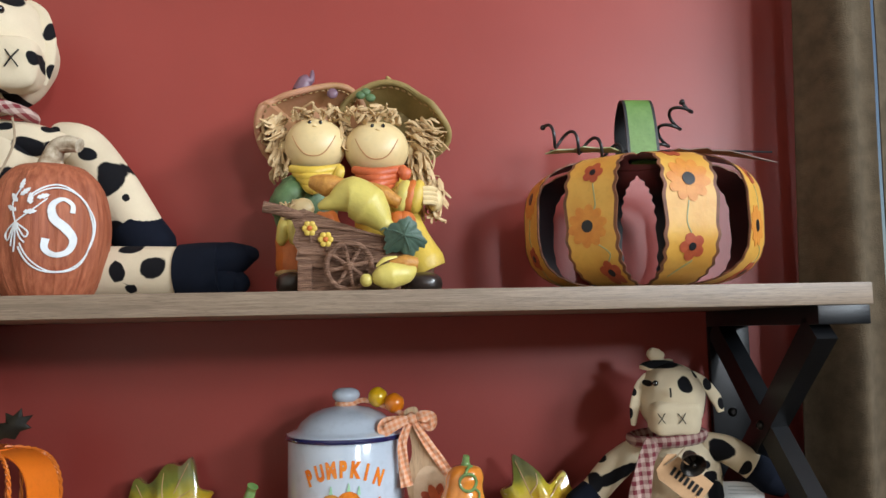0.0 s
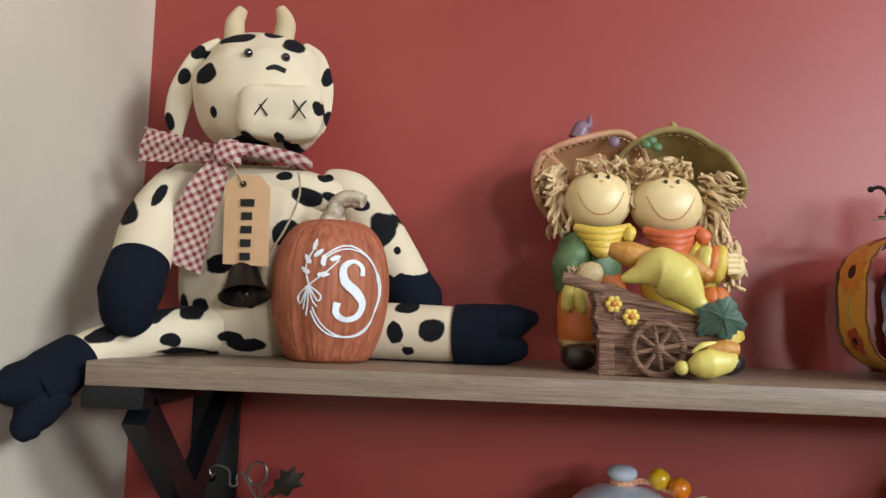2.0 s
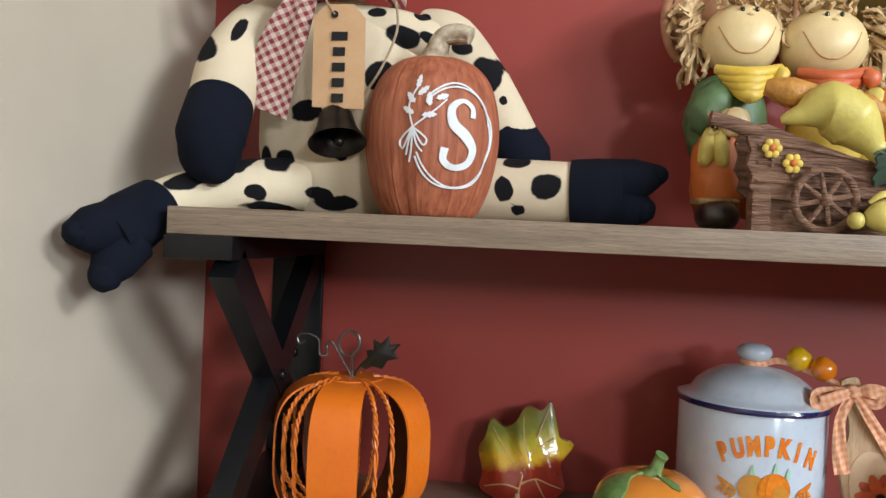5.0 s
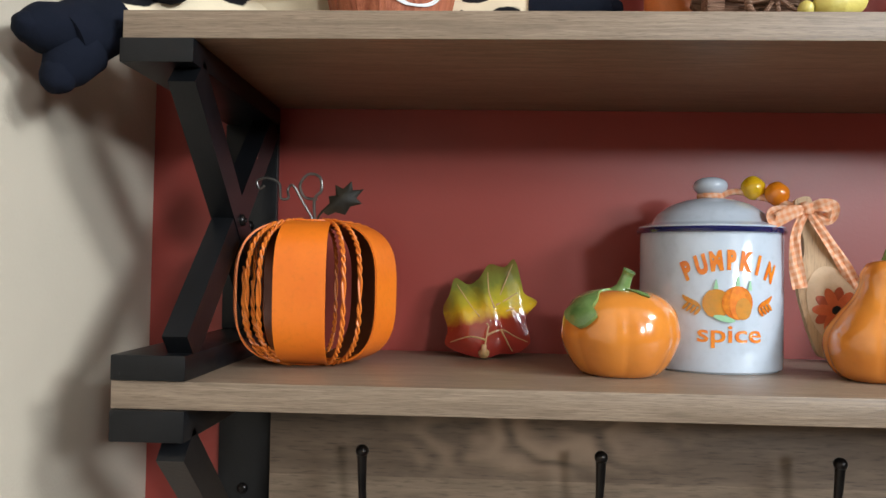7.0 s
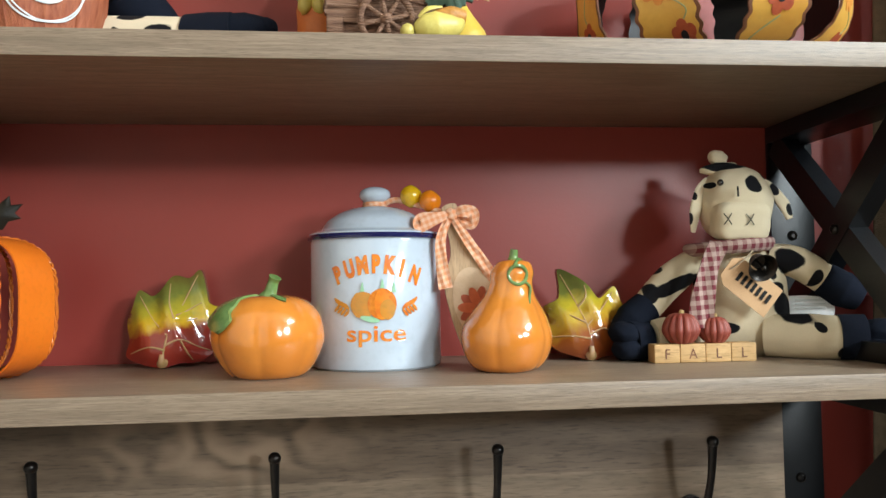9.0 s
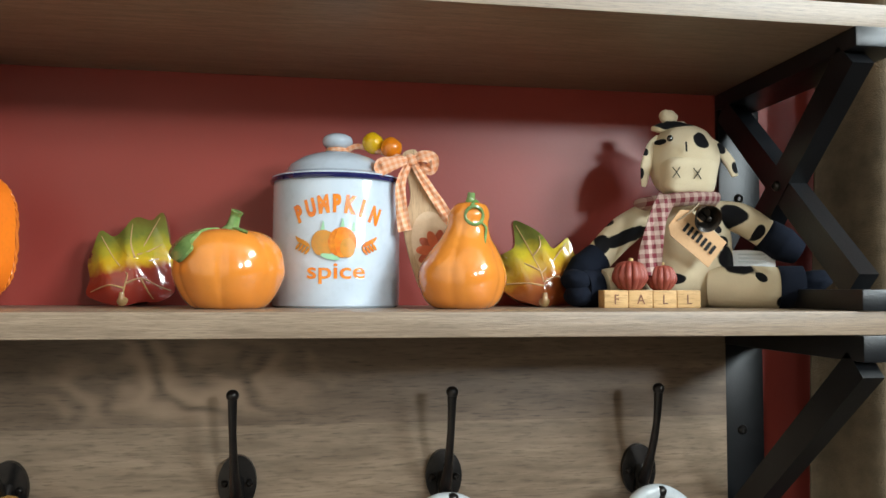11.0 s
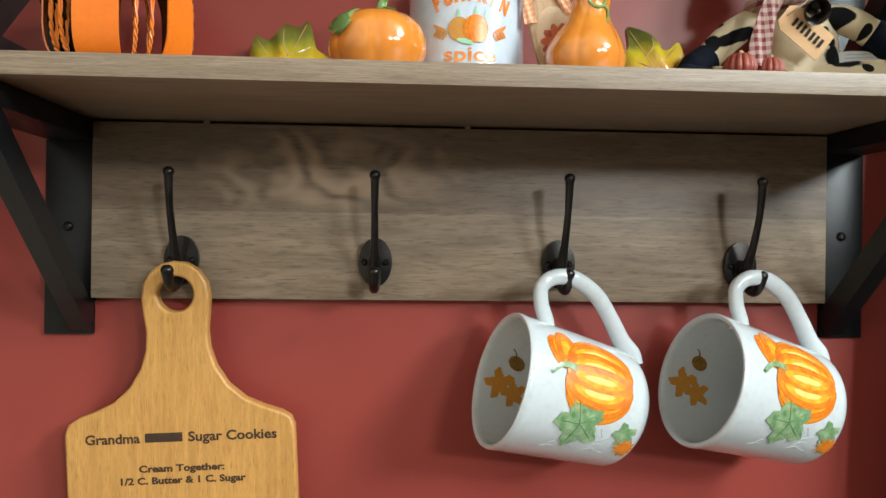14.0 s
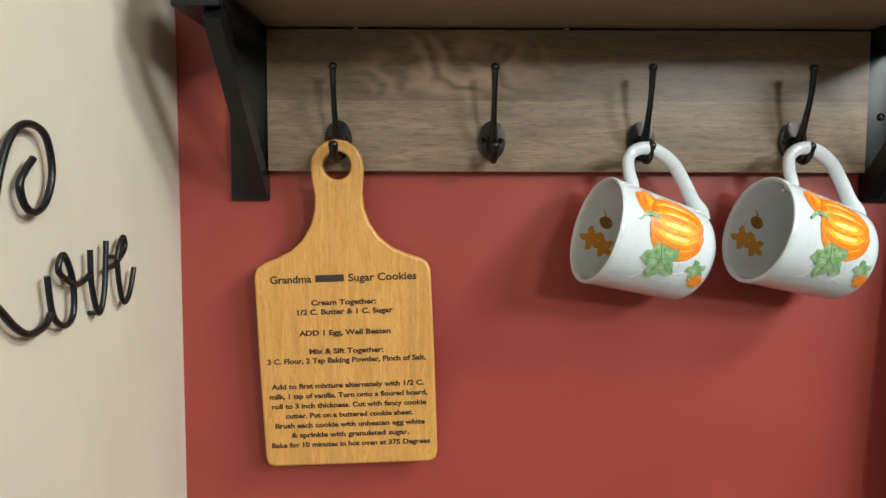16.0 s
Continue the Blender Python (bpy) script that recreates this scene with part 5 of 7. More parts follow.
strands(46, (0.352, -0.078, 1.737), (0.006, 0.006, 0.010), (-0.45, -0.15, -0.5), 0.022)
strands(34, (0.351, -0.076, 1.716), (0.005, 0.006, 0.009), (-0.05, -0.1, -1), 0.022)
strands(44, (0.380, -0.086, 1.7455), (0.018, 0.008, 0.003), (0.25, -0.35, -0.25), 0.013)
strands(30, (0.402, -0.080, 1.733), (0.004, 0.007, 0.010), (0.1, -0.2, -0.6), 0.015)
strands(44, (0.428, -0.088, 1.7435), (0.020, 0.007, 0.003), (-0.1, -0.35, -0.15), 0.012)
strands(60, (0.458, -0.078, 1.732), (0.007, 0.007, 0.010), (0.6, -0.15, -0.35), 0.025)
strands(60, (0.462, -0.076, 1.712), (0.006, 0.006, 0.012), (0.2, -0.1, -1), 0.030)
strands(46, (0.471, -0.082, 1.683), (0.006, 0.006, 0.010), (0.25, -0.1, -0.8), 0.022)
# bodies, sleeves, scarves
ell(bm, (0.372, -0.078, 1.668), (0.024, 0.022, 0.032), (0, 0, 0), 24, 16, F_GREEN, 0.9, 0.1)
ell(bm, (0.360, -0.095, 1.674), (0.013, 0.013, 0.017), (0, 25, 0), 20, 14, F_GREEN, 1, 0.15)
ell(bm, (0.3715, -0.108, 1.6645), (0.009, 0.007, 0.009), (0, 0, 0), 16, 12, F_SKIN, 1, 0.2)
strands(26, (0.368, -0.110, 1.660), (0.008, 0.003, 0.004), (0, -0.3, 0.9), 0.010, 0.0007)
ell(bm, (0.436, -0.078, 1.664), (0.026, 0.022, 0.034), (0, 0, 0), 24, 16, F_YELLOW, 0.9, 0.1)
for k in range(4):
    tube(bm, [(0.362 + 0.003 * k, -0.098, 1.698 - 0.0035 * k), (0.380, -0.107 - 0.0006 * k, 1.6935 - 0.0045 * k), (0.400 - 0.003 * k, -0.098, 1.699 - 0.0035 * k)], [0.003, 0.0046, 0.003], 10, F_YELLOW, 6)
    tube(bm, [(0.410 + 0.003 * k, -0.098, 1.697 - 0.004 * k), (0.428, -0.108 - 0.0006 * k, 1.692 - 0.0045 * k), (0.449 - 0.003 * k, -0.098, 1.698 - 0.004 * k)], [0.003, 0.0048, 0.003], 10, F_SCARF, 6)
ell(bm, (0.399, -0.103, 1.6935), (0.0045, 0.004, 0.006), (0, 20, 0), 12, 10, F_YELLOW, 1, 0.2)
ell(bm, (0.449, -0.104, 1.693), (0.0055, 0.004, 0.006), (0, -20, 0), 12, 10, F_SCARF, 1, 0.2)
for k, mi in enumerate((F_CORN, F_ORANGE, F_YELLOW)):
    ell(bm, (0.4475 + 0.005 * k, -0.108, 1.6735), (0.0075, 0.010, 0.0135), (0, 15, 0), 18, 14, mi, 1, 0.08)
for k in range(4):
    tube(bm, [(0.462, -0.114, 1.6735 + 0.0035 * k - 0.005), (0.468, -0.112, 1.674 + 0.0035 * k - 0.005), (0.4725, -0.104, 1.674 + 0.0035 * k - 0.005)], 0.0022, 8, F_SKIN, 3)
ell(bm, (0.4725, -0.098, 1.673), (0.006, 0.007, 0.009), (0, 0, 0), 14, 10, F_SKIN)
# trousers, skirt, shoes
ell(bm, (0.3665, -0.090, 1.634), (0.0155, 0.016, 0.030), (0, 0, 0), 24, 16, F_ORANGE, 0.8, 0.15)
ell(bm, (0.384, -0.085, 1.640), (0.016, 0.016, 0.030), (0, 0, 0), 24, 16, F_ORANGE, 0.8, 0.15)
ell(bm, (0.358, -0.104, 1.650), (0.0055, 0.006, 0.012), (0, 10, 0), 14, 12, F_CORN, 1, 0.15)
ell(bm, (0.365, -0.106, 1.649), (0.0050, 0.006, 0.012), (0, -10, 0), 14, 12, F_CORN, 1, 0.15)
ell(bm, (0.365, -0.102, TOP + 0.0095), (0.0125, 0.017, 0.0095), (0, 0, 0), 22, 14, F_BLACK, 0.85)
tube(bm, [(0.365 + 0.0125 * math.cos(a), -0.096 + 0.014 * math.sin(a), TOP + 0.0175) for a in (math.pi * 2 * i / 10 for i in range(10))], 0.0022, 8, F_STITCH, 3, 1, True)
ell(bm, (0.462, -0.100, TOP + 0.0085), (0.0145, 0.016, 0.0085), (0, 0, 0), 22, 14, F_BLACK, 0.85)
tube(bm, [(0.448, -0.084, 1.668), (0.455, -0.086, 1.645), (0.463, -0.088, 1.626), (0.466, -0.088, 1.619)], [0.010, 0.013, 0.0165, 0.015], 22, F_YELLOW, 6)
ell(bm, (0.452, -0.078, 1.618), (0.020, 0.018, 0.018), (0, 0, 0), 22, 14, F_WOOD, 0.8)
# hat ornaments
tube(bm, [(0.3660, -0.062, 1.7700), (0.3700, -0.062, 1.7790), (0.3745, -0.062, 1.7810), (0.3755, -0.062, 1.7890)], [0.0075, 0.0065, 0.0030, 0.0010], 14, F_PURPLE, 5)
ell(bm, (0.3925, -0.072, 1.7660), (0.0045, 0.0025, 0.0045), seg=14, rings=8, mi=F_PURPLE)
tube(bm, [(0.4405, -0.060, 1.7710), (0.4390, -0.060, 1.7810), (0.4370, -0.060, 1.7850)], [0.0045, 0.0030, 0.0008], 10, F_HATT, 4)
for k in range(3):
    ell(bm, (0.4155 + 0.004 * k, -0.0745, 1.7640 + 0.003 * math.sin(k * 2)), (0.0042, 0.0022, 0.0035), seg=12, rings=8, mi=F_GREEN)
for k in range(5):
    ell(bm, (0.462 + 0.0035 * k, -0.064, 1.7690 - 0.0028 * k), (0.0022, 0.0025, 0.0022), seg=10, rings=8, mi=F_HATT)
for v in bm.verts:      # the two stand well behind the cart
    v.co += Vector((0.005 + 0.06 * (v.co.x - 0.385), 0.026 + 0.008 * (v.co.z - TOP) / 0.12, 0.002 * (v.co.z - TOP) / 0.12))
# the cart
CY = -0.121


def cart_plate(outline, y, thick, mi=F_WOOD):
    slab(bm, outline, lambda u, v, w: Vector((u, y - w, v)), thick, mi, 0.0005, 3)


side_board = [(0.376, 1.6575), (0.382, 1.6590), (0.400, 1.6520), (0.430, 1.6420), (0.456, 1.6330), (0.4605, 1.6280), (0.4570, 1.6190), (0.4480, 1.6140), (0.430, 1.6150), (0.400, 1.6170), (0.381, 1.6190), (0.3755, 1.6240), (0.3770, 1.6300), (0.3735, 1.6360), (0.3755, 1.6440), (0.3730, 1.6510)]
cart_plate(side_board, CY, 0.006)
cart_plate([(u, v) for u, v in side_board], CY + 0.026, 0.005)
for v0 in (1.6275, 1.6375, 1.6470):
    tube(bm, [(0.379, CY - 0.0036, v0), (0.40, CY - 0.0040, v0 - 0.001), (0.43, CY - 0.0038, v0 - 0.006), (0.447, CY - 0.0036, v0 - 0.010)], 0.0009, 6, F_WOOD, 4)
ell(bm, (0.417, CY + 0.013, 1.628), (0.040, 0.013, 0.012), (0, 13, 0), 24, 12, F_WOOD, 0.6)
tube(bm, [(0.352, CY - 0.002, 1.6610), (0.364, CY - 0.001, 1.6585), (0.380, CY, 1.6530)], [0.0042, 0.0040, 0.0045], 10, F_WOOD, 4)
box(bm, (0.377, CY - 0.004, TOP), (0.3875, CY + 0.010, 1.622), 0.0012, F_WOOD)
box(bm, (0.386, CY - 0.001, TOP), (0.452, CY + 0.030, 1.618), 0.002, F_WOOD)
WC = Vector((0.4145, CY - 0.009, TOP + 0.0180))
tube(bm, [WC + Vector((0.0162 * math.cos(a), 0, 0.0162 * math.sin(a))) for a in (2 * math.pi * i / 16 for i in range(16))], 0.0021, 10, F_WOOD, 3, 1, True)
for i in range(8):
    a = 2 * math.pi * i / 8 + 0.2
    tube(bm, [WC, WC + Vector((0.0155 * math.cos(a), 0, 0.0155 * math.sin(a)))], [0.0015, 0.0013], 7, F_WOOD, 2)
ell(bm, WC, (0.0036, 0.0045, 0.0036), seg=14, rings=10, mi=F_WOOD)
for fx, fz in ((0.3860, 1.6450), (0.3975, 1.6372)):
    for i in range(6):
        a = math.pi * i / 3
        ell(bm, (fx + 0.0034 * math.cos(a), CY - 0.0052, fz + 0.0034 * math.sin(a)), (0.0023, 0.0012, 0.0023), seg=10, rings=6, mi=F_YELLOW)
    ell(bm, (fx, CY - 0.0060, fz), (0.0020, 0.0016, 0.0020), seg=10, rings=6, mi=F_ORANGE)
    tube(bm, [(fx, CY - 0.0042, fz - 0.003), (fx + 0.001, CY - 0.0040, fz - 0.010)], 0.0009, 6, F_WOOD, 3)
# the load
tube(bm, [(0.392, CY + 0.002, 1.661), (0.402, CY, 1.664), (0.416, CY, 1.668), (0.430, CY - 0.001, 1.660), (0.441, CY - 0.003, 1.647), (0.447, CY - 0.004, 1.640)], [0.002, 0.006, 0.0145, 0.0150, 0.0062, 0.0048], 24, F_CORN, 8)
tube(bm, [(0.385, CY + 0.012, 1.681), (0.398, CY + 0.010, 1.678), (0.420, CY + 0.010, 1.673)], [0.004, 0.0085, 0.0070], 16, F_COB, 6)
tube(bm, [(0.428, CY + 0.012, 1.678), (0.440, CY + 0.008, 1.671), (0.452, CY + 0.006, 1.664)], [0.003, 0.0065, 0.0040], 14, F_COB, 6)
for k in range(6):
    a = k * math.pi / 3
    ell(bm, (0.4535 + 0.0045 * math.cos(a), CY + 0.006 + 0.0045 * math.sin(a), 1.6500), (0.0065, 0.0065, 0.0080), seg=14, rings=10, mi=F_ORANGE)
leaf_rim = [(r * math.cos(t), 0.80 * r * math.sin(t)) for t, r in ((2 * math.pi * j / 60, 0.0180 * (0.84 + 0.09 * math.cos(5 * 2 * math.pi * j / 60) + 0.05 * math.sin(15 * 2 * math.pi * j / 60))) for j in range(60))]
on_leaf = lambda u, v, w: Vector((0.4545 + u, CY - 0.0105 - w + 0.25 * abs(u) - 0.30 * v, 1.6385 + v - 18.0 * u * u))
slab(bm, leaf_rim, on_leaf, 0.0022, F_DKGREEN, 0.0030, 4)
for k in range(5):
    t = 2 * math.pi * k / 5
    tube(bm, [on_leaf(0, 0, 0.0045), on_leaf(0.007 * math.cos(t), 0.0056 * math.sin(t), 0.0036), on_leaf(0.0135 * math.cos(t), 0.0108 * math.sin(t), 0.0020)], [0.0010, 0.0008, 0.0004], 6, F_DKGREEN, 3)
for sx in (-1, 1):
    tube(bm, [(0.4445, CY - 0.010, 1.6420), (0.4445 + 0.004 * sx, CY - 0.012, 1.6440), (0.4445 + 0.007 * sx, CY - 0.011, 1.6425)], 0.0008, 6, F_DKGREEN, 3)
tube(bm, [(0.4315, CY - 0.020, TOP + 0.0085), (0.437, CY - 0.020, TOP + 0.0095), (0.4445, CY - 0.019, TOP + 0.0105), (0.4560, CY - 0.017, TOP + 0.0120), (0.4625, CY - 0.015, TOP + 0.016)], [0.003, 0.0075, 0.0092, 0.0065, 0.0012], 18, F_CORN, 6)
ell(bm, (0.4270, CY - 0.020, TOP + 0.0075), (0.0045, 0.0045, 0.0045), seg=14, rings=10, mi=F_CORN)
tube(bm, [(0.4440, CY - 0.014, TOP + 0.0185), (0.455, CY - 0.013, TOP + 0.0195), (0.4640, CY - 0.012, TOP + 0.0190)], [0.0035, 0.0058, 0.0040], 14, F_COB, 6)
tube(bm, [(0.434, CY - 0.018, TOP + 0.017), (0.440, CY - 0.019, TOP + 0.0215), (0.449, CY - 0.017, TOP + 0.0235)], [0.001, 0.0022, 0.0008], 8, F_CORN, 4, 0.5)
for v in bm.verts:
    v.co = Vector((0.412 + 0.935 * (v.co.x - 0.412), -0.115 + 0.95 * (v.co.y + 0.115), TOP + 0.98 * (v.co.z - TOP)))
single("harvest_figurine", bm, FIG, (0.415, -0.09, TOP), "painted resin harvest figurine of two straw-haired dolls behind a wooden cart", "figurine")

# ---- tin pumpkins ----
lay(0.0010, -0.008, 0, (1.0, 1.0, 1.022), (0.644, -0.086, TOP))


class Band:
    """The shape of one bent strip of a tin pumpkin."""

    def __init__(self, c, R, H, half_w, power, ang, wave=0.0, tip=0.6, phi=84):
        self.c, self.R, self.H, self.hw, self.p, self.wave, self.tip, self.phi = Vector(c), R, H, half_w, power, wave, tip, phi
        a = radians(ang)
        self.d, self.t = Vector((math.cos(a), math.sin(a), 0)), Vector((-math.sin(a), math.cos(a), 0))

    def at(self, s, u, w=0.0):
        """s: -1 foot to 1 top; u: metres across; w: metres off the face."""
        f = radians(self.phi) * s
        rho, z = self.R * max(1e-6, math.cos(f)) ** self.p, self.H * math.copysign(abs(math.sin(f)) ** self.p, f)
        nrm = (self.d * math.cos(f) ** (1 / 1.3) + Vector((0, 0, math.sin(f)))).normalized()
        return self.c + self.d * rho + Vector((0, 0, z)) + self.t * u + nrm * w

    def half(self, s):
        return self.hw * (self.tip + (1 - self.tip) * math.cos(radians(78) * s) ** 0.7) * (1 + self.wave * math.sin(s * 40))

    def face(self, u, v, w):
        k = max(-1, min(1, v / self.H))
        f = math.asin(math.copysign(abs(k) ** (1 / self.p), k))
        return self.at(f / radians(self.phi), u, w)

    def mesh(self, bm, edge, n=44):
        fr = (-1, -0.88, -0.5, 0, 0.5, 0.88, 1)
        ss = [-1 + 2 * i / n for i in range(n + 1)]
        outer = grid(bm, [[self.at(s, self.half(s) * f) for f in fr] for s in ss], 0)
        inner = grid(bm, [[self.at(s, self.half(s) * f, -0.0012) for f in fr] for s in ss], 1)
        for i in range(n):
            for k in (0, -1):
                bm.faces.new((outer[i][k], outer[i + 1][k], inner[i + 1][k], inner[i][k])).material_index = edge
        for k in (0, -1):
            for j in range(6):
                bm.faces.new((outer[k][j], outer[k][j + 1], inner[k][j + 1], inner[k][j])).material_index = edge
        if edge == 2:
            bm.faces.ensure_lookup_table()
            for r in range(n):
                for j in (0, 5):
                    f = next((f for f in outer[r][j].link_faces if outer[r + 1][j + 1] in f.verts and outer[r][j + 1] in f.verts), None)
                    if f:
                        f.material_index = 2


YX, YY = 0.644, -0.086
tin = thing("tin_pumpkin", (YX, YY, TOP), "open tin pumpkin of yellow strips painted with flowers", "pumpkin")
YC = (YX, YY, TOP + 0.0508)


def blossom(bm, place, u, v, r, petals, mi, eye_mi, turn=0.0, plump=0.42):
    for k in range(petals):
        a = 360 / petals * k + turn
        decal(bm, place, ellipse(u + 0.62 * r * math.cos(radians(a)), v + 0.62 * r * math.sin(radians(a)), r * 0.46, r * plump * (5.5 / petals) ** 0.7, a, 12), 0.0003 + 0.00004 * (k % 2), mi, 1)
    decal(bm, place, ellipse(u, v, r * 0.31, r * 0.31, 0, 14), 0.0007, eye_mi, 1)


for k in range(8):
    b = Band(YC, 0.0900, 0.0502, 0.0202, 0.60, -107.5 - 24 + 45 * k, 0.045, 0.62)
    bm = bmesh.new()
    b.mesh(bm, 2, 110)
    strip = part("strip", bm, [TIN_Y, TIN_K, TIN_EDGE], tin, "yellow painted strip with scalloped brown edges" if k == 0 else "")
    if k % 2 == 0:
        marks = ((0.001, 0.030, 0.0085, 5, 1), (-0.003, -0.008, 0.0165, 10, 0), (0.009, -0.040, 0.0085, 5, 1))
        stems = [[(0.002, 0.022), (0.004, 0.006), (0.000, -0.002)], [(0.003, -0.020), (0.012, -0.028), (0.006, -0.036)]]
    else:
        marks = ((-0.004, 0.046, 0.0080, 5, 1), (-0.001, 0.021, 0.0175, 10, 0), (0.000, -0.025, 0.0100, 5, 1))
        stems = [[(-0.002, 0.006), (-0.004, -0.008), (-0.001, -0.016)], [(0.002, -0.034), (-0.006, -0.040), (-0.010, -0.044)]]
    for j, (u, v, r, petals, mi) in enumerate(marks):
        bm = bmesh.new()
        blossom(bm, b.face, u * 0.85, v, r * 0.86, petals, mi, 2, 17 * k + 11 * j)
        part("painted_flower", bm, [PETAL_O, PETAL_R, TIN_K], strip)
    for st in stems:
        bm = bmesh.new()
        stroke(bm, b.face, st, 0.0008, 0.0003, 0)
        part("painted_stalk", bm, LEAFPALE, strip)
for z, r in ((TOP + 0.1000, 0.026), (TOP + 0.0008, 0.030)):
    bm = bmesh.new()
    lathe(bm, [(0.004, 0.0), (r, 0.0), (r, 0.0012), (0.004, 0.0012)], (YX, YY, z), 40)
    part("end_disc", bm, TIN_K, tin, "black tin disc")
bm = bmesh.new()
path = smooth_path([(YX - 0.002, YY + 0.012, TOP + 0.101), (YX - 0.002, YY + 0.014, TOP + 0.130), (YX - 0.001, YY + 0.004, TOP + 0.1495), (YX - 0.0005, YY - 0.008, TOP + 0.1490), (YX, YY - 0.014, TOP + 0.130), (YX + 0.001, YY - 0.016, TOP + 0.097)], 7)
wid = lambda i: 0.0108 + 0.0025 * (i / len(path))
edge_rows = [[p + Vector((u * wid(i), 0, 0)) for u in (-1, -0.82, -0.3, 0.3, 0.82, 1)] for i, p in enumerate(path)]
A = grid(bm, edge_rows, 0)
mid_y = YY - 0.001
B = grid(bm, [[p + (Vector((0, mid_y, TOP + 0.125)) - Vector((0, p.y, p.z))).normalized() * 0.0012 for p in row] for row in edge_rows], 1)
for i in range(len(path) - 1):
    for k in (0, -1):
        bm.faces.new((A[i][k], A[i + 1][k], B[i + 1][k], B[i][k])).material_index = 1
    for j in (0, 4):
        for f in A[i][j].link_faces:
            if A[i + 1][j + 1] in f.verts and A[i][j + 1] in f.verts:
                f.material_index = 1
part("stem", bm, [TIN_G, TIN_K], tin, "green painted tin stem with dark edges")


def curl(bm, a, b, turns, amp, rad, bead=0.0, growth=0.0):
    a, b = Vector(a), Vector(b)
    d = (b - a).normalized()
    e = d.cross(Vector((0, 1, 0))).normalized()
    f = d.cross(e)
    n = int(turns * 10)
    pts = [a + (b - a) * (i / n) + (e * math.cos(2 * math.pi * turns * i / n) + f * math.sin(2 * math.pi * turns * i / n)) * amp * (1 + growth * i / n) * min(1, i / 5) for i in range(n + 1)]
    tube(bm, pts, rad, 8, 0, 2)
    if bead:
        ell(bm, pts[-1], (bead,) * 3, seg=12, rings=8)


bm = bmesh.new()
curl(bm, (YX - 0.012, YY - 0.012, TOP + 0.104), (YX - 0.080, YY - 0.016, TOP + 0.121), 3.6, 0.0075, 0.0013, 0.0022)
part("tendril", bm, TIN_K, tin, "black coiled wire tendril")
bm = bmesh.new()
curl(bm, (YX + 0.012, YY - 0.010, TOP + 0.110), (YX + 0.040, YY - 0.012, TOP + 0.148), 2.8, 0.0075, 0.0013, 0.0024)
part("tendril", bm, TIN_K, tin)
for sx, tip, mats, zz in ((-1, 0.078, LEAFPALE, 0.1085), (1, 0.112, LEAFBROWN, 0.1075)):
    bm = bmesh.new()
    lf = [(0.014, 0.0005), (0.028, 0.010), (0.036, 0.006), (0.050, 0.011), (0.056, 0.006), (0.070, 0.007), (tip, 0.0), (0.070, -0.007), (0.056, -0.005), (0.050, -0.010), (0.036, -0.006), (0.028, -0.009)]
    slab(bm, lf, lambda u, v, w: Vector((YX + sx * u, YY - 0.012 + v, TOP + zz + w - 0.00008 * (u * 1000 - 40) ** 2 * 0.02 + 0.12 * abs(v))), 0.0008, 0, 0.0008, 2)
    part("tin_leaf", bm, mats, tin, "pale green tin leaf" if sx < 0 else "brown tin leaf")
    bm = bmesh.new()
    tube(bm, [(YX + sx * 0.004, YY - 0.012, TOP + zz - 0.001), (YX + sx * 0.03, YY - 0.012, TOP + zz + 0.0015), (YX + sx * (tip - 0.004), YY - 0.012, TOP + zz)], 0.0008, 6)
    part("leaf_wire", bm, TIN_K, tin)

# ---- on the lower shelf ----
lay(0.0036, -0.004, LEDGE - LOW)
OX, OY = 0.142, -0.080
OC = (OX, OY, LOW + 0.0463)
tin_b = thing("tin_pumpkin", (OX, OY, LOW), "open tin pumpkin of bright orange strips and twisted wire", "pumpkin")
for k in range(5):
    b = Band(OC, 0.0512, 0.0458, 0.0156, 0.62, -88.8 + 72 * k, 0.0, 0.74)
    bm = bmesh.new()
    b.mesh(bm, 0)
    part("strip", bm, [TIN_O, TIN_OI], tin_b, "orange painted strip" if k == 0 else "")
    for off in (29.8, 42.2):
        g = Band(OC, 0.0512, 0.0458, 0.01, 0.62, -88.8 + 72 * k + off, 0.0, 0.75)
        bm = bmesh.new()
        for ph in (0, math.pi):
            pts = []
            for i in range(121):
                s = -1 + i / 60
                tw = i * 0.62 + ph
                pts.append(g.at(s, 0.00085 * math.cos(tw), 0.00085 * math.sin(tw)))
            tube(bm, pts, 0.00085, 5, 0, 1)
        part("twisted_wire", bm, ROPE_O, tin_b)
for z in (LOW + 0.0910, LOW + 0.0003):
    bm = bmesh.new()
    lathe(bm, [(0.002, 0.0), (0.020, 0.0), (0.020, 0.0012), (0.002, 0.0012)], (OX, OY, z), 32)
    part("end_disc", bm, TIN_O, tin_b)
bm = bmesh.new()
tube(bm, [(OX - 0.001, OY, LOW + 0.091), (OX - 0.001, OY - 0.003, LOW + 0.106), (OX + 0.0035, OY - 0.004, LOW + 0.112), (OX + 0.0025, OY - 0.004, LOW + 0.1205), (OX - 0.005, OY - 0.004, LOW + 0.1225), (OX - 0.0105, OY - 0.004, LOW + 0.1155), (OX - 0.0075, OY - 0.003, LOW + 0.1075), (OX + 0.0005, OY - 0.002, LOW + 0.1065)], 0.0010, 8, 0, 6)
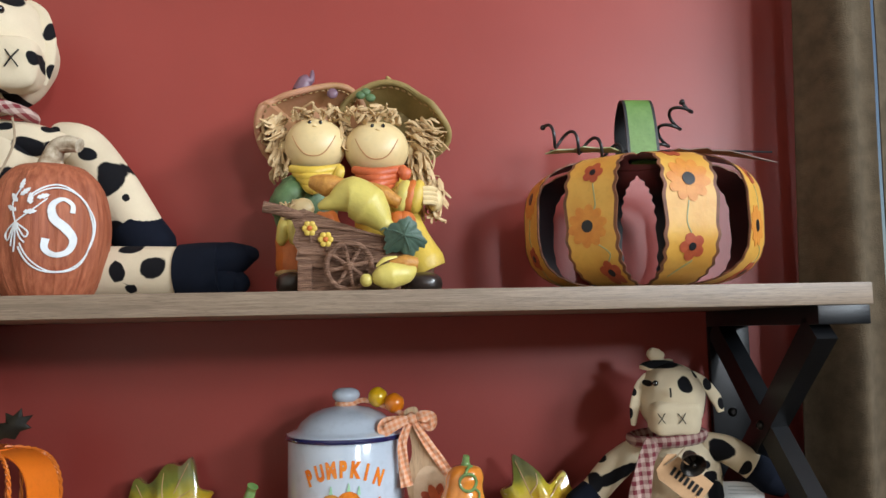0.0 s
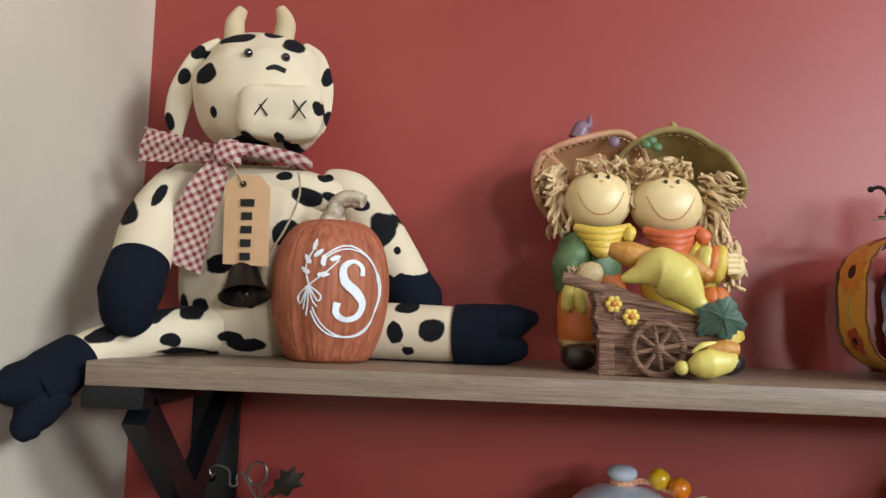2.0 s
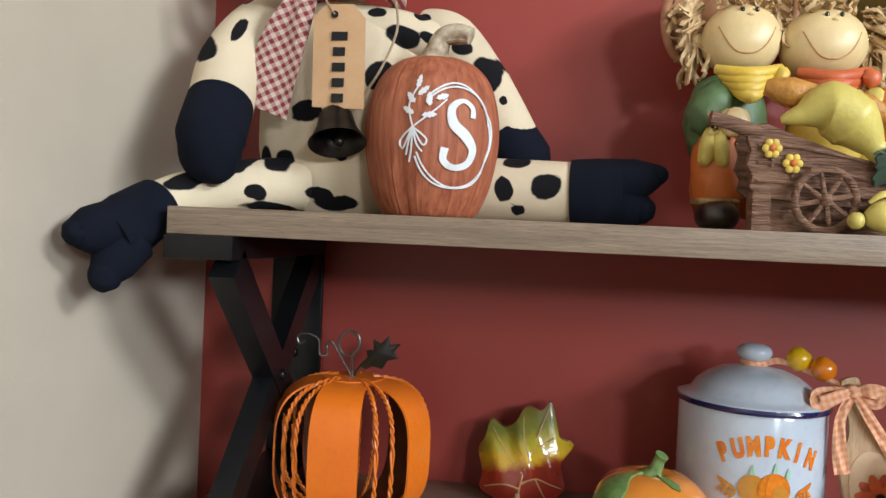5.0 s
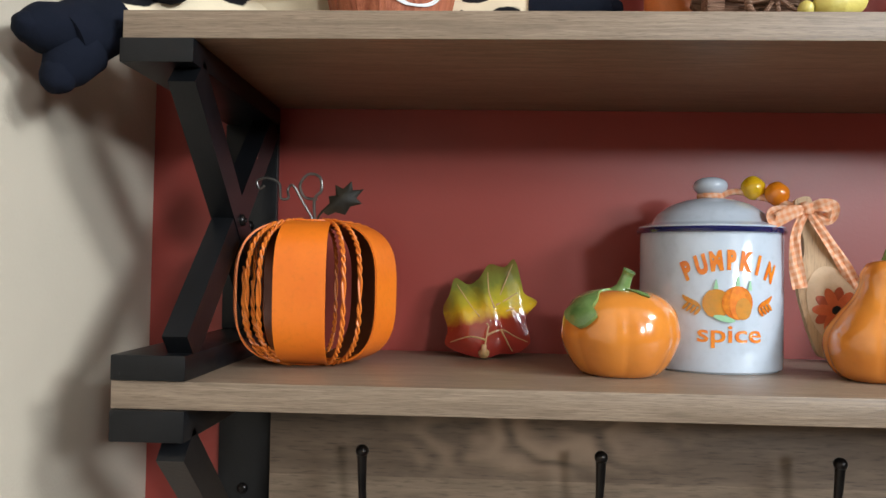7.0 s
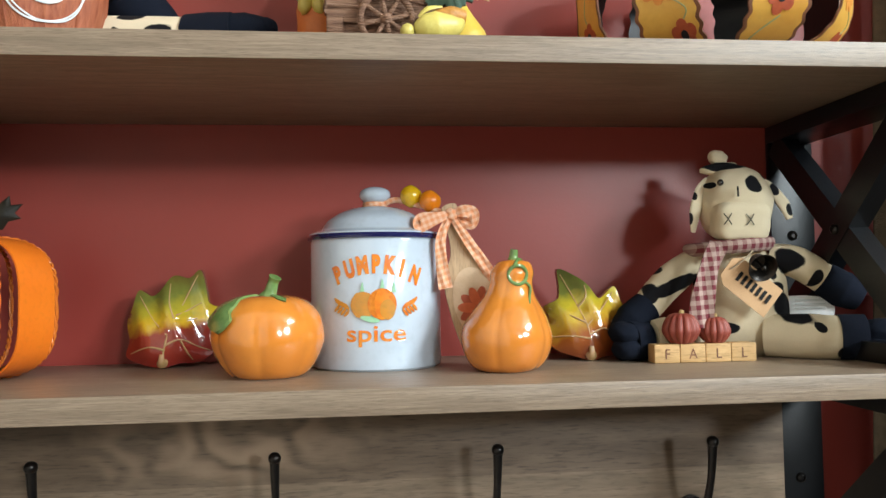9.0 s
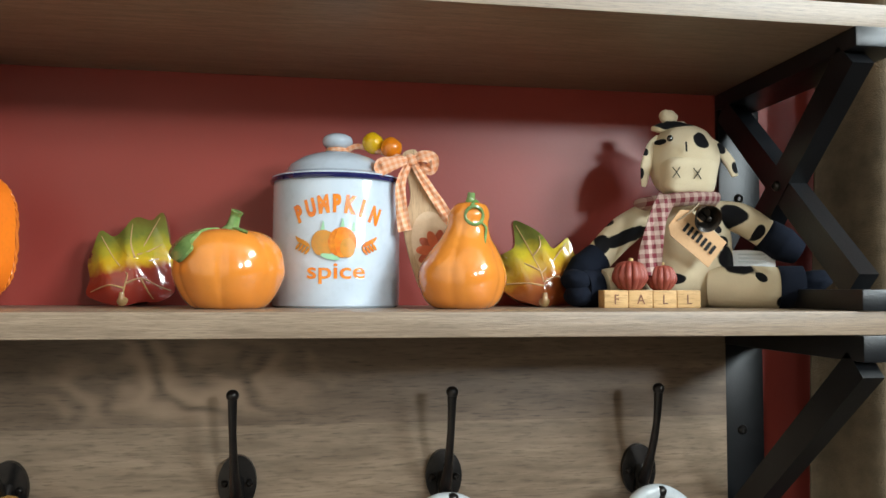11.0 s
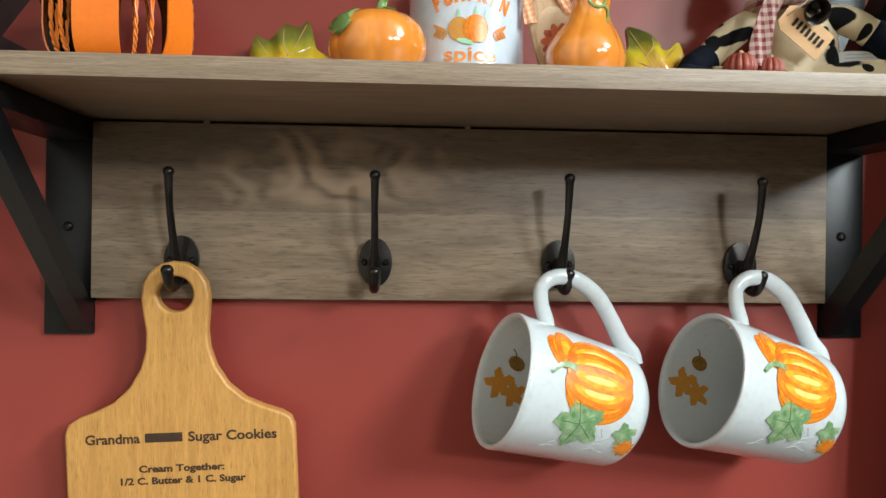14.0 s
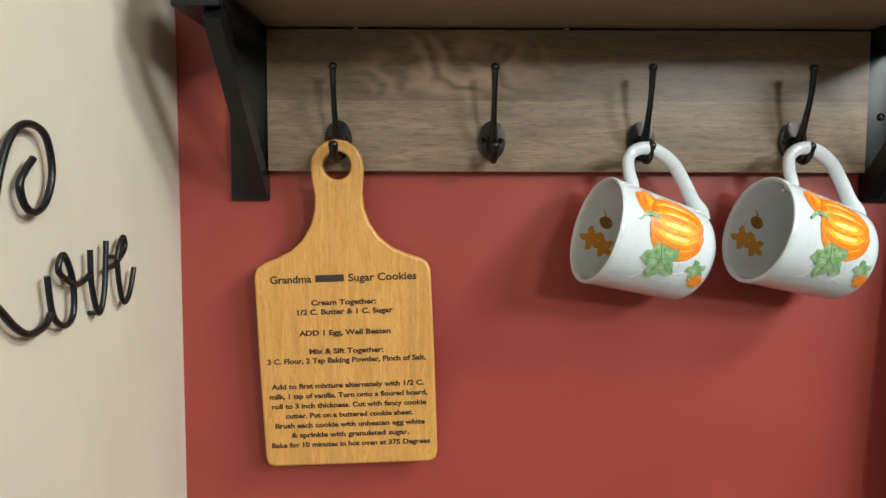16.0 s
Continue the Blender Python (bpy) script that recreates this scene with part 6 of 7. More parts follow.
tube(bm, [(OX - 0.001, OY, LOW + 0.091), (OX - 0.008, OY - 0.002, LOW + 0.103), (OX - 0.015, OY - 0.004, LOW + 0.1150), (OX - 0.0185, OY - 0.004, LOW + 0.1120), (OX - 0.0175, OY - 0.006, LOW + 0.1065), (OX - 0.0225, OY - 0.006, LOW + 0.1065), (OX - 0.0240, OY - 0.005, LOW + 0.1160), (OX - 0.0320, OY - 0.005, LOW + 0.1195), (OX - 0.0385, OY - 0.005, LOW + 0.1175), (OX - 0.0370, OY - 0.005, LOW + 0.1125), (OX - 0.0335, OY - 0.005, LOW + 0.1145)], 0.0009, 8, 0, 6)
part("tendril", bm, WIRE_G, tin_b, "dull steel wire curls")
bm = bmesh.new()
leaf = [(0.000, 0.0), (0.007, 0.006), (0.006, 0.012), (0.012, 0.012), (0.0115, 0.021), (0.018, 0.017), (0.025, 0.023), (0.026, 0.015), (0.035, 0.015), (0.029, 0.008), (0.034, 0.003), (0.024, 0.0015), (0.020, -0.005), (0.012, -0.002), (0.006, -0.004)]
slab(bm, leaf, lambda u, v, w: Vector((OX + 0.002 + 0.78 * u, OY + 0.004 + 0.15 * u - w, LOW + 0.0990 + v * 0.80 + 0.10 * u)), 0.0009, 0, 0.0022, 3)
tube(bm, [(OX, OY, LOW + 0.091), (OX + 0.003, OY + 0.003, LOW + 0.0985), (OX + 0.018, OY + 0.006, LOW + 0.1085)], 0.0008, 6, 0, 4)
part("tin_leaf", bm, LEAFK, tin_b, "blackened tin leaf")


def maple(name, at, edge, veins, mat, label):
    """A glazed maple-leaf shaker: a bulging leaf front on a rounded body."""
    ob = thing(name, at, label, "ornament", "glazed leaf ornaments")
    x0, y0, z0 = at
    ol = [(p.x, p.y) for p in smooth_path([(u, v, 0) for u, v in edge], 4, True)]

    def put(u, v, w):
        b = 0.012 * max(0, 1 - (u / 0.036) ** 2) * max(0.1, 1 - ((v - 0.026) / 0.045) ** 2)
        lean = 0.30 * max(0, v - 0.012) - 6.0 * max(0, v - 0.045) ** 2
        curl = 0.0022 * math.sin(u * 260 + v * 90) * min(1, v / 0.03)
        return Vector((x0 + u, y0 - w - b + lean + 0.22 * abs(u) + curl, z0 + v + 0.0003))

    bm = bmesh.new()
    slab(bm, ol, put, 0.0065, 0, 0.001, 7)
    part("leaf_front", bm, mat, ob, "glossy leaf with shaded autumn glaze")
    bm = bmesh.new()
    ell(bm, (x0, y0 + 0.012, z0 + 0.0215), (0.023, 0.0150, 0.0212), (0, 0, 0), 28, 18, 0, 0.85)
    part("body", bm, mat, ob)
    face = lambda u, v: put(u, v, 0.0038)
    for pts in veins:
        bm = bmesh.new()
        tube(bm, [face(u, v) for u, v in pts], [0.0009, 0.0006, 0.0003], 7, 0, 5)
        part("vein", bm, VEIN, ob)
    bm = bmesh.new()
    tube(bm, [put(0, 0.010, 0.004), put(0, 0.005, 0.005), Vector((x0, y0 - 0.012, z0 + 0.0042))], [0.0016, 0.0024, 0.0040], 12, 0, 5)
    part("stalk", bm, VEIN, ob)


lay(0.0036, 0.004, LEDGE - LOW)
maple("leaf_ornament", (0.2535, -0.036, LOW),
      [(0.0, 0.0), (0.012, 0.0030), (0.023, 0.0030), (0.033, 0.0100), (0.0315, 0.0200), (0.0300, 0.0290), (0.0390, 0.0390), (0.0290, 0.0450), (0.0265, 0.0540), (0.0215, 0.0700), (0.0140, 0.0640), (0.0030, 0.0660), (-0.0040, 0.0560), (-0.0120, 0.0510), (-0.0215, 0.0555), (-0.0255, 0.0430), (-0.0300, 0.0330), (-0.0260, 0.0190), (-0.0275, 0.0080), (-0.0150, 0.0025)],
      [[(0.0, 0.004), (0.003, 0.022), (0.011, 0.044), (0.020, 0.066)], [(0.0015, 0.016), (0.012, 0.020), (0.022, 0.015), (0.031, 0.011)], [(0.003, 0.023), (-0.008, 0.034), (-0.020, 0.051)], [(0.004, 0.026), (0.016, 0.033), (0.034, 0.038)], [(0.001, 0.013), (-0.010, 0.015), (-0.024, 0.010)], [(0.012, 0.0195), (0.017, 0.010), (0.020, 0.005)], [(0.008, 0.037), (0.014, 0.040), (0.024, 0.046)], [(0.007, 0.035), (0.003, 0.046), (0.002, 0.060)]],
      LEAF_A, "glazed maple-leaf ornament, red below and olive green above")
lay(0.0026, -0.002, LEDGE - LOW, (1.06, 1.0, 1.04), (0.5600, -0.052, LOW))
maple("leaf_ornament", (0.5600, -0.052, LOW),
      [(0.0, 0.0), (0.010, 0.0020), (0.020, 0.0035), (0.0280, 0.0110), (0.0260, 0.0210), (0.0315, 0.0310), (0.0270, 0.0400), (0.0230, 0.0510), (0.0150, 0.0450), (0.0085, 0.0430), (0.0020, 0.0520), (-0.0060, 0.0590), (-0.0160, 0.0640), (-0.0170, 0.0520), (-0.0190, 0.0430), (-0.0270, 0.0370), (-0.0240, 0.0260), (-0.0300, 0.0170), (-0.0220, 0.0070), (-0.0100, 0.0025)],
      [[(0.0, 0.004), (-0.001, 0.022), (-0.008, 0.042), (-0.015, 0.060)], [(0.0, 0.018), (0.010, 0.022), (0.019, 0.016), (0.026, 0.012)], [(-0.0015, 0.024), (0.008, 0.034), (0.021, 0.047)], [(-0.002, 0.026), (-0.012, 0.031), (-0.025, 0.036)], [(0.0, 0.015), (-0.012, 0.017), (-0.027, 0.016)], [(0.010, 0.0215), (0.018, 0.027), (0.029, 0.031)], [(-0.006, 0.037), (-0.001, 0.044), (-0.001, 0.052)]],
      LEAF_B, "glazed maple-leaf ornament, amber below and yellow-green above")

# ceramic pumpkin
lay(0.0036, -0.004, LEDGE - LOW)
CX, CYY = 0.3355, -0.104
cer = thing("ceramic_pumpkin", (CX, CYY, LOW), "glossy orange ceramic pumpkin with a green leaf and stem", "pumpkin")
bm = bmesh.new()
lathe(bm, [(0.010, 0.0), (0.0215, 0.0003), (0.0290, 0.007), (0.0350, 0.0190), (0.0358, 0.0280), (0.0325, 0.0400), (0.0240, 0.0480), (0.0130, 0.0512), (0.004, 0.0500)], (CX, CYY, LOW), 120, 0, 7, 0.045, radians(-92), None, 6)
part("body", bm, GLAZE_O, cer, "glossy orange glaze")
bm = bmesh.new()
tube(bm, [(CX - 0.001, CYY, LOW + 0.0475), (CX + 0.0015, CYY - 0.002, LOW + 0.0535), (CX + 0.0035, CYY - 0.003, LOW + 0.0600), (CX + 0.0048, CYY - 0.004, LOW + 0.0630)], [0.0085, 0.0042, 0.0035, 0.0042], 14, 0, 6)
part("stem", bm, GLAZE_G, cer, "green glazed stem")
bm = bmesh.new()
lf = [(0.000, 0.006), (0.010, 0.0085), (0.019, 0.0120), (0.026, 0.0105), (0.033, 0.0125), (0.042, 0.002), (0.034, -0.008), (0.027, -0.0065), (0.019, -0.0090), (0.010, -0.0050)]


def over_pumpkin(u, v, w):
    t = u / 0.036
    r, z = 0.006 + 0.0315 * math.sin(min(1.35, t * 1.3)), 0.0265 + 0.0252 * math.cos(min(1.6, t * 1.25))
    a = radians(-158) + v / 0.030 + 0.25 * t
    return Vector((CX + (r + w + 0.0012) * math.cos(a), CYY + (r + w + 0.0012) * math.sin(a), LOW + z + w * 0.6))


slab(bm, [(p.x, p.y) for p in smooth_path([(a, b, 0) for a, b in lf], 3, True)], over_pumpkin, 0.0022, 0, 0.0006, 4)
slab(bm, [(0.0, -0.004), (0.008, -0.006), (0.016, -0.003), (0.019, 0.001), (0.014, 0.005), (0.006, 0.005)], lambda u, v, w: over_pumpkin(u * 0.9, v + 0.047, w), 0.0022, 0, 0.0006, 3)
part("leaf", bm, GLAZE_G, cer, "green glazed leaf")

# ceramic gourd
lay(-0.0005, -0.010, LEDGE - LOW, (0.95, 0.95, 0.97), (0.4925, -0.101, LOW))
GX, GY = 0.4925, -0.101
gourd = thing("ceramic_gourd", (GX, GY, LOW), "glossy orange ceramic gourd with a green vine and stem", "gourd")
bm = bmesh.new()
gp = [(0.010, 0.0), (0.0195, 0.0003), (0.0270, 0.006), (0.0318, 0.0180), (0.0310, 0.0285), (0.0250, 0.0400), (0.0180, 0.0500), (0.0150, 0.0590), (0.0150, 0.0660), (0.0115, 0.0725), (0.005, 0.0745)]
fine = [(p.x, p.y) for p in smooth_path([(a, b, 0) for a, b in gp], 6)]
bend = lambda z: 0.0065 * max(0, (z - 0.03) / 0.045)
lathe(bm, fine, (GX, GY, LOW), 96, 0, 5, 0.06, radians(-112))
for v in bm.verts:
    v.co.x += bend(v.co.z - LOW)
part("body", bm, GLAZE_O, gourd, "glossy orange glaze")
bm = bmesh.new()
tube(bm, [(GX + 0.0065, GY, LOW + 0.0725), (GX + 0.0065, GY, LOW + 0.0765), (GX + 0.0070, GY - 0.001, LOW + 0.0815)], [0.0060, 0.0032, 0.0026], 12, 0, 5)
part("stem", bm, GLAZE_G, gourd, "green glazed stem")
bm = bmesh.new()
gc = Vector((GX + 0.0065, GY - 0.0152, LOW + 0.0640))
tube(bm, [gc + Vector((0.0062 * math.cos(a), 0.0022 * (math.cos(a) ** 2), 0.0062 * math.sin(a))) for a in (2 * math.pi * i / 12 for i in range(12))], 0.0013, 8, 0, 4, 1, True)
tube(bm, [gc + Vector((0.004, 0.001, -0.004)), gc + Vector((0.0085, 0.003, -0.008)), gc + Vector((0.0078, 0.001, -0.014)), gc + Vector((0.0062, -0.003, -0.021))], 0.0010, 8, 0, 5)
tube(bm, [gc + Vector((-0.002, 0.002, 0.006)), gc + Vector((0.001, 0.006, 0.010)), gc + Vector((0.004, 0.010, 0.010))], 0.0013, 8, 0, 4)
part("vine", bm, GLAZE_G, gourd, "green glazed vine curl")

# enamel canister
lay(0.0036, -0.005, LEDGE - LOW, (1.0, 1.0, 1.034), (0.405, -0.0515, LOW))
KX, KY, KR = 0.405, -0.0515, 0.0462
can = thing("canister", (KX, KY, LOW), "white enamel pumpkin spice canister with a navy rim", "canister")
bm = bmesh.new()
lathe(bm, [(0.010, 0.002), (0.0415, 0.0012), (0.0442, 0.0), (0.0458, 0.0014), (KR, 0.006), (KR, 0.084), (KR - 0.001, 0.0865), (KR - 0.003, 0.0866), (KR - 0.0035, 0.080), (0.01, 0.078)], (KX, KY, LOW), 96)
part("body", bm, ENAMEL, can, "glossy white enamel body")
bm = bmesh.new()
lathe(bm, [(KR - 0.001, 0.0852), (KR + 0.0016, 0.0858), (KR + 0.0022, 0.0874), (KR + 0.0014, 0.0890), (KR - 0.001, 0.0894)], (KX, KY, LOW), 96)
part("rim", bm, NAVY, can, "navy blue rolled rim")
bm = bmesh.new()
lathe(bm, [(0.01, 0.0885), (KR + 0.0008, 0.0888), (KR + 0.0010, 0.0900), (KR - 0.003, 0.0915), (KR - 0.007, 0.0930), (0.0355, 0.0985), (0.0280, 0.1040), (0.0185, 0.1078), (0.0085, 0.1092), (0.0062, 0.1100), (0.0060, 0.1125), (0.0010, 0.1130)], (KX, KY, LOW), 96)
lid = part("lid", bm, ENAMEL, can, "domed white enamel lid")
bm = bmesh.new()
lathe(bm, [(0.003, 0.1115), (0.0075, 0.1125), (0.0105, 0.1150), (0.0112, 0.1178), (0.0098, 0.1208), (0.0055, 0.1228), (0.0008, 0.1232)], (KX, KY, LOW), 40, 0, 0, 0, 0, None, 4)
part("knob", bm, ENAMEL, lid)


def on_can(u, v, w):
    a = radians(-91) + u / KR
    r = KR + 0.0004 + w
    return Vector((KX + r * math.cos(a), KY + r * math.sin(a), LOW + v))


bm = bmesh.new()
for i, ch in enumerate("PUMPKIN"):
    t = (i - 3 + (0.12 if i > 5 else 0)) * 0.0088
    ang = -t * 15
    lift = 0.0635 - 0.5 * t * t / 0.055
    c, s = math.cos(ang), math.sin(ang)
    lettering(bm, ch, 0.0150, lambda u, v, w: on_can(t * 0.93 + u * c - v * s, lift + u * s + v * c, w), 0, 'CENTER', 0.66, 0.0010)
part("lettering", bm, PR_ORANGE, can, "orange printed capital letters", False)
bm = bmesh.new()
lettering(bm, "spice", 0.0150, lambda u, v, w: on_can(u, 0.0195 + v, w), 0, 'CENTER', 1.34, 0.0002)
part("lettering", bm, PR_ORANGE, can, "", False)
bm = bmesh.new()
for k, (u, v, a, b, mi) in enumerate(((-0.0085, 0.0425, 0.0085, 0.0085, 1), (-0.0115, 0.0425, 0.0045, 0.0080, 1), (0.0040, 0.0430, 0.0095, 0.0100, 0), (0.0040, 0.0430, 0.0050, 0.0100, 2), (0.0075, 0.0395, 0.0050, 0.0065, 1))):
    decal(bm, on_can, ellipse(u, v, a, b, 0, 24), 0.0001 + 0.00012 * k, mi, 2)
for u, v in ((-0.0090, 0.0510), (0.0040, 0.0530), (0.0115, 0.0505)):
    decal(bm, on_can, [(u - 0.0014, v), (u + 0.0014, v), (u + 0.0006, v + 0.0055), (u, v + 0.0060)], 0.0004, 3, 1)
decal(bm, on_can, ellipse(-0.004, 0.0335, 0.0065, 0.0018, -12, 18), 0.0006, 3, 2)
for sx, mi in ((-1, 1), (1, 0)):
    for j in range(4):
        for q in (-1, 1):
            u, v = sx * (0.0185 + 0.0024 * j), 0.0395 + 0.0011 * j
            decal(bm, on_can, ellipse(u + sx * 0.0012, v + q * 0.0022, 0.0030, 0.0010, sx * q * 48, 10), 0.0002, mi, 1)
part("pumpkin_print", bm, [PR_DEEP, PR_GOLD, PR_ORANGE, PR_MINT], can, "orange and gold pumpkin print")

ribbon = thing("ribbon_bow", (0.452, -0.07, 1.44), "orange gingham ribbon bow tied round the canister knob", "ribbon")
bm = bmesh.new()
tube(bm, [(KX + 0.0072 * math.cos(a), KY + 0.0072 * math.sin(a), LOW + 0.1108) for a in (2 * math.pi * i / 12 for i in range(12))], 0.0019, 8, 0, 4, 1, True)
tube(bm, [(KX + 0.006, KY - 0.003, LOW + 0.111), (0.420, -0.058, LOW + 0.1135), (0.436, -0.064, LOW + 0.109), (0.456, -0.078, LOW + 0.1015)], 0.0020, 8, 0, 5)
part("ribbon_cord", bm, RIBBON, ribbon)
bm = bmesh.new()
ell(bm, (0.4565, -0.081, LOW + 0.1010), (0.0045, 0.0040, 0.0045), (0, 0, 0), 16, 12, 0, 0.9, 0.3)
part("knot", bm, RIBBON, ribbon)
for pts, w in (([(0.4565, -0.081, LOW + 0.101), (0.446, -0.086, LOW + 0.0985), (0.435, -0.086, LOW + 0.0935), (0.4365, -0.082, LOW + 0.0990), (0.4555, -0.080, LOW + 0.1015)], [0.004, 0.008, 0.009, 0.007, 0.004]),
               ([(0.4570, -0.081, LOW + 0.101), (0.4635, -0.086, LOW + 0.1030), (0.4710, -0.084, LOW + 0.1015), (0.4700, -0.080, LOW + 0.0945), (0.4580, -0.080, LOW + 0.1000)], [0.004, 0.008, 0.009, 0.007, 0.004]),
               ([(0.4550, -0.082, LOW + 0.099), (0.4490, -0.083, LOW + 0.085), (0.4495, -0.082, LOW + 0.068), (0.4520, -0.083, LOW + 0.052)], [0.005, 0.007, 0.008, 0.010]),
               ([(0.4580, -0.082, LOW + 0.099), (0.4680, -0.083, LOW + 0.083), (0.4800, -0.081, LOW + 0.066), (0.4890, -0.080, LOW + 0.050)], [0.005, 0.007, 0.008, 0.009])):
    bm = bmesh.new()
    cloth_strip(bm, pts, w, (0, -1, 0), 0.0008, 0.0009)
    part("ribbon_loop", bm, RIBBON, ribbon)
for name, c, mat, lab in (("wooden_bead", (0.4305, -0.060, LOW + 0.1158), BEAD_Y, "yellow wooden bead on the ribbon"), ("wooden_bead", (0.4435, -0.067, LOW + 0.1115), BEAD_O, "orange wooden bead on the ribbon")):
    bm = bmesh.new()
    lathe(bm, [(0.0012, 0.0072), (0.0045, 0.0064), (0.0072, 0.0030), (0.0078, -0.0006), (0.0068, -0.0040), (0.0040, -0.0068), (0.0012, -0.0074)], c, 28, 0, 0, 0, 0, Euler((0.2, 0.6, 0)).to_matrix(), 4)
    single(name, bm, mat, c, lab, "bead", "beads on the ribbon")

scoop = thing("wooden_scoop", (0.468, -0.073, LOW), "pale wooden scoop tag with an orange pumpkin picture", "scoop")
sc = Matrix.Translation((0.4575, -0.0755, LOW + 0.1000)) @ Euler((radians(-3), radians(-15), 0)).to_matrix().to_4x4()


def on_scoop(u, v, w):
    return sc @ Vector((u, -w, v))


bm = bmesh.new()
body = [(-0.0045, 0.008), (0.0045, 0.008), (0.0055, 0.0), (0.0060, -0.016), (0.0085, -0.026), (0.0155, -0.036), (0.0185, -0.050), (0.0180, -0.078), (0.0130, -0.0905), (-0.0130, -0.0905), (-0.0180, -0.078), (-0.0185, -0.050), (-0.0155, -0.036), (-0.0085, -0.026), (-0.0060, -0.016), (-0.0055, 0.0)]
slab(bm, [(p.x, p.y) for p in smooth_path([(a, b, 0) for a, b in body], 3, True)], on_scoop, 0.0045, 0, 0.0004, 4)
part("paddle", bm, SCOOP, scoop, "pale birch paddle")
bm = bmesh.new()
decal(bm, on_scoop, [(u * 0.86, v * 0.9 - 0.006) for u, v in ellipse(0, -0.0600, 0.0180, 0.0270, 0, 30)], 0.0028, 0, 3)
part("bowl", bm, SCOOP_IN, scoop, "bleached hollow")
bm = bmesh.new()
for k in range(11):
    a = 360 / 11 * k
    decal(bm, on_scoop, ellipse(0.001 + 0.0076 * math.cos(radians(a)), -0.0635 + 0.0070 * math.sin(radians(a)), 0.0074, 0.0034, a, 14), 0.0033 + 0.00008 * (k % 2), k % 2, 1)
decal(bm, on_scoop, ellipse(0.001, -0.0635, 0.0030, 0.0026, 20, 12), 0.0037, 2, 1)
part("pumpkin_print", bm, [PETAL_R, RES_SCARF, THREAD], scoop, "printed orange pumpkin seen from above")

# the small rag cow
lay(0.0062, -0.005, LEDGE - LOW, (1.0, 1.0, 1.03), (0.661, -0.06, LOW))
L0 = LOW
BX = 0.661
small = dict(
    forms=[((BX + 0.0070, -0.062, 1.5065), (0.0275, 0.0270, 0.0275), (4, 0, 0), 1.0),
           ((BX + 0.0020, -0.0785, 1.4930), (0.0200, 0.0115, 0.0138), (5, 0, 0), 0.50),
           ((BX + 0.016, -0.046, 1.4350), (0.0345, 0.0290, 0.0415), (0, 0, 0), 0.82)],
    limbs=[([(BX + 0.036, -0.055, 1.4680), (BX + 0.052, -0.064, 1.4640), (BX + 0.070, -0.072, 1.4510)], [0.010, 0.0115, 0.0110]),
           ([(BX - 0.016, -0.052, 1.4680), (BX - 0.040, -0.054, 1.4530), (BX - 0.062, -0.056, 1.4320)], [0.010, 0.0120, 0.0110]),
           ([(BX + 0.026, -0.066, L0 + 0.0155), (BX + 0.050, -0.085, L0 + 0.0150), (BX + 0.070, -0.096, L0 + 0.0145)], [0.0150, 0.0155, 0.0145]),
           ([(BX - 0.020, -0.052, L0 + 0.0150), (BX - 0.045, -0.060, L0 + 0.0145), (BX - 0.062, -0.064, L0 + 0.0140)], [0.0145, 0.0150, 0.0140])],
    socks=[([(BX + 0.068, -0.0715, 1.4525), (BX + 0.080, -0.076, 1.4440), (BX + 0.091, -0.080, 1.4370)], [0.0110, 0.0125, 0.008]),
           ([(BX - 0.060, -0.056, 1.4340), (BX - 0.073, -0.058, 1.4240), (BX - 0.085, -0.060, 1.4140)], [0.0110, 0.0120, 0.007]),
           ([(BX + 0.064, -0.093, L0 + 0.0145), (BX + 0.080, -0.099, L0 + 0.0145)], [0.0150, 0.0150]),
           ([(BX - 0.066, -0.065, L0 + 0.0135), (BX - 0.079, -0.069, L0 + 0.0135)], [0.0130, 0.0130])],
    paws=[((BX + 0.088, -0.102, L0 + 0.0195), (0.0125, 0.012, 0.0080), (0, -14, 0)), ((BX + 0.086, -0.102, L0 + 0.0090), (0.0115, 0.012, 0.0085), (0, 8, 0)),
          ((BX - 0.083, -0.071, L0 + 0.0190), (0.0115, 0.012, 0.0085), (0, 14, 0)), ((BX - 0.082, -0.072, L0 + 0.0090), (0.0105, 0.012, 0.0085), (0, -8, 0))],
    ears=[([(BX - 0.0120, -0.060, 1.5240), (BX - 0.0200, -0.064, 1.5150), (BX - 0.0255, -0.066, 1.5000), (BX - 0.0275, -0.066, 1.4860)], [0.0030, 0.0048, 0.0048, 0.0018]),
          ([(BX + 0.0220, -0.060, 1.5260), (BX + 0.0330, -0.064, 1.5180), (BX + 0.0415, -0.068, 1.5060), (BX + 0.0450, -0.070, 1.4950)], [0.0030, 0.0052, 0.0056, 0.0030])],
    tuft=[
          ((BX - 0.003, -0.060, 1.5325), (0.0150, 0.006, 0.0042), (0, -6, 0)), ((BX - 0.004, -0.060, 1.5400), (0.0075, 0.005, 0.0055), (0, 20, 0))],
    stitches=[(p, 0.00035) for p, w in crosses(-0.0910, [(BX - 0.0130, 1.4935), (BX + 0.0035, 1.4930)], 0.0038)] + [([(BX - 0.0040, -0.0890, 1.5160), (BX - 0.0040, -0.0895, 1.5090)], 0.0007)],
    eyes=[((BX - 0.0135, -0.0825, 1.5195), 0.0024)],
    horns=[])
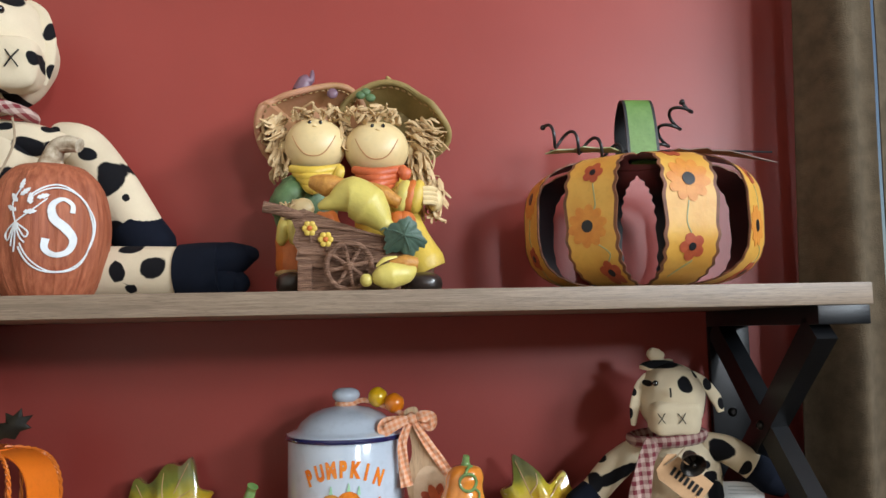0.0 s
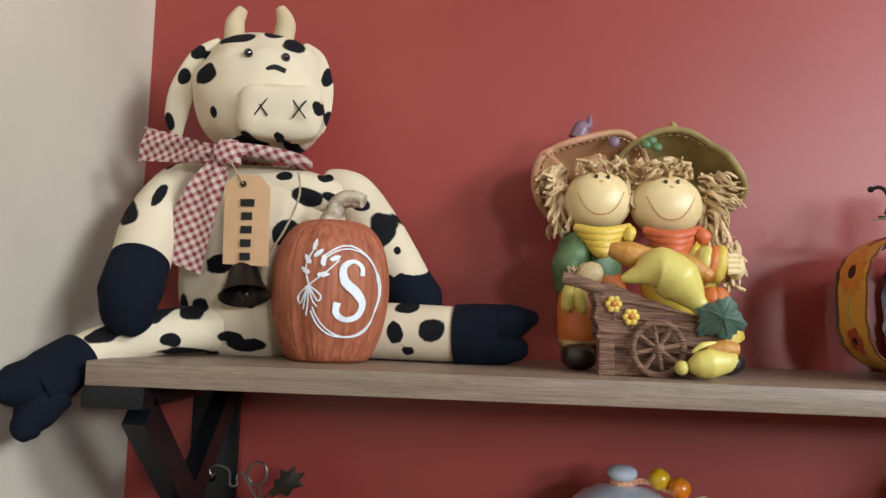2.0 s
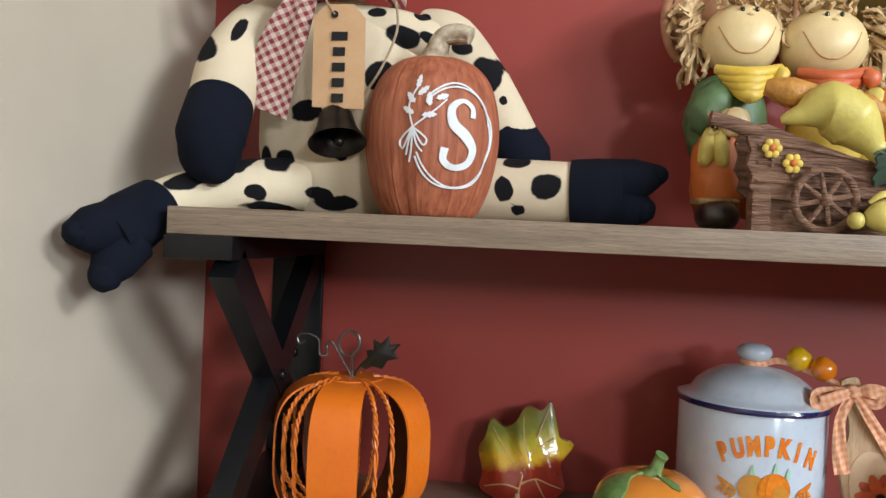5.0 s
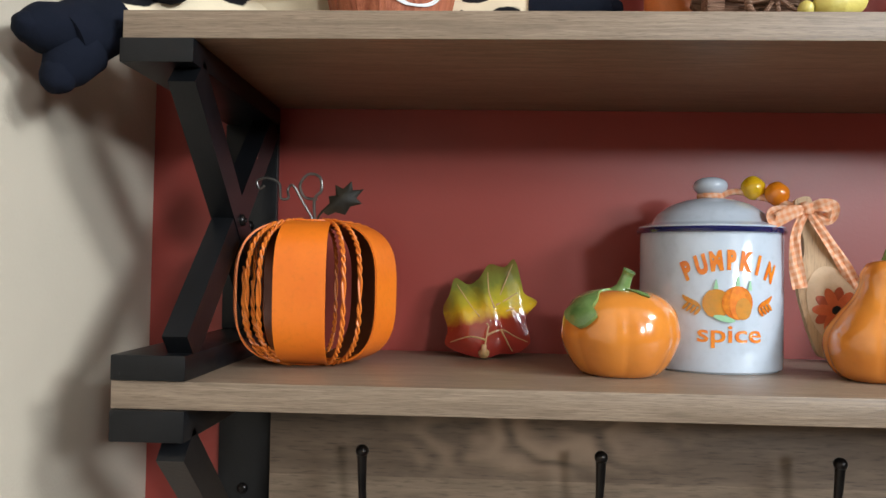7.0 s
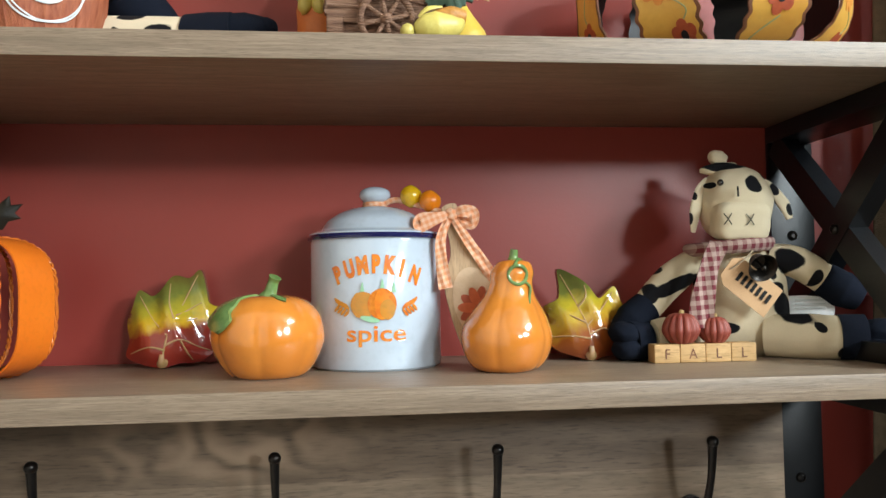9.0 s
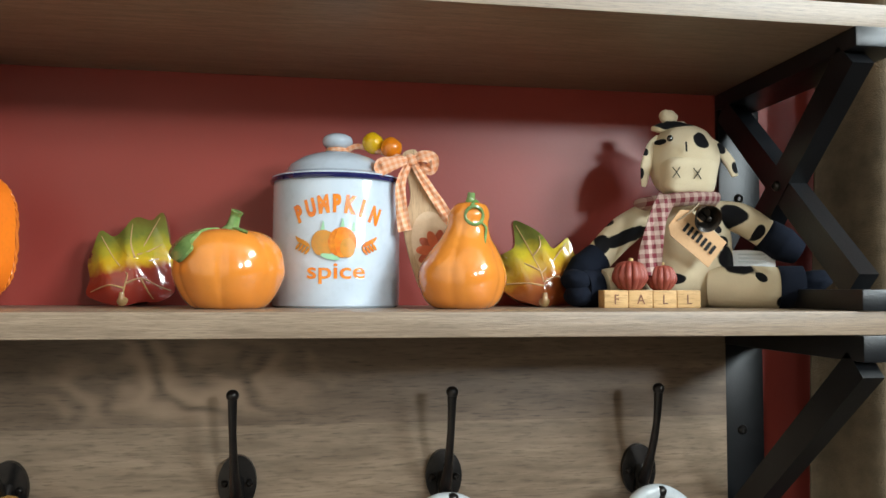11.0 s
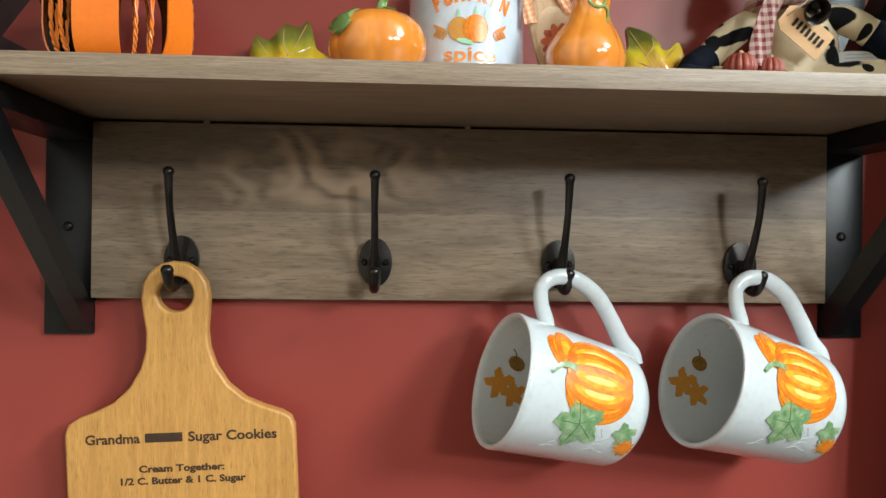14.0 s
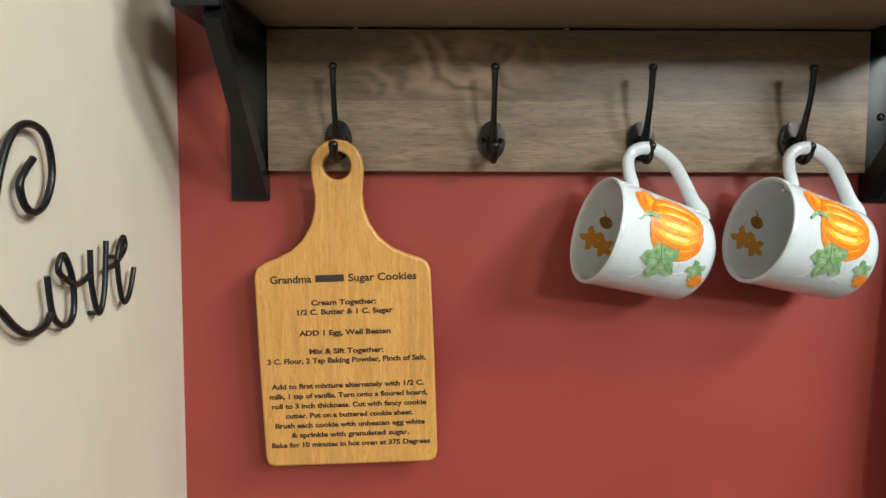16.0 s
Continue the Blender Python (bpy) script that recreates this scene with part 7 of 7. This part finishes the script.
SMALL_SPOTS = [(BX + 0.0095, 1.5180, 0.0065, 0.0075, 40), (BX - 0.0160, 1.5190, 0.003, 0.003, 0), (BX + 0.0225, 1.5250, 0.003, 0.0035, 0), (BX + 0.0320, 1.4960, 0.004, 0.013, 0), (BX - 0.0260, 1.5120, 0.003, 0.004, 0), (BX - 0.0300, 1.496, 0.003, 0.005, 0),
               (BX - 0.003, 1.5330, 0.017, 0.0035, 0), (BX + 0.0360, 1.5170, 0.004, 0.005, 0), (BX + 0.0450, 1.5010, 0.0035, 0.005, 0),
               (BX + 0.0430, 1.4660, 0.0085, 0.0105, 0), (BX + 0.0590, 1.4520, 0.004, 0.007, -20), (BX - 0.0430, 1.4480, 0.020, 0.006, 25), (BX - 0.0550, 1.4600, 0.007, 0.004, 0), (BX - 0.060, 1.4420, 0.006, 0.008, 0),
               (BX + 0.0390, 1.4320, 0.0125, 0.0130, 30), (BX + 0.0330, 1.4460, 0.007, 0.004, 0), (BX - 0.0230, 1.4520, 0.007, 0.006, 0), (BX + 0.0300, 1.4550, 0.0035, 0.003, 0), (BX - 0.005, 1.4180, 0.010, 0.005, 0),
               (BX + 0.0480, 1.4190, 0.004, 0.0045, 40), (BX + 0.0620, 1.4030, 0.006, 0.005, 0), (BX - 0.0520, 1.4040, 0.004, 0.004, 0), (BX + 0.0400, 1.4640, 0.003, 0.004, 0)]
cow_b = single("rag_cow", cow_mesh(small), [CLOTH_B, NAVYCLOTH, THREAD, BEAD, HORN], (BX, -0.06, LOW), "small seated rag cow doll in aged cream cotton with black patches", "doll")
printed(cow_b, [(x, z, 0.85 * a, 0.85 * b, t) for x, z, a, b, t in SMALL_SPOTS])
scarf_b = thing("neck_scarf", (BX, -0.08, 1.42), "darker red gingham scarf round the small cow", "scarf")
bm = bmesh.new()
tube(bm, [(BX + 0.002 + 0.028 * math.cos(a), -0.060 + 0.026 * math.sin(a), 1.4755 + 0.002 * math.cos(a)) for a in (math.pi * 2 * i / 12 for i in range(12))], 0.0055, 12, 0, 5, 0.75, True)
part("neckband", bm, GING_B, scarf_b)
bm = bmesh.new()
cloth_strip(bm, [(BX - 0.018, -0.086, 1.4760), (BX - 0.026, -0.088, 1.4620), (BX - 0.032, -0.089, 1.4400), (BX - 0.035, -0.090, 1.4200)], [0.013, 0.0145, 0.0165, 0.018], (0, -1, 0), 0.001, 0.0014)
part("scarf_end", bm, GING_B, scarf_b)
tag_b = thing("paper_tag", (BX + 0.012, -0.090, 1.43), "tilted kraft paper name tag on the small cow", "tag")
tm = Matrix.Translation((BX + 0.0030, -0.0885, 1.4480)) @ Euler((radians(4), radians(38), 0)).to_matrix().to_4x4()
bm = bmesh.new()
slab(bm, [(-0.0215, -0.0070), (-0.0160, -0.0115), (0.0210, -0.0115), (0.0210, 0.0115), (-0.0160, 0.0115), (-0.0215, 0.0070)], lambda u, v, w: tm @ Vector((u, -w, v)), 0.0008, 0, 0.0008, 3)
part("card", bm, KRAFT, tag_b)
bm = bmesh.new()
for i in range(7):
    bm = bmesh.new()
    slab(bm, [(-0.0012, -0.0035), (0.0012, -0.0035), (0.0012, 0.0035), (-0.0012, 0.0035)], lambda u, v, w: tm @ Vector((-0.0105 + 0.0043 * i + u, -0.0016 - w, 0.0 + v)), 0.0003)
    part("ink_bar", bm, THREAD, tag_b, "", False)
bm = bmesh.new()
tube(bm, [tm @ Vector((-0.0185, -0.0015, 0)), (BX - 0.002, -0.092, 1.4660), (BX + 0.006, -0.088, 1.4720)], 0.0006, 6)
part("twine", bm, TWINE, tag_b)
cow_bell((BX + 0.0070, -0.0990, 1.4600), 0.56, (-62, 10), "small dark metal bell on the small cow")
label_b = thing("care_label", (BX + 0.055, -0.050, 1.428), "white printed care label sewn to the small cow", "label")
bm = bmesh.new()
cloth_strip(bm, [(BX + 0.042, -0.060, 1.4330), (BX + 0.058, -0.066, 1.4335), (BX + 0.076, -0.072, 1.4315)], [0.013, 0.013, 0.012], (0, -1, 0), 0.0005, 0.0006)
part("tape", bm, PAPER, label_b)
bm = bmesh.new()
for k in range(3):
    slab(bm, [(-0.010, -0.0004), (0.010, -0.0004), (0.010, 0.0004), (-0.010, 0.0004)], lambda u, v, w: Vector((BX + 0.059 + u, -0.0690 - 0.3 * u - w, 1.4368 - 0.0028 * k + v)), 0.0002)
part("print_bars", bm, PR_GREY, label_b, "", False)

# letter blocks with two little pumpkins
lay(0.0032, -0.005, LEDGE - LOW)
blocks = thing("letter_blocks", (0.631, -0.087, LOW), "pine letter blocks spelling fall with two small russet pumpkins", "ornament")
bm = bmesh.new()
BY = -0.093
for i, ch in enumerate("FALL"):
    bm = bmesh.new()
    box(bm, (0.5945 + 0.0184 * i, BY, LOW + 0.0002), (0.6126 + 0.0184 * i, BY + 0.013, LOW + 0.0130), 0.0008)
    bl = part("block", bm, BLOCK, blocks)
    bm = bmesh.new()
    lettering(bm, ch, 0.0100, lambda u, v, w: Vector((0.60355 + 0.0184 * i + u, BY - 0.0003, LOW + 0.0030 + v)), 0, 'CENTER', 0.9, 0.0)
    part("block_letter", bm, TIN_EDGE, bl, "", False)
for px, r in ((0.6165, 0.0125), (0.6405, 0.0108)):
    bm = bmesh.new()
    lathe(bm, [(0.002, 0.0), (r * 0.6, 0.0004), (r, r * 0.55), (r * 1.02, r * 0.95), (r * 0.75, r * 1.5), (r * 0.3, r * 1.68), (0.001, r * 1.6)], (px, BY + 0.0065, LOW + 0.0130), 96, 0, 13, 0.16, 0.1, None, 5)
    pk = part("little_pumpkin", bm, RUSSET, blocks, "ribbed russet pumpkin")
    bm = bmesh.new()
    tube(bm, [(px, BY + 0.0065, LOW + 0.0130 + r * 1.58), (px + 0.001, BY + 0.006, LOW + 0.0160 + r * 1.62)], [0.0022, 0.0016], 8, 0, 3)
    part("stem", bm, STITCH, pk)
